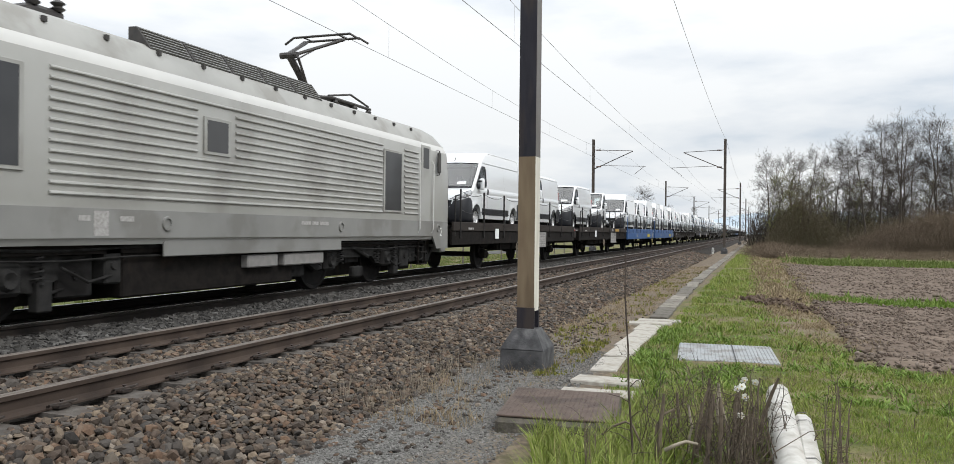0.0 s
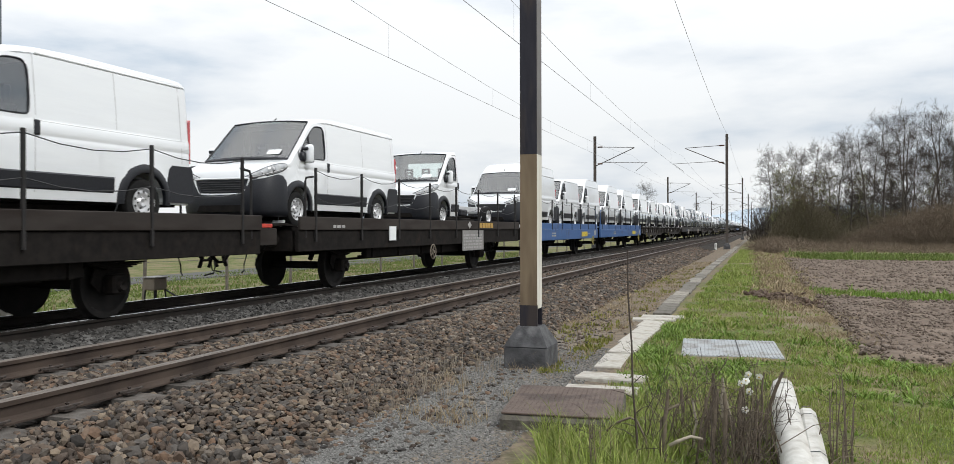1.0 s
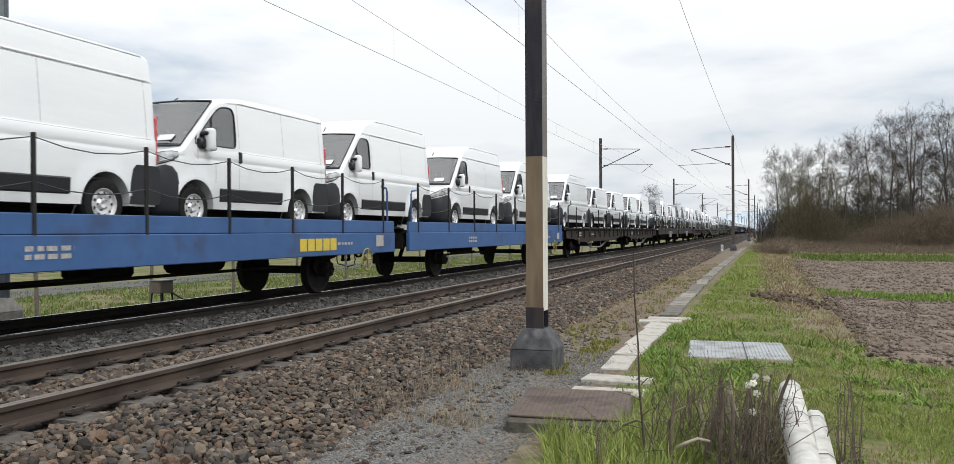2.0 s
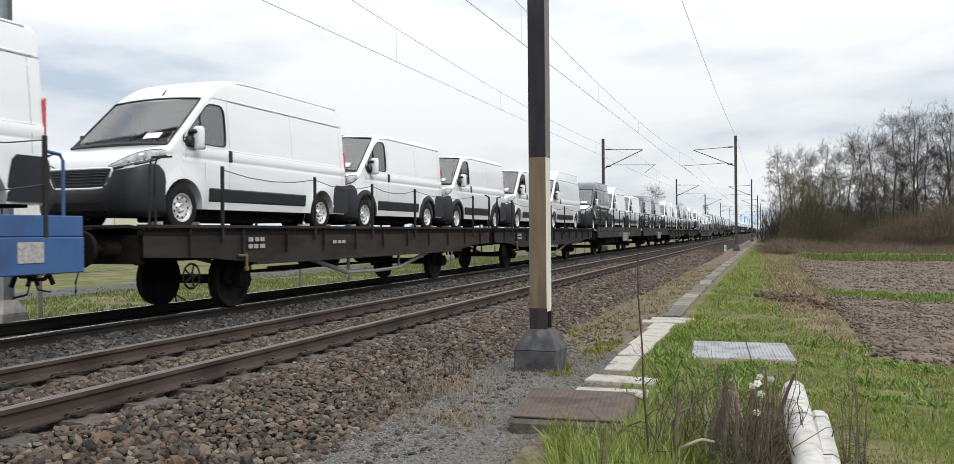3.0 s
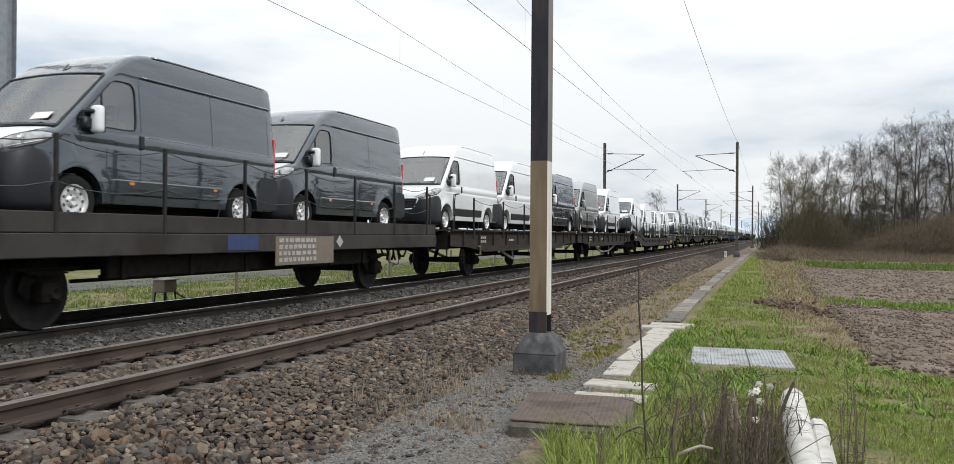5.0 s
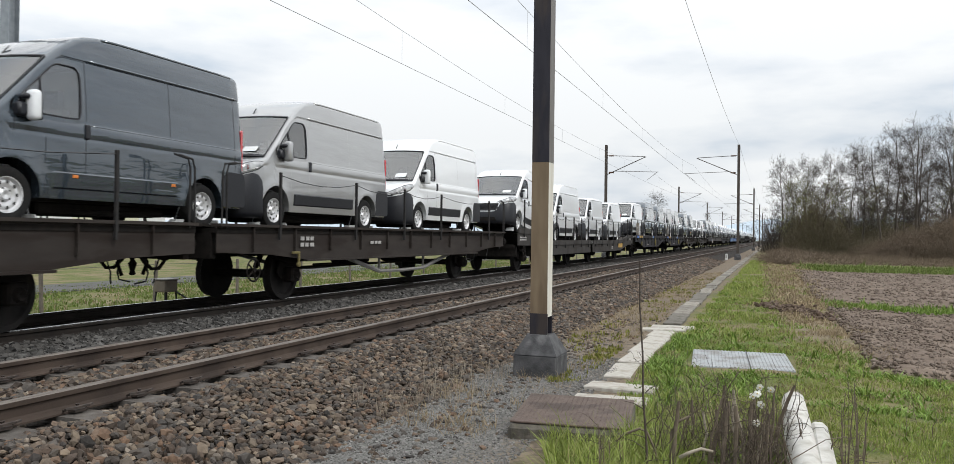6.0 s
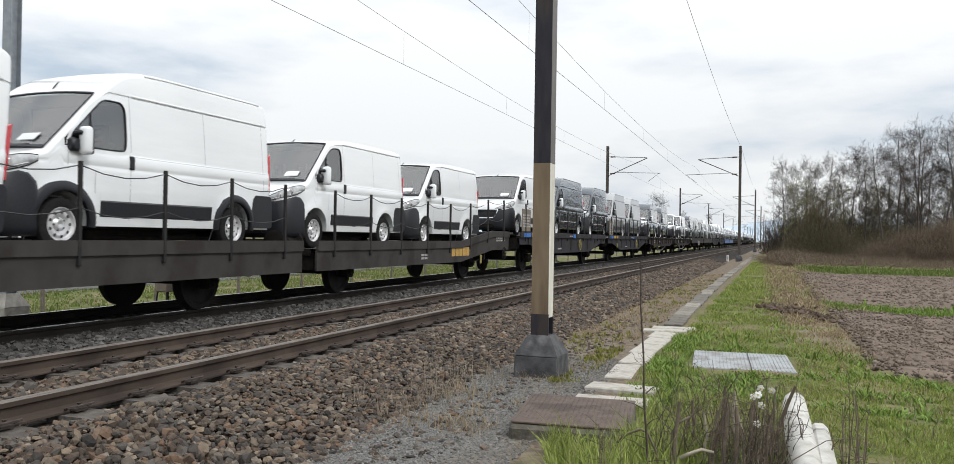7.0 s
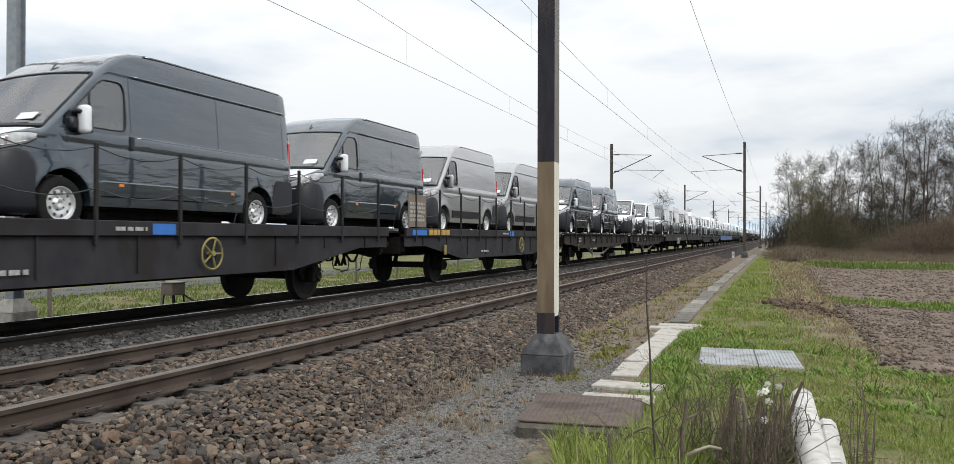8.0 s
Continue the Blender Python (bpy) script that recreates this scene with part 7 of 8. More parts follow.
def scatter_gravel():
    rng = np.random.default_rng(12)
    n = 22000
    x, y = rng.uniform(-3.15, -1.7, n), rng.uniform(3.6, 10.5, n)
    v, f = lumps(rng, np.stack([x, y, zs(x, y) + 0.001], 1), rng.uniform(0.004, 0.012, n), 0.7, False)
    tagged(new("gravel", fast_mesh("gravel", v, f, M["gravel"])), "fine grey gravel trodden into the path", "gravel", kind="stuff")


def scatter_clods():
    rng = np.random.default_rng(13)
    for name, x0, x1, y0, y1, n, s in (("soil_clods", 1.2, 9, 10.7, 20.6, 15000, 0.024), ("soil_clods", 1.1, 22, 22.5, 45.8, 15000, 0.038)):
        x, y = rng.uniform(x0, x1, n), rng.uniform(y0, y1, n)
        z = np.array([ground_z(a, b) for a, b in zip(x, y)])
        v, f = lumps(rng, np.stack([x, y, z + 0.045 + 0.022 * rng.uniform(-1, 1, n)], 1), s * rng.uniform(0.4, 1.4, n), 0.75, False)
        tagged(new(name, fast_mesh(name, v, f, M["clod"], True)), "dry brown clods turned up by the plough", "soil", kind="stuff")


# ---- grass ----
def blades(rng, x, y, z, height, width, lean=0.5):
    """Bent tapered blades: five corners, three faces each."""
    n = len(x)
    a = rng.uniform(0, 2 * math.pi, n)
    side = np.stack([np.cos(a), np.sin(a), np.zeros(n)], 1) * (np.asarray(width) * rng.uniform(0.6, 1.3, n))[:, None]
    b = rng.uniform(0, 2 * math.pi, n)
    h = np.asarray(height) * rng.uniform(0.5, 1.3, n)
    d = np.stack([np.cos(b), np.sin(b), np.zeros(n)], 1) * (h * lean * rng.uniform(0.1, 1.2, n))[:, None]
    base = np.stack([x, y, z], 1)
    up = np.zeros((n, 3))
    up[:, 2] = h
    mid, tip = base + up * 0.6 + d * 0.35, base + up + d
    v = np.stack([base - side, base + side, mid - side * 0.7, mid + side * 0.7, tip], 1).reshape(-1, 3)
    f = (np.array([(0, 1, 3), (0, 3, 2), (2, 3, 4)])[None] + (np.arange(n) * 5)[:, None, None]).reshape(-1, 3)
    return v, f


def zs(x, y):
    return np.array([ground_z(a, b) for a, b in zip(x, y)])


def patch_noise(x, y, scale, seed):
    return np.array([noise.noise((a * scale, b * scale, seed)) for a, b in zip(x, y)])


def grass(name, mat, label, x0, x1, y0, y1, n, h, w, seed, keep=None, lean=0.5, gap=-0.25, patch=0.8):
    rng = np.random.default_rng(seed)
    x, y = rng.uniform(x0, x1, n), rng.uniform(y0, y1, n)
    p = patch_noise(x, y, patch, seed)
    on = p + rng.uniform(-0.15, 0.15, n) > gap
    # no growth under the covers, the slabs and the tracks
    on &= ~((x > -2.1) & (x < -1.05) & (y > 5.95) & (y < 7.2)) & ~((x > -1.05) & (x < 0.28) & (y > 10.0) & (y < 12.0)) & ~((x > -1.92) & (x < -1.45) & (y > 7.4))
    on &= ~((x > 1.8) & (y > 11.2) & (y < 20.7)) & ~((x > 1.95) & (y > 22.5) & (y < 46.1))
    if keep is not None:
        on &= keep(x, y)
    x, y, p = x[on], y[on], p[on]
    v, f = blades(rng, x, y, zs(x, y) - 0.01, h * (1 + 0.7 * p), w, lean)
    tagged(new(name, fast_mesh(name, v, f, M[mat])), label, "grass", kind="stuff")


def clear_ground(x, y):
    """True where grass may grow: off the covers, the slabs and the ploughed plots."""
    on = ~((x > -2.1) & (x < -1.05) & (y > 5.9) & (y < 7.2)) & ~((x > -1.02) & (x < 0.28) & (y > 10.1) & (y < 11.75)) & ~((x > -1.95) & (x < -1.45) & (y > 7.4))
    on &= ~((x < -1.3) & (y < 5.95) & (y > 4.6) & (x < -1.0 - (y - 4.0) * 0.32))
    rag = 0.35 * np.sin(y * 2.1 + np.sin(y * 5.3))
    return on & ~((x > 1.45 + rag) & (y > 10.8 + 0.5 * rag) & (y < 20.5)) & ~((x > 1.55 + rag) & (y > 22.7) & (y < 45.9))


def tufts(name, mat, label, x0, x1, y0, y1, n, per, h, w, spread, seed, lush=None, lean=0.6, gap=-0.1, patch=0.9):
    """Grass in uneven tufts; lush(x, y) gives the share that grows there."""
    rng = np.random.default_rng(seed)
    x, y = rng.uniform(x0, x1, n), rng.uniform(y0, y1, n)
    p = patch_noise(x, y, patch, seed) + 0.5 * patch_noise(x, y, patch * 3.1, seed + 7)
    on = (p + rng.uniform(-0.12, 0.12, n) > gap) & clear_ground(x, y)
    if lush is not None:
        on &= rng.uniform(0, 1, n) < lush(x, y)
    x, y, p = x[on], y[on], p[on]
    m = len(x)
    z = np.repeat(zs(x, y) - 0.008, per)
    big = np.repeat(rng.lognormal(0, 0.35, m) * (1 + 0.6 * np.clip(p, -0.5, 1)), per)
    bx, by = np.repeat(x, per) + rng.normal(0, spread, m * per), np.repeat(y, per) + rng.normal(0, spread, m * per)
    keep = clear_ground(bx, by)
    v, f = blades(rng, bx[keep], by[keep], z[keep], h * big[keep], w, lean)
    tagged(new(name, fast_mesh(name, v, f, M[mat])), label, "grass", kind="stuff")


def verge(x, y):
    """Green beside the trough lids, thinning out over the worn bank towards the plots."""
    edge = np.interp(y, [8, 11, 13, 15, 30, 60], [2.2, 1.9, 0.7, 0.15, -0.25, -0.5])
    return np.clip((edge - x) / 0.5 + 0.6, 0.10, 1)


def bank(x, y):
    edge = np.interp(y, [8, 11, 13, 15, 30, 60], [2.2, 1.6, 0.5, 0.0, -0.4, -0.6])
    return np.clip((x - edge) / 0.5 + 0.35, 0.12, 1)


def all_grass():
    g = "short fresh green spring grass in uneven tufts"
    tufts("grass", "grass", g, -1.5, 2.4, 3.4, 8, 9500, 8, 0.036, 0.0036, 0.026, 21, gap=-0.34)
    tufts("grass", "grass", g, -1.45, 2.4, 8, 14, 10500, 7, 0.029, 0.0046, 0.03, 22, verge, gap=-0.18, patch=1.1)
    tufts("grass", "grass", g, -1.45, 1.6, 14, 26, 6000, 7, 0.045, 0.008, 0.05, 23, verge, gap=-0.15)
    tufts("grass", "grass", g, -1.45, 1.4, 26, 62, 5200, 6, 0.07, 0.015, 0.08, 24, verge, gap=-0.25, patch=0.5)
    tufts("grass", "grass", g, 1.4, 9, 6, 10.9, 5200, 8, 0.05, 0.0065, 0.04, 25, gap=-0.3)
    tufts("grass", "weed", g, 1.2, 24, 20.5, 22.7, 3600, 6, 0.09, 0.016, 0.08, 26, gap=-0.7)
    tufts("grass", "grass_far", "rough green grass at the wood's foot", 1.4, 46, 46, 57, 5200, 6, 0.14, 0.03, 0.15, 27, gap=-0.6)
    tufts("tall_grass", "grass", "tall lush green grass by the iron cover", -1.6, -0.55, 4.3, 6.0, 900, 10, 0.13, 0.0042, 0.03, 28, gap=-0.35, lean=0.7)
    tufts("tall_grass", "grass", "tall lush green grass by the iron cover", -1.05, -0.2, 5.8, 8.2, 420, 9, 0.10, 0.0042, 0.03, 29, gap=-0.05, lean=0.8)
    tufts("grass", "grass", g, -1.5, 6, -5, 3.4, 4200, 7, 0.055, 0.012, 0.05, 30, gap=-0.3)
    tufts("grass", "grass", g, 2.4, 6, 3.4, 6, 1300, 8, 0.055, 0.009, 0.05, 47, gap=-0.3)
    d = "dry straw-coloured grass stems"
    tufts("dry_grass", "grass_dry", d, -1.5, 2.4, 4, 13, 2600, 7, 0.05, 0.003, 0.035, 31, gap=0.05, patch=1.5, lean=1.4)
    tufts("dry_grass", "grass_dry", d, -1.0, 1.75, 11.0, 24, 4600, 7, 0.055, 0.005, 0.06, 32, bank, gap=-0.2, lean=1.6)
    tufts("dry_grass", "grass_dry", d, -0.7, 2.0, 20, 62, 4400, 6, 0.08, 0.012, 0.12, 33, bank, gap=-0.12, lean=1.5)
    tufts("dry_grass", "grass_dry", d, -3.3, -2.0, 6.2, 9.5, 260, 7, 0.09, 0.0028, 0.03, 34, gap=0.0, patch=1.5, lean=1.0)
    tufts("dry_grass", "grass_dry", d, -3.2, -1.95, 9.5, 40, 1500, 6, 0.05, 0.006, 0.05, 35, gap=-0.1, lean=1.8)
    tufts("dead_weeds", "twig_pale", "thin dead weed stems on the ballast shoulder", -3.75, -2.75, 6.4, 8.8, 150, 6, 0.20, 0.0022, 0.03, 36, gap=-0.1, patch=1.2, lean=0.5)
    tufts("dry_grass", "grass_dry", d, -2.5, -1.5, 4.2, 6.4, 420, 7, 0.05, 0.0028, 0.03, 42, gap=-0.1, patch=1.8, lean=1.2)
    tufts("moss", "moss", "yellow-green moss cushions", -2.3, -1.75, 8.6, 11.5, 420, 8, 0.04, 0.008, 0.03, 37, gap=-0.05, patch=1.6)
    tufts("moss", "moss", "yellow-green moss cushions", -2.4, -1.4, 4.3, 6.0, 260, 8, 0.035, 0.006, 0.03, 38, gap=0.0, patch=2.0)
    tufts("moss", "moss", "yellow-green moss cushions", -3.0, -1.95, 11, 34, 600, 6, 0.045, 0.013, 0.05, 39, gap=0.05, patch=0.9)
    grass("grass", "grass_far", "rough green grass beyond the far track", -22, -12.4, 4, 60, 40000, 0.08, 0.02, 40, gap=-0.3)
    grass("dry_grass", "grass_dry", d, -20, -12.2, 4, 60, 9000, 0.10, 0.012, 41, gap=0.1)
    w = "low clumps of broad-leaved green weeds in the grass"
    tufts("weed_patch", "weed", w, -1.4, 2.3, 8.2, 12.6, 1900, 8, 0.045, 0.011, 0.045, 43, verge, gap=-0.02, patch=1.3, lean=1.5)
    tufts("weed_patch", "weed", w, -1.45, -0.9, 7.5, 13.5, 420, 9, 0.06, 0.011, 0.05, 44, gap=-0.05, patch=1.8, lean=1.3)
    tufts("weed_patch", "weed", w, -1.3, 1.6, 12.6, 30, 1900, 7, 0.05, 0.015, 0.07, 45, verge, gap=0.0, patch=0.8, lean=1.4)
    tufts("weed_patch", "weed", w, -1.2, 2.4, 4.2, 8, 500, 8, 0.045, 0.009, 0.04, 46, gap=0.12, patch=1.6, lean=1.4)


# ---- stems, brambles, flowers ----
def many_tubes(paths, radii, sides=3):
    """Tapered thin tubes along many paths of equal length, as arrays."""
    P = np.asarray(paths, float)                      # n x k x 3
    n, k, _ = P.shape
    R = np.asarray(radii, float)                      # n x k
    d = np.gradient(P, axis=1)
    d /= np.linalg.norm(d, axis=2, keepdims=True) + 1e-9
    ref = np.where(np.abs(d[..., 2:3]) < 0.9, np.array([0, 0, 1.0]), np.array([1.0, 0, 0]))
    a = np.cross(d, ref)
    a /= np.linalg.norm(a, axis=2, keepdims=True) + 1e-9
    b = np.cross(d, a)
    ang = np.arange(sides) * 2 * math.pi / sides
    v = P[:, :, None] + (a[:, :, None] * np.cos(ang)[None, None, :, None] + b[:, :, None] * np.sin(ang)[None, None, :, None]) * R[:, :, None, None]
    base = (np.arange(n) * k * sides)[:, None, None]
    i, j = np.meshgrid(np.arange(k - 1), np.arange(sides), indexing='ij')
    q = np.stack([i * sides + j, i * sides + (j + 1) % sides, (i + 1) * sides + (j + 1) % sides, (i + 1) * sides + j], -1).reshape(1, -1, 4)
    return v.reshape(-1, 3), (q + base).reshape(-1, 4)


def stems(rng, n, x, y, height, spread, lean, r, k=6, arch=0.0):
    """Wavering stems from points on the ground."""
    ang = rng.uniform(0, 2 * math.pi, n)
    h = height * rng.uniform(0.5, 1.15, n)
    l = lean * rng.uniform(0.1, 1.0, n) * h
    t = np.linspace(0, 1, k)
    px = x[:, None] + np.cos(ang)[:, None] * l[:, None] * t[None] ** 1.4 + np.cumsum(rng.normal(0, spread, (n, k)), 1)
    py = y[:, None] + np.sin(ang)[:, None] * l[:, None] * t[None] ** 1.4 + np.cumsum(rng.normal(0, spread, (n, k)), 1)
    px[:, 0], py[:, 0] = x, y
    z0 = zs(x, y) - 0.03
    pz = z0[:, None] + h[:, None] * (t[None] - arch * t[None] ** 2.5)
    return np.stack([px, py, pz], 2), r * rng.uniform(0.6, 1.4, (n, 1)) * (1 - 0.65 * t[None])


def forked(rng, P, R, n, length, k=4):
    """Side shoots from random points of the stems."""
    m, q, _ = P.shape
    i, j = rng.integers(0, m, n), rng.integers(1, q - 1, n)
    s = P[i, j] + (P[i, j + 1] - P[i, j]) * rng.uniform(0, 1, (n, 1))
    d = rng.normal(0, 1, (n, 3))
    d[:, 2] = np.abs(d[:, 2]) * 0.7
    d /= np.linalg.norm(d, axis=1)[:, None]
    t = np.linspace(0, 1, k)
    L = length * rng.uniform(0.3, 1.2, n)
    out = s[:, None] + d[:, None] * L[:, None, None] * t[None, :, None] + np.cumsum(rng.normal(0, 0.008, (n, k, 3)), 1)
    out[:, 0] = s
    return out, (R[i, j] * 0.6)[:, None] * (1 - 0.6 * t[None])


BLOSSOMS = ((-0.072, 5.55, 0.225), (-0.005, 5.55, 0.215), (-0.115, 5.56, 0.165), (-0.085, 5.54, 0.185), (-0.065, 5.55, 0.115), (-0.09, 5.52, 0.0), (1.35, 6.2, -0.22))


def bramble():
    rng = np.random.default_rng(51)
    t = thing("bramble_bush", "leafless brown bramble with dead stalks and white blossoms", "shrub", at=(0, 0, 0))

    def tangle(name, n, x, y, h, spread, lean, r, shoots, reach, mat):
        P, R = stems(rng, n, x, y, h, spread, lean, r, 9)
        Q, S = forked(rng, P, R, shoots, reach, 5)
        U, V = forked(rng, Q, S, shoots, reach * 0.5)
        vs, fs, off = [], [], 0
        for a, c in ((P, R), (Q, S), (U, np.maximum(V, 0.0011))):
            v, f = many_tubes(a, c, 4)
            vs, fs, off = vs + [v], fs + [f + off], off + len(v)
        tagged(part(name, fast_mesh(name, np.concatenate(vs), np.concatenate(fs), M[mat]), None, t), kind="stuff")
    n = 70
    tangle("stem_tangle", n, rng.normal(-0.05, 0.085, n), rng.uniform(5.25, 6.2, n), 0.60, 0.014, 0.32, 0.0042, 230, 0.17, "twig")
    n = 42
    tangle("stem_tangle", n, rng.uniform(-0.68, -0.12, n), rng.uniform(5.2, 6.4, n), 0.56, 0.022, 0.55, 0.0045, 150, 0.24, "twig")
    n = 16
    tangle("stem_tangle", n, rng.uniform(-0.75, 0.1, n), rng.uniform(5.2, 6.3, n), 0.80, 0.02, 0.4, 0.0032, 60, 0.16, "twig_dark")
    # thick stalks broken off at uneven heights
    n = 18
    x, y = rng.uniform(-0.62, 0.06, n), rng.uniform(5.25, 6.2, n)
    P, R = stems(rng, n, x, y, 0.52, 0.010, 0.22, 0.011, 6)
    for i in range(n):
        R[i] = 0.0115 * rng.uniform(0.7, 1.4) * np.array([1.1, 1.0, 0.97, 0.95, 0.92, 0.7])
        part("dead_stalk", fast_mesh("dead_stalk", *many_tubes(P[i:i + 1], R[i:i + 1], 7), M["twig_pale"] if i % 5 == 0 else M["twig"]), None, t, "thick dead brown stalk")
    # bent and snapped canes
    for path, r, m in ((((-0.60, 5.3, -0.45), (-0.602, 5.3, -0.2), (-0.597, 5.3, -0.06), (-0.565, 5.3, 0.005), (-0.49, 5.29, 0.05)), 0.013, "twig"),
                       (((-0.95, 5.32, -0.16), (-0.89, 5.3, -0.10), (-0.80, 5.3, -0.058), (-0.755, 5.3, -0.075), (-0.70, 5.3, -0.19), (-0.65, 5.3, -0.45)), 0.010, "twig"),
                       (((-0.54, 5.22, -0.20), (-0.48, 5.23, -0.165), (-0.41, 5.24, -0.135), (-0.34, 5.26, -0.15)), 0.014, "twig_pale"),
                       (((-0.40, 5.4, -0.45), (-0.36, 5.4, -0.1), (-0.30, 5.42, 0.15), (-0.20, 5.45, 0.33)), 0.008, "twig"),
                       (((-0.62, 5.5, -0.42), (-0.52, 5.5, 0.0), (-0.35, 5.52, 0.16), (-0.05, 5.55, 0.1)), 0.005, "twig"),
                       (((0.16, 5.3, -0.3), (0.05, 5.32, 0.02), (-0.15, 5.34, 0.05), (-0.4, 5.36, -0.06)), 0.004, "twig"),
                       (((-0.1, 5.1, -0.42), (0.12, 5.15, -0.12), (0.30, 5.2, 0.0), (0.42, 5.25, 0.02)), 0.0035, "twig")):
        part("bent_cane", Shape().tube(path, r, 7, r * 0.6), M[m], t, "bent dead cane", smooth="all")
    n = 34
    x, y = rng.normal(-0.25, 0.28, n), rng.normal(5.6, 0.35, n)
    P3, R3 = stems(rng, n, x, y, 0.5, 0.018, 1.6, 0.0032, 9, arch=0.8)
    for i in range(n):
        part("arching_cane", fast_mesh("arching_cane", *many_tubes(P3[i:i + 1], R3[i:i + 1], 5), M["twig_pale"] if i % 3 == 0 else M["twig"]), None, t, "thin arching cane")
    # blossoms at the shoot tips
    for cx, cy, cz in BLOSSOMS:
        petals = Shape()
        for k in range(5):
            a = 2 * math.pi * k / 5 + rng.uniform(-0.2, 0.2)
            c, s = math.cos(a), math.sin(a)
            pts = [(0, 0, 0), (0.010, 0.009, 0.004), (0.021, 0.010, 0.006), (0.026, 0.0, 0.004), (0.021, -0.010, 0.006), (0.010, -0.009, 0.004)]
            petals.add([(u * c - w * s, h - 0.004, u * s + w * c) for u, w, h in pts], [(0, 1, 2, 3, 4, 5)])
        b = part("blossom", petals, M["petal"], t, "open white five-petalled blossom", at=pose(cx, cy - 0.02, cz, rng.uniform(-30, 30), 0, rng.uniform(-40, 40)))
        part("stamens", Shape().lathe([(-0.012, 0.0), (-0.008, 0.005), (0.0, 0.004)], (0, 0, 0), 'y', 6), M["anther"], b)


def sapling():
    rnd = random.Random(9)
    t = thing("sapling", "thin dark leafless sapling with a few side twigs", "sapling")
    p = [(-0.715, 5.06, -0.42), (-0.722, 5.06, -0.1), (-0.745, 5.05, 0.2), (-0.75, 5.05, 0.45), (-0.77, 5.04, 0.75), (-0.772, 5.03, 1.04)]
    part("stem", Shape().tube(p, 0.0085, 6, 0.004), M["twig_dark"], t)
    for z, dx, dz in ((-0.12, -0.12, 0.06), (-0.05, -0.10, 0.02), (0.02, 0.10, 0.07), (0.12, -0.13, 0.05), (0.22, 0.08, 0.06), (-0.2, 0.14, 0.03)):
        x = -0.735
        part("side_twig", Shape().tube([(x, 5.05, z), (x + dx * 0.5, 5.04, z + dz * 0.7), (x + dx, 5.02, z + dz)], 0.0035, 4, 0.0015), M["twig_dark"], t)
    s = Shape()
    for k in range(34):
        z = 0.1 + 0.027 * k + rnd.uniform(-0.008, 0.008)
        a = rnd.uniform(0, 6.28)
        x = float(np.interp(z, [q[2] for q in p], [q[0] for q in p]))
        s.lathe([(-0.006, 0.0), (0.0, 0.0035), (0.008, 0.0)], (x + 0.006 * math.cos(a), 5.045 + 0.006 * math.sin(a), z), 'z', 5)
    part("buds", s, M["twig_dark"], t)


def stalk_clump(cx, cy, n, h, seed, label):
    rng = np.random.default_rng(seed)
    t = thing("dead_stalk_clump", label, "dead plant")
    x, y = rng.normal(cx, 0.045, n), rng.normal(cy, 0.12, n)
    P, R = stems(rng, n, x, y, h, 0.008, 0.12, 0.006, 6)
    for i in range(n):
        part("stalk", fast_mesh("stalk", *many_tubes(P[i:i + 1], R[i:i + 1], 5), M["twig"]), None, t)
    Q, S = forked(rng, P, R, n * 5, 0.14)
    tagged(part("shoot_tangle", fast_mesh("shoot_tangle", *many_tubes(Q, S, 3), M["twig"]), None, t), kind="stuff")


def lone_stems():
    """Thin dry stalks standing singly in the grass."""
    rng = np.random.default_rng(57)
    n = 90
    x, y = np.r_[rng.uniform(0.6, 2.4, 40), rng.uniform(-1.2, 2.0, 50)], np.r_[rng.uniform(5.5, 14, 40), rng.uniform(14, 34, 50)]
    P, R = stems(rng, n, x, y, 0.42, 0.012, 0.2, 0.0026)
    Q, S = forked(rng, P, R, 260, 0.12)
    tagged(new("dry_stalks", fast_mesh("dry_stalks", *many_tubes(P, R, 4), M["twig"])), "thin dry stalks standing in the grass", "dead plant", kind="stuff")
    tagged(new("dry_shoots", fast_mesh("dry_shoots", *many_tubes(Q, S, 3), M["twig"])), "thin side shoots of dry stalks", "dead plant", kind="stuff")


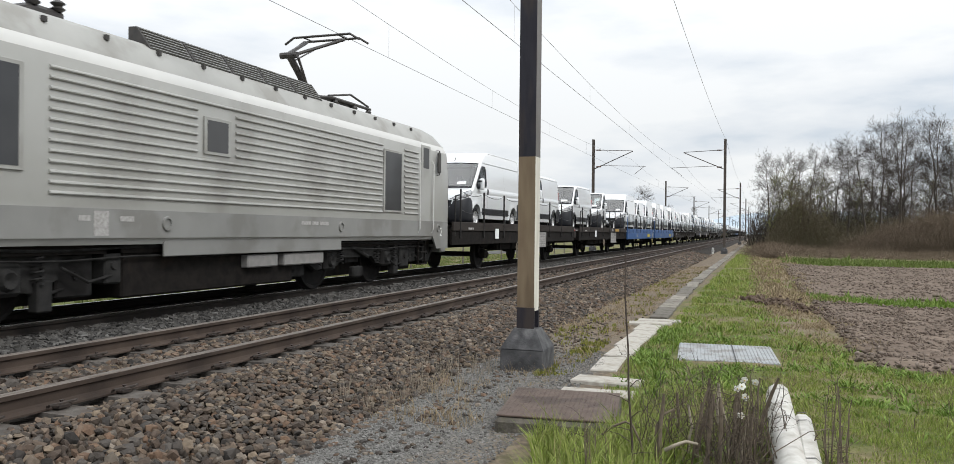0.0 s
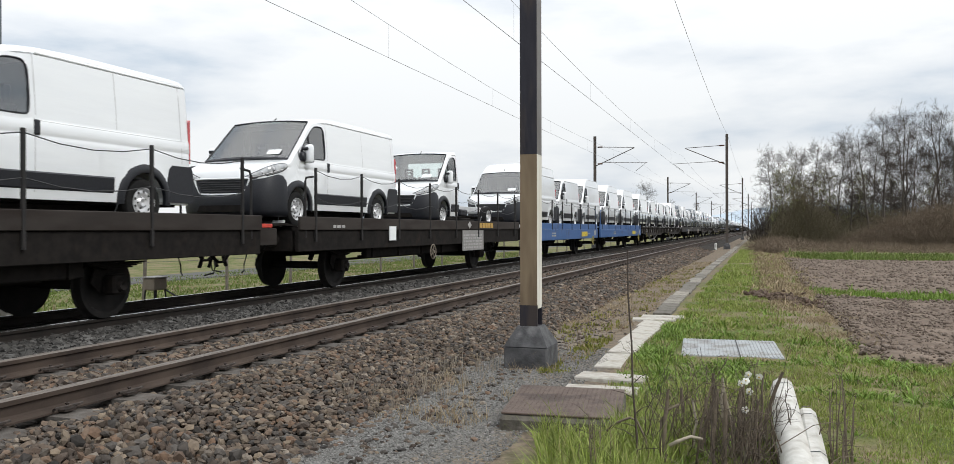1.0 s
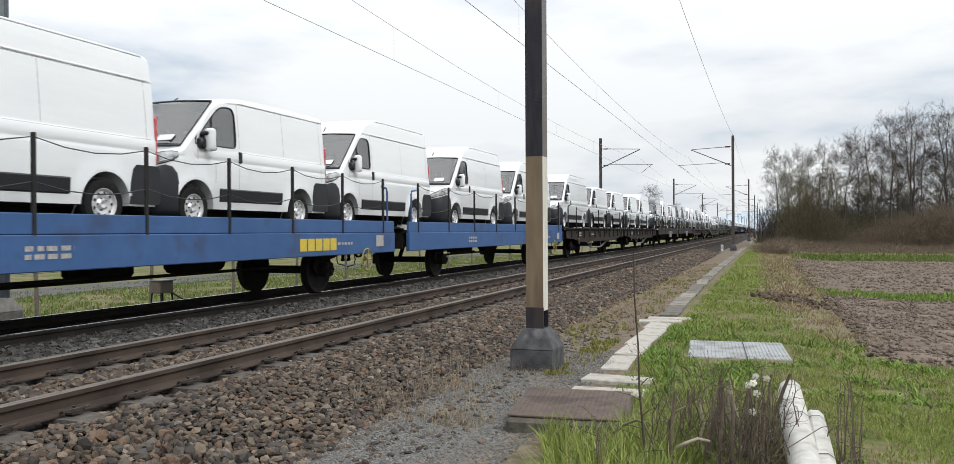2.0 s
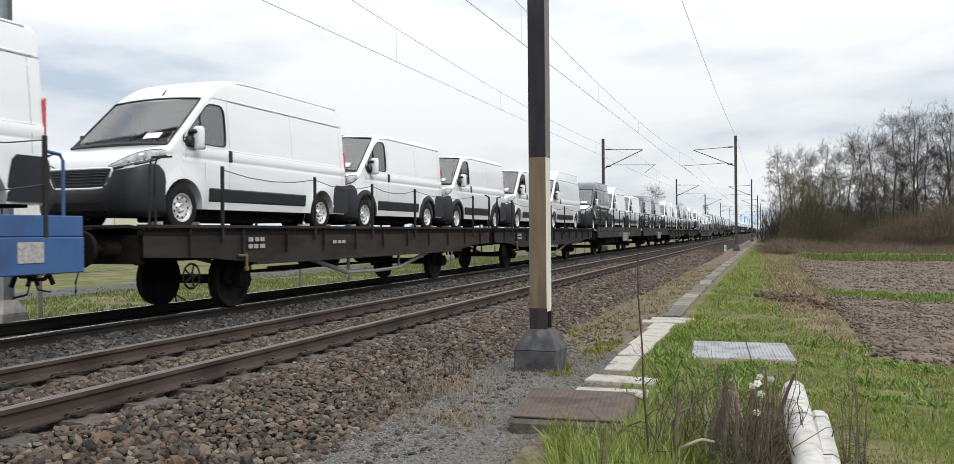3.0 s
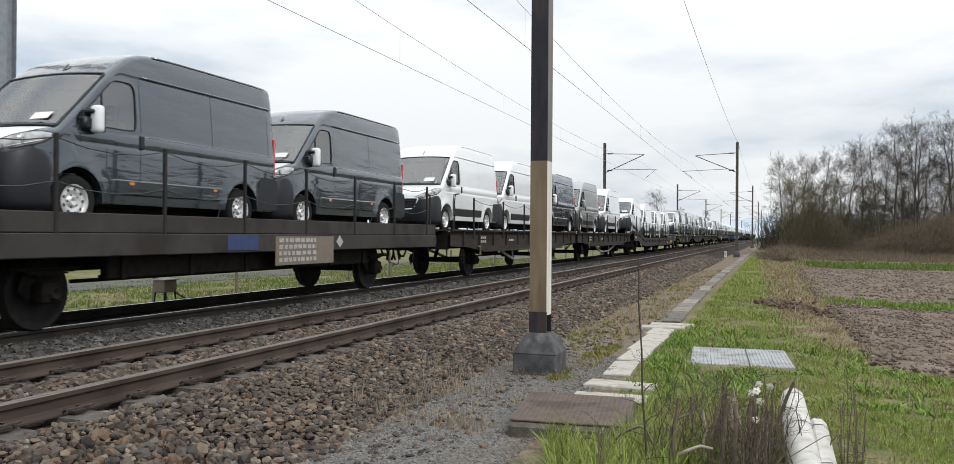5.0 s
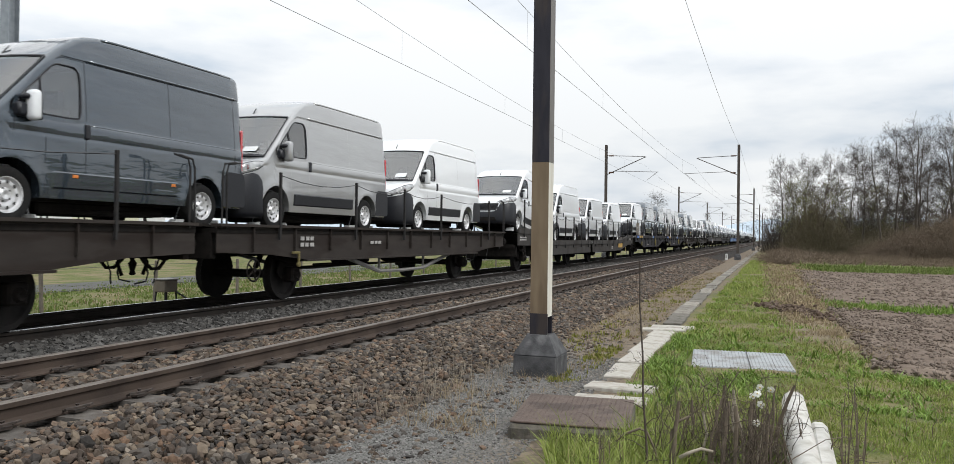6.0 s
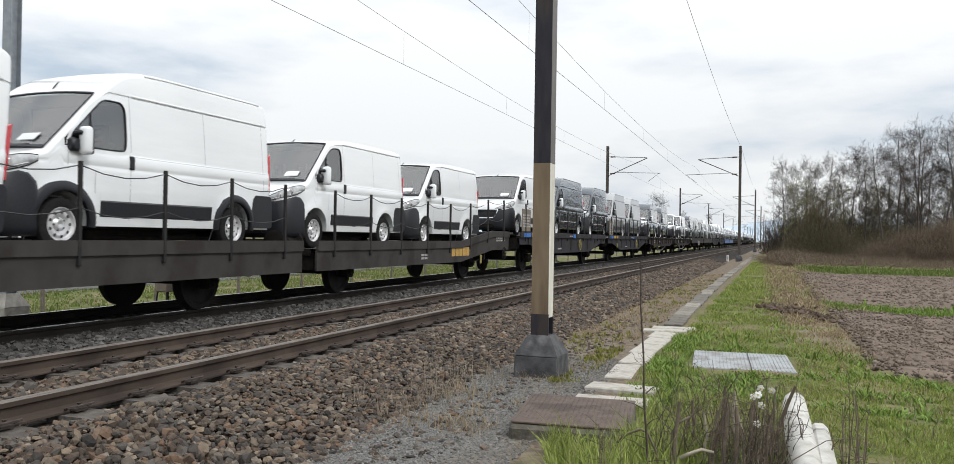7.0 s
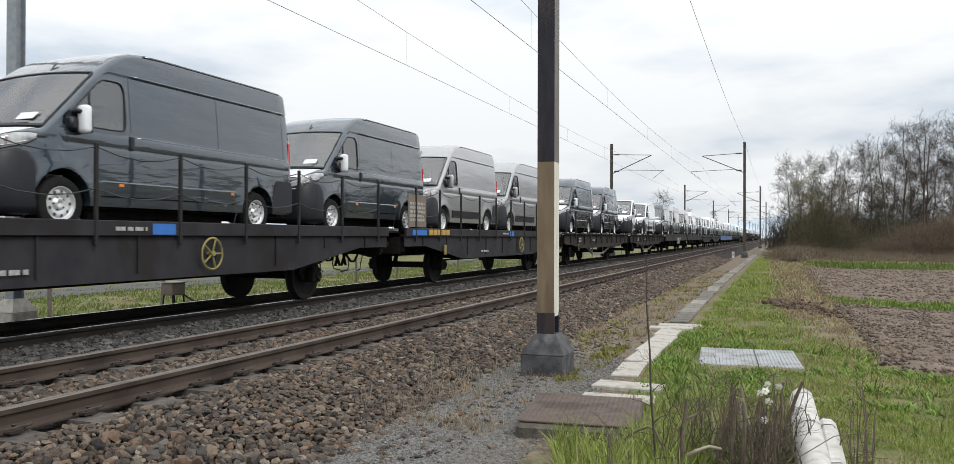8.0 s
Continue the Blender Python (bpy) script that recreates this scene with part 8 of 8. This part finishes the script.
# ---- trees ----
def grow(rng, height, spread, n1, n2, n3, trunk_r, low=0.24):
    """Trunk path, and the arrays of limbs, branches and twigs of a bare tree."""
    k = 9
    t = np.linspace(0, 1, k)
    w = np.cumsum(rng.normal(0, 0.016 * height, (k, 2)), 0) * t[:, None]
    trunk = np.stack([w[:, 0], w[:, 1], t * height], 1)
    tr = trunk_r * (1 - 0.85 * t)
    s = rng.uniform(low, 0.98, n1)
    base = np.stack([np.interp(s, t, trunk[:, i]) for i in range(3)], 1)
    a = rng.uniform(0, 2 * math.pi, n1)
    rise = rng.uniform(0.05, 1.0, n1)
    L = spread * (1.15 - 0.75 * s) * rng.uniform(0.6, 1.25, n1)
    q = np.linspace(0, 1, 6)
    d = np.stack([np.cos(a), np.sin(a), rise], 1)
    d /= np.linalg.norm(d, axis=1)[:, None]
    limbs = base[:, None] + d[:, None] * (L[:, None] * q[None])[:, :, None] + np.cumsum(rng.normal(0, 0.035 * spread / 2, (n1, 6, 3)), 1) * q[None, :, None]
    limbs[:, :, 2] += 0.12 * L[:, None] * q[None] ** 2
    lr = (trunk_r * 0.27 * (1.1 - s))[:, None] * (1 - 0.75 * q[None])

    def shoots(P, R, n, length, k, rise):
        m, c, _ = P.shape
        i, u = rng.integers(0, m, n), rng.uniform(0.25, 1, n) * (c - 1.001)
        j = u.astype(int)
        b = P[i, j] + (P[i, j + 1] - P[i, j]) * (u - j)[:, None]
        along = P[i, -1] - P[i, 0]
        along /= np.linalg.norm(along, axis=1)[:, None] + 1e-9
        v = along * 0.7 + rng.normal(0, 0.55, (n, 3)) + np.array([0, 0, rise])
        v /= np.linalg.norm(v, axis=1)[:, None]
        q = np.linspace(0, 1, k)
        ln = length * rng.uniform(0.5, 1.3, n)
        out = b[:, None] + v[:, None] * (ln[:, None] * q[None])[:, :, None] + np.cumsum(rng.normal(0, 0.05 * length, (n, k, 3)), 1) * q[None, :, None]
        return out, (R[i, j] * 0.6)[:, None] * (1 - 0.65 * q[None])

    b2, r2 = shoots(limbs, lr, n2, spread * 0.42, 5, 0.25)
    b3, r3 = shoots(b2, r2, n3, spread * 0.2, 4, 0.2)
    return (trunk[None], tr[None]), (limbs, lr), (b2, r2), (b3, np.maximum(r3, 0.006))


def bare_tree(seed, height, spread, n1, n2, n3, r, label, buds=False):
    rng = np.random.default_rng(seed)
    t = thing("bare_tree", label, "tree", "bare trees of the wood")
    tr, limbs, br, tw = grow(rng, height, spread, n1, n2, n3, r)
    v1, f1 = many_tubes(*tr, 8)
    part("trunk", fast_mesh("trunk", v1, f1, M["bark"]), None, t)
    vs, fs, off = [], [], 0
    for (P, R), sides in ((limbs, 5), (br, 4), (tw, 3)):
        v, f = many_tubes(P, R, sides)
        vs.append(v)
        fs.append(f + off)
        off += len(v)
    part("crown", fast_mesh("crown", np.concatenate(vs), np.concatenate(fs), M["branch"]), None, t)
    if buds:
        ends = tw[0][:, -1]
        v, f = blades(rng, ends[:, 0], ends[:, 1], ends[:, 2], 0.12, 0.03, 1.0)
        tagged(part("opening_leaves", fast_mesh("opening_leaves", v, f, M["bud"]), None, t), kind="stuff")
    return t


def wood():
    tall = "tall bare winter tree at the wood's edge"
    kinds = [bare_tree(61, 11.4, 2.6, 42, 330, 2000, 0.13, tall), bare_tree(62, 10.2, 2.4, 38, 310, 1900, 0.115, tall),
             bare_tree(63, 11.8, 2.2, 38, 300, 1800, 0.12, "tall slim bare winter tree at the wood's edge"), bare_tree(64, 9.0, 2.1, 34, 260, 1500, 0.09, "young bare tree with thin upright branches"),
             bare_tree(65, 6.6, 2.1, 36, 280, 1500, 0.06, "young bare tree with opening buds", True), bare_tree(66, 9.6, 2.6, 40, 320, 1900, 0.11, "bare winter tree with a broad crown")]
    rnd = random.Random(71)
    spots = [(0.9, 84, 3), (2.2, 80, 4), (3.0, 83, 3), (4.2, 79, 3), (5.4, 83, 4), (6.5, 81, 3), (8.0, 84, 5), (9.2, 80, 1), (10.6, 83, 0), (11.7, 80, 2), (12.9, 84, 0), (14.0, 80, 2), (15.2, 83, 0), (16.6, 81, 1), (18.0, 84, 2), (19.8, 80, 0), (22, 83, 1), (24.5, 81, 0), (27, 84, 2)]
    for row, y in ((0, 90), (1, 99)):
        spots += [(2.5 + 2.3 * k + rnd.uniform(-0.7, 0.7), y + rnd.uniform(-2, 2), rnd.choice((0, 1, 2, 5, 4)) if k > 3 else rnd.choice((3, 4))) for k in range(13)]
    used = set()
    for x, y, k in spots:
        m = pose(x, y, ground_z(x, y) - 0.05, rnd.uniform(-3, 3), rnd.uniform(-3, 3), rnd.uniform(0, 360))
        if k not in used:
            used.add(k)
            kinds[k].matrix_basis = m
        else:
            copy_thing(kinds[k], m)
    # single trees far off on the other side of the line
    for x, y, k in ((-19.5, 152, 5), (-26, 260, 1), (-24, 330, 0), (-60, 300, 2), (-75, 340, 5)):
        copy_thing(kinds[k], pose(x, y, -0.8, 0, 0, rnd.uniform(0, 360)))


def thicket(name, label, cells, n, h, seed, mat, r=0.008, arch=0.45, curl=0.09, lean=0.7):
    """A tangle of thin arching stems over patches (x, y, radius, height)."""
    rng = np.random.default_rng(seed)
    i = rng.integers(0, len(cells), n)
    c = np.array(cells)[i]
    a, q = rng.uniform(0, 2 * math.pi, n), np.sqrt(rng.uniform(0, 1, n))
    x, y = c[:, 0] + c[:, 2] * q * np.cos(a), c[:, 1] + c[:, 2] * q * np.sin(a)
    P, R = stems(rng, n, x, y, h, curl, lean, r, 8, arch)
    z0 = P[:, :1, 2].copy()
    P[:, :, 2] = z0 + (P[:, :, 2] - z0) * (c[:, 3] * (1.1 - 0.55 * q ** 2))[:, None]
    Q, S = forked(rng, P, R, n * 2, 0.7)
    v1, f1 = many_tubes(P, R, 3)
    v2, f2 = many_tubes(Q, np.maximum(S, 0.004), 3)
    tagged(new(name, fast_mesh(name, np.concatenate([v1, v2]), np.concatenate([f1, f2 + len(v1)]), M[mat])), label, "thicket", kind="stuff")


def undergrowth():
    foot = "brown leafless thicket of arching stems at the wood's foot"
    thicket("thicket", "grey-brown thicket deep in the wood", [(1 + 2.0 * k, 104 + (k % 3), 2.4, 1.0) for k in range(18)], 9000, 5.4, 85, "branch", 0.02, 0.15, 0.14, 0.4)
    thicket("thicket", "greenish brown saplings and shoots under the trees", [(4.5 + 1.9 * k, 87 + 2.5 * (k % 3), 1.9, 0.8 + 0.3 * ((k * 7) % 4) / 3) for k in range(14)], 6500, 4.6, 86, "vine", 0.011, 0.12, 0.09, 0.35)
    thicket("thicket", foot, [(9.6, 77, 1.3, 0.9), (11.4, 76.3, 1.8, 1.5), (13.6, 76.8, 2.1, 2.1), (16.2, 76.2, 2.4, 2.2), (19.2, 77, 2.6, 2.0), (22, 76.4, 2.6, 2.2), (25.5, 77, 3.0, 2.1), (29, 77, 3.0, 2.2)], 17000, 4.4, 81, "thicket", 0.0075, 0.85, 0.2, 0.7)
    thicket("thicket", foot, [(7.2, 79, 1.4, 0.8), (8.6, 80, 1.6, 1.1), (10.4, 81, 2.0, 1.5), (13, 81, 2.2, 1.6), (16, 82, 2.4, 1.7), (19, 82, 2.4, 1.7), (23, 82, 2.6, 1.7)], 5000, 3.0, 82, "vine", 0.010, 0.4, 0.13, 0.6)
    thicket("vine_column", "dense brown vines hanging over tree trunks", [(2.4, 78.5, 0.7, 1.6), (3.3, 79, 0.8, 2.5), (4.2, 79.2, 0.8, 2.2), (5.1, 79, 0.9, 1.7), (6.0, 79, 0.9, 1.2), (1.7, 79, 0.7, 0.9)], 6500, 2.7, 83, "vine", 0.009, 0.22, 0.11, 0.25)
    thicket("low_brush", "reddish low brush beside the path", [(0.4, 62, 0.9, 0.35), (0.9, 68, 1.2, 0.45), (1.2, 74, 1.3, 0.6), (0.6, 56, 0.7, 0.28), (2.6, 72, 1.2, 0.5), (4.5, 74, 1.5, 0.3), (6.8, 74, 1.5, 0.3), (9.5, 73, 2.0, 0.28), (14, 72.5, 2.5, 0.3)] + [(4 + 3.2 * k, 64 + 3 * (k % 2), 3.4, 0.16) for k in range(9)], 9500, 2.4, 84, "thicket", 0.008)


def earth_heap():
    """Turned reddish earth on the bank between the verge and the plots."""
    rng = np.random.default_rng(14)
    n = 240
    u = rng.beta(1.6, 1.6, n)
    x, y = -0.2 + 1.5 * u + rng.normal(0, 0.16, n), 20.4 - 2.6 * u + rng.normal(0, 0.45, n)
    v, f = lumps(rng, np.stack([x, y, zs(x, y) + rng.uniform(0, 0.09, n)], 1), rng.uniform(0.025, 0.075, n), 0.8, True)
    tagged(new("earth_clods", fast_mesh("earth_clods", v, f, M["earth"])), "dark reddish earth clods heaped on the bank", "soil", kind="stuff")


earth_heap()
scatter_ballast()
scatter_gravel()
scatter_clods()
all_grass()
bramble()
sapling()
stalk_clump(0.50, 5.95, 14, 0.58, 55, "clump of dry brown dead stalks in the grass")
stalk_clump(-1.0, 5.0, 8, 0.4, 56, "clump of dry brown dead stalks in the grass")
lone_stems()
wood()
undergrowth()


# ---- lineside things ----
def trough_lids():
    """Lids of the cable trough along the path, each its own slab."""
    t = tagged(thing("cable_trough", "concrete cable trough with weathered lids beside the line", "cable trough"), kind="structure")
    rnd = random.Random(91)
    shapes = []
    for k in range(5):
        w, l = 0.155 + 0.006 * k, 0.485 - 0.01 * k
        s = Shape()
        s.box(-w, w, -l, l, -0.07, 0.0, 0.012)
        shapes.append((s.mesh("lid", M["concrete_pale"]), s.mesh("lid", M["concrete_grey"])))
    rest = Shape()
    y = 9.15
    n = 0
    while y < 330:
        x = -1.64 - 0.012 * min(y - 9, 20)
        z = ground_z(x, y) + (0.025 if y < 13.8 else 0.05) + rnd.uniform(-0.006, 0.006)
        if y < 60:
            if not 13.9 < y < 14.9:
                part("lid", shapes[n % 5][1 if y > 14.5 else 0], None, t, at=pose(x + rnd.uniform(-0.025, 0.025), y + 0.45, z, rnd.uniform(-1, 1), rnd.uniform(-2, 2), rnd.uniform(-2.5, 2.5)))
        else:
            rest.box(x - 0.2, x + 0.2, y, y + 0.94, z - 0.06, z)
        y += 0.985
        n += 1
    tagged(part("far_lids", rest, M["concrete_grey"], t), kind="stuff")
    wide = Shape()
    wide.box(-0.36, 0.36, -0.17, 0.17, -0.07, 0.0, 0.012)
    me = wide.mesh("lid", M["concrete_pale"])
    for x, y, r in ((-1.44, 7.72, 3), (-1.46, 8.42, -4), (-1.62, 14.45, 2), (-1.72, 14.05, 6)):
        part("lid", me, None, t, "pale crosswise lid", at=pose(x, y, ground_z(x, y) + 0.045, 0, 0, r))


def iron_cover():
    t = thing("inspection_chamber", "rusty chequer-plate cover on a mossy concrete chamber", "manhole")
    s = Shape()
    s.box(-0.47, 0.47, -0.55, 0.55, -0.55, -0.275, 0.03)
    part("chamber", s, M["concrete_moss"], t, "mossy concrete chamber rim")
    s = Shape()
    s.box(-0.46, 0.46, -0.52, 0.52, -0.268, -0.252, 0.004)
    p = part("cover_plate", s, M["rust_plate"], t, "rusty iron chequer plate")
    s = Shape()
    for i in range(22):
        for j in range(24):
            x, y = -0.43 + 0.041 * i, -0.49 + 0.0425 * j
            d = 0.011 if (i + j) % 2 else -0.011
            s.add([(x - 0.011, y - d - 0.003, -0.2515), (x + 0.011, y + d - 0.003, -0.2515), (x + 0.011, y + d + 0.003, -0.2515), (x - 0.011, y - d + 0.003, -0.2515), (x, y, -0.2495)], [(0, 1, 4), (1, 2, 4), (2, 3, 4), (3, 0, 4)])
    part("tread", s, M["rust_plate"], p)
    t.matrix_basis = pose(-1.52, 6.6, 0, 1.0, 0.5, 7)


def ribbed_cover():
    t = thing("ribbed_cover", "galvanised ribbed steel cover lying in the grass", "cover")
    s = Shape()
    s.box(-0.60, 0.60, -0.70, 0.70, -0.40, -0.335, 0.006)
    p = part("plate", s, M["grate"], t)
    for k in range(27):
        x = -0.572 + 0.044 * k
        s = Shape()
        s.prism([(x - 0.012, -0.336), (x - 0.007, -0.328), (x + 0.007, -0.328), (x + 0.012, -0.336)], -0.69, 0.69, 'y')
        part("rib", s, M["grate"], p)
    s = Shape()
    s.box(0.085, 0.099, -0.70, 0.70, -0.329, -0.3255)
    part("joint_strip", s, M["strap"], p)
    t.matrix_basis = pose(-0.37, 10.95, -0.03, 0.6, 0, 4)


def white_posts():
    for x0, y0, x1, y1, w, label in ((0.225, 4.6, 0.175, 7.5, 0.093, "whitewashed concrete post lying in the grass with black bands"), (0.315, 4.6, 0.325, 6.6, 0.078, "shorter whitewashed concrete post lying beside a longer one")):
        t = thing("concrete_post", label, "post", "posts lying in the grass")
        L = math.hypot(x1 - x0, y1 - y0)
        prof = [(-w, -0.05), (-w, 0.07), (-w * 0.8, 0.125), (-w * 0.35, 0.155), (w * 0.35, 0.155), (w * 0.8, 0.125), (w, 0.07), (w, -0.05)]
        rows = []
        for q in (0, 0.2, 0.4, 0.6, 0.8, L - 0.14, L - 0.06, L - 0.015, L):
            k = lerp([(0, 1.0), (L - 0.14, 1.0), (L - 0.06, 0.9), (L - 0.015, 0.72), (L, 0.5)], q)
            rows.append([(x * k, q, -0.05 + (z + 0.05) * k) for x, z in prof])
        s = Shape().grid(rows)
        s.f.append(tuple(range(8)))
        s.f.append(tuple(range((len(rows) - 1) * 8, len(rows) * 8)))
        part("post_body", s, M["white_post"], t, smooth=True)
        for q in (L - 0.10, L - 0.33, L - 1.3):
            b = Shape().grid([[(x * 1.012, q + dy + 0.03 * math.sin(x * 14), -0.05 + (z + 0.05) * 1.015) for x, z in prof] for dy in (-0.008, 0.008)])
            part("band", b, M["strap"], t, "dark band")
        t.matrix_basis = pose(x0, y0, ground_z(x0, y0) + (0.06 if w > 0.08 else 0.03), 1.2, 0, math.degrees(math.atan2(-(x1 - x0), y1 - y0)))


def marker_post():
    t = thing("marker_post", "small white lineside marker post", "post")
    s = Shape()
    s.box(-0.09, 0.09, -0.05, 0.05, -0.5, 0.78, 0.02)
    part("post_body", s, M["marker"], t)
    s = Shape()
    s.box(-0.06, 0.06, -0.058, -0.05, 0.45, 0.7)
    part("face_plate", s, M["stencil"], t)
    t.location = (-3.35, 66.5, -0.75)


def cable_boxes():
    for y in (14.2, 47, 88):
        t = thing("trackside_box", "small grey-yellow trackside cable box on legs", "cable box", "boxes beside the far track", (-12.35, y, -0.12))
        s = Shape()
        s.box(-0.15, 0.15, -0.2, 0.2, 0.0, 0.26, 0.02)
        part("case", s, M["sign_brown"], t)
        s = Shape()
        s.box(-0.17, 0.17, -0.22, 0.22, 0.26, 0.29, 0.01)
        part("lid", s, M["sign_grey"], t)
        for x in (-0.12, 0.12):
            for dy in (-0.16, 0.16):
                part("leg", Shape().tube([(x, dy, 0.02), (x * 1.3, dy * 1.3, -0.55)], 0.018, 6), M["post"], t)
        part("cable", Shape().tube([(0.1, 0.15, 0.02), (0.3, 0.3, -0.15), (0.9, 0.5, -0.3)], 0.02, 6), M["strap"], t)


def pasture_fence():
    t = thing("pasture_fence", "wire fence on thin weathered posts beyond the far track", "fence")
    post = Shape()
    post.box(-0.035, 0.035, -0.035, 0.035, -0.3, 1.05, 0.008)
    me = post.mesh("post", M["wood_post"])
    ys = [3.0 + 3.4 * k for k in range(26)]
    for k, y in enumerate(ys):
        part("post", me, None, t, at=pose(-14.8, y, ground_z(-14.8, y), 2 * math.sin(k), 2 * math.cos(k * 3), 0))
    for h in (0.45, 0.95):
        part("strand", Shape().tube([(-14.8, y, ground_z(-14.8, y) + h) for y in ys], 0.005, 4), M["rope"], t)


def farm_road():
    xs = [-23.5, -22.8, -20.2, -19.5]
    rows = [[(x, y, lerp([(-60, -0.9), (-14, -0.62)], x) + (0.035 if 0 < i < 3 else -0.02)) for i, x in enumerate(xs)] for y in spaced([(-60, 0, 20), (0, 80, 8), (80, 900, 82)])]
    single("road", Shape().grid(rows), M["asphalt"], "narrow pale asphalt farm road beyond the fence", "road", kind="structure")


def shed():
    t = thing("farm_shed", "long pale corrugated metal shed beyond the road", "shed", at=(-62, 28, -0.9))
    L, W, H = 43.0, 16.0, 6.6
    s = Shape()
    n = 86
    rows = [[(0.06 * (k % 2), L * k / n, 0.0), (0.06 * (k % 2), L * k / n, H)] for k in range(n + 1)]
    s.grid(rows)
    s.box(-W, -0.05, 0, L, 0, H - 0.02)
    part("wall", s, M["shed"], t)
    s = Shape().prism([(0.5, H - 0.05), (0.5, H + 0.12), (-W / 2, H + 1.5), (-W - 0.5, H + 0.12), (-W - 0.5, H - 0.05)], -0.4, L + 0.4, 'y')
    part("roof", s, M["sign_grey"], t)
    for y in (36.0, 30.5):
        s = Shape()
        s.box(0.06, 0.12, y, y + 3.0, 0, 5.2, 0.01)
        part("door", s, M["shed_door"], t, "cream sliding door")


def distance():
    rnd = random.Random(95)
    ridge = []
    for k in range(81):
        x = -2600 + 80 * k
        ridge.append((x, 2350, 42 + 20 * noise.noise((x * 0.0016, 0.3, 0)) + 9 * noise.noise((x * 0.006, 0.7, 0)) + (16 if -60 < x < 500 else 0)))
    rows = [[(x, y + 900, z * 1.15) for x, y, z in ridge], ridge, [(x, y - 260, z * 0.45) for x, y, z in ridge], [(x, y - 600, -4) for x, y, z in ridge]]
    # the haze over the hills is only in their colour
    single("backdrop_hills", Shape().grid(rows), M["hill"], "low hills on the horizon, coloured with blue haze", "hills", kind="structure", smooth="all")
    # far tree lines, as rows of uneven crowns
    rng = np.random.default_rng(96)
    for x0, x1, y0, y1, n, h in ((-700, -60, 620, 900, 900, 8), (4, 420, 150, 420, 900, 7), (2, 60, 480, 900, 260, 9)):
        x, y = rng.uniform(x0, x1, n), rng.uniform(y0, y1, n)
        P = np.stack([np.stack([x + rng.normal(0, 0.6, n) * q, y, -0.8 + h * q * rng.uniform(0.6, 1.2, n)], 1) for q in (0, 0.5, 1)], 1)
        Q, S = forked(rng, np.repeat(P, 1, 0), np.full((n, 3), 0.25), n * 5, h * 0.45)
        v1, f1 = many_tubes(P, np.tile([0.25, 0.16, 0.06], (n, 1)), 3)
        v2, f2 = many_tubes(Q, np.maximum(S, 0.05), 3)
        tagged(new("far_trees", fast_mesh("far_trees", np.concatenate([v1, v2]), np.concatenate([f1, f2 + len(v1)]), M["far_wood"])), "far bare tree line, coloured with bluish haze", "trees", kind="stuff")


trough_lids()
iron_cover()
ribbed_cover()
white_posts()
marker_post()
cable_boxes()
pasture_fence()
farm_road()
shed()
distance()


def motions():
    """The whole train rolls towards the camera at one speed."""
    for ob, y, z, tilt in TRAIN:
        walk(ob, [(0.0, pose(FAR_X, y, FAR_Z + z, tilt)), (4.0, pose(FAR_X, y - 4.0 * SPEED, FAR_Z + z, tilt)), (8.0, pose(FAR_X, y - 8.0 * SPEED, FAR_Z + z, tilt))])


motions()
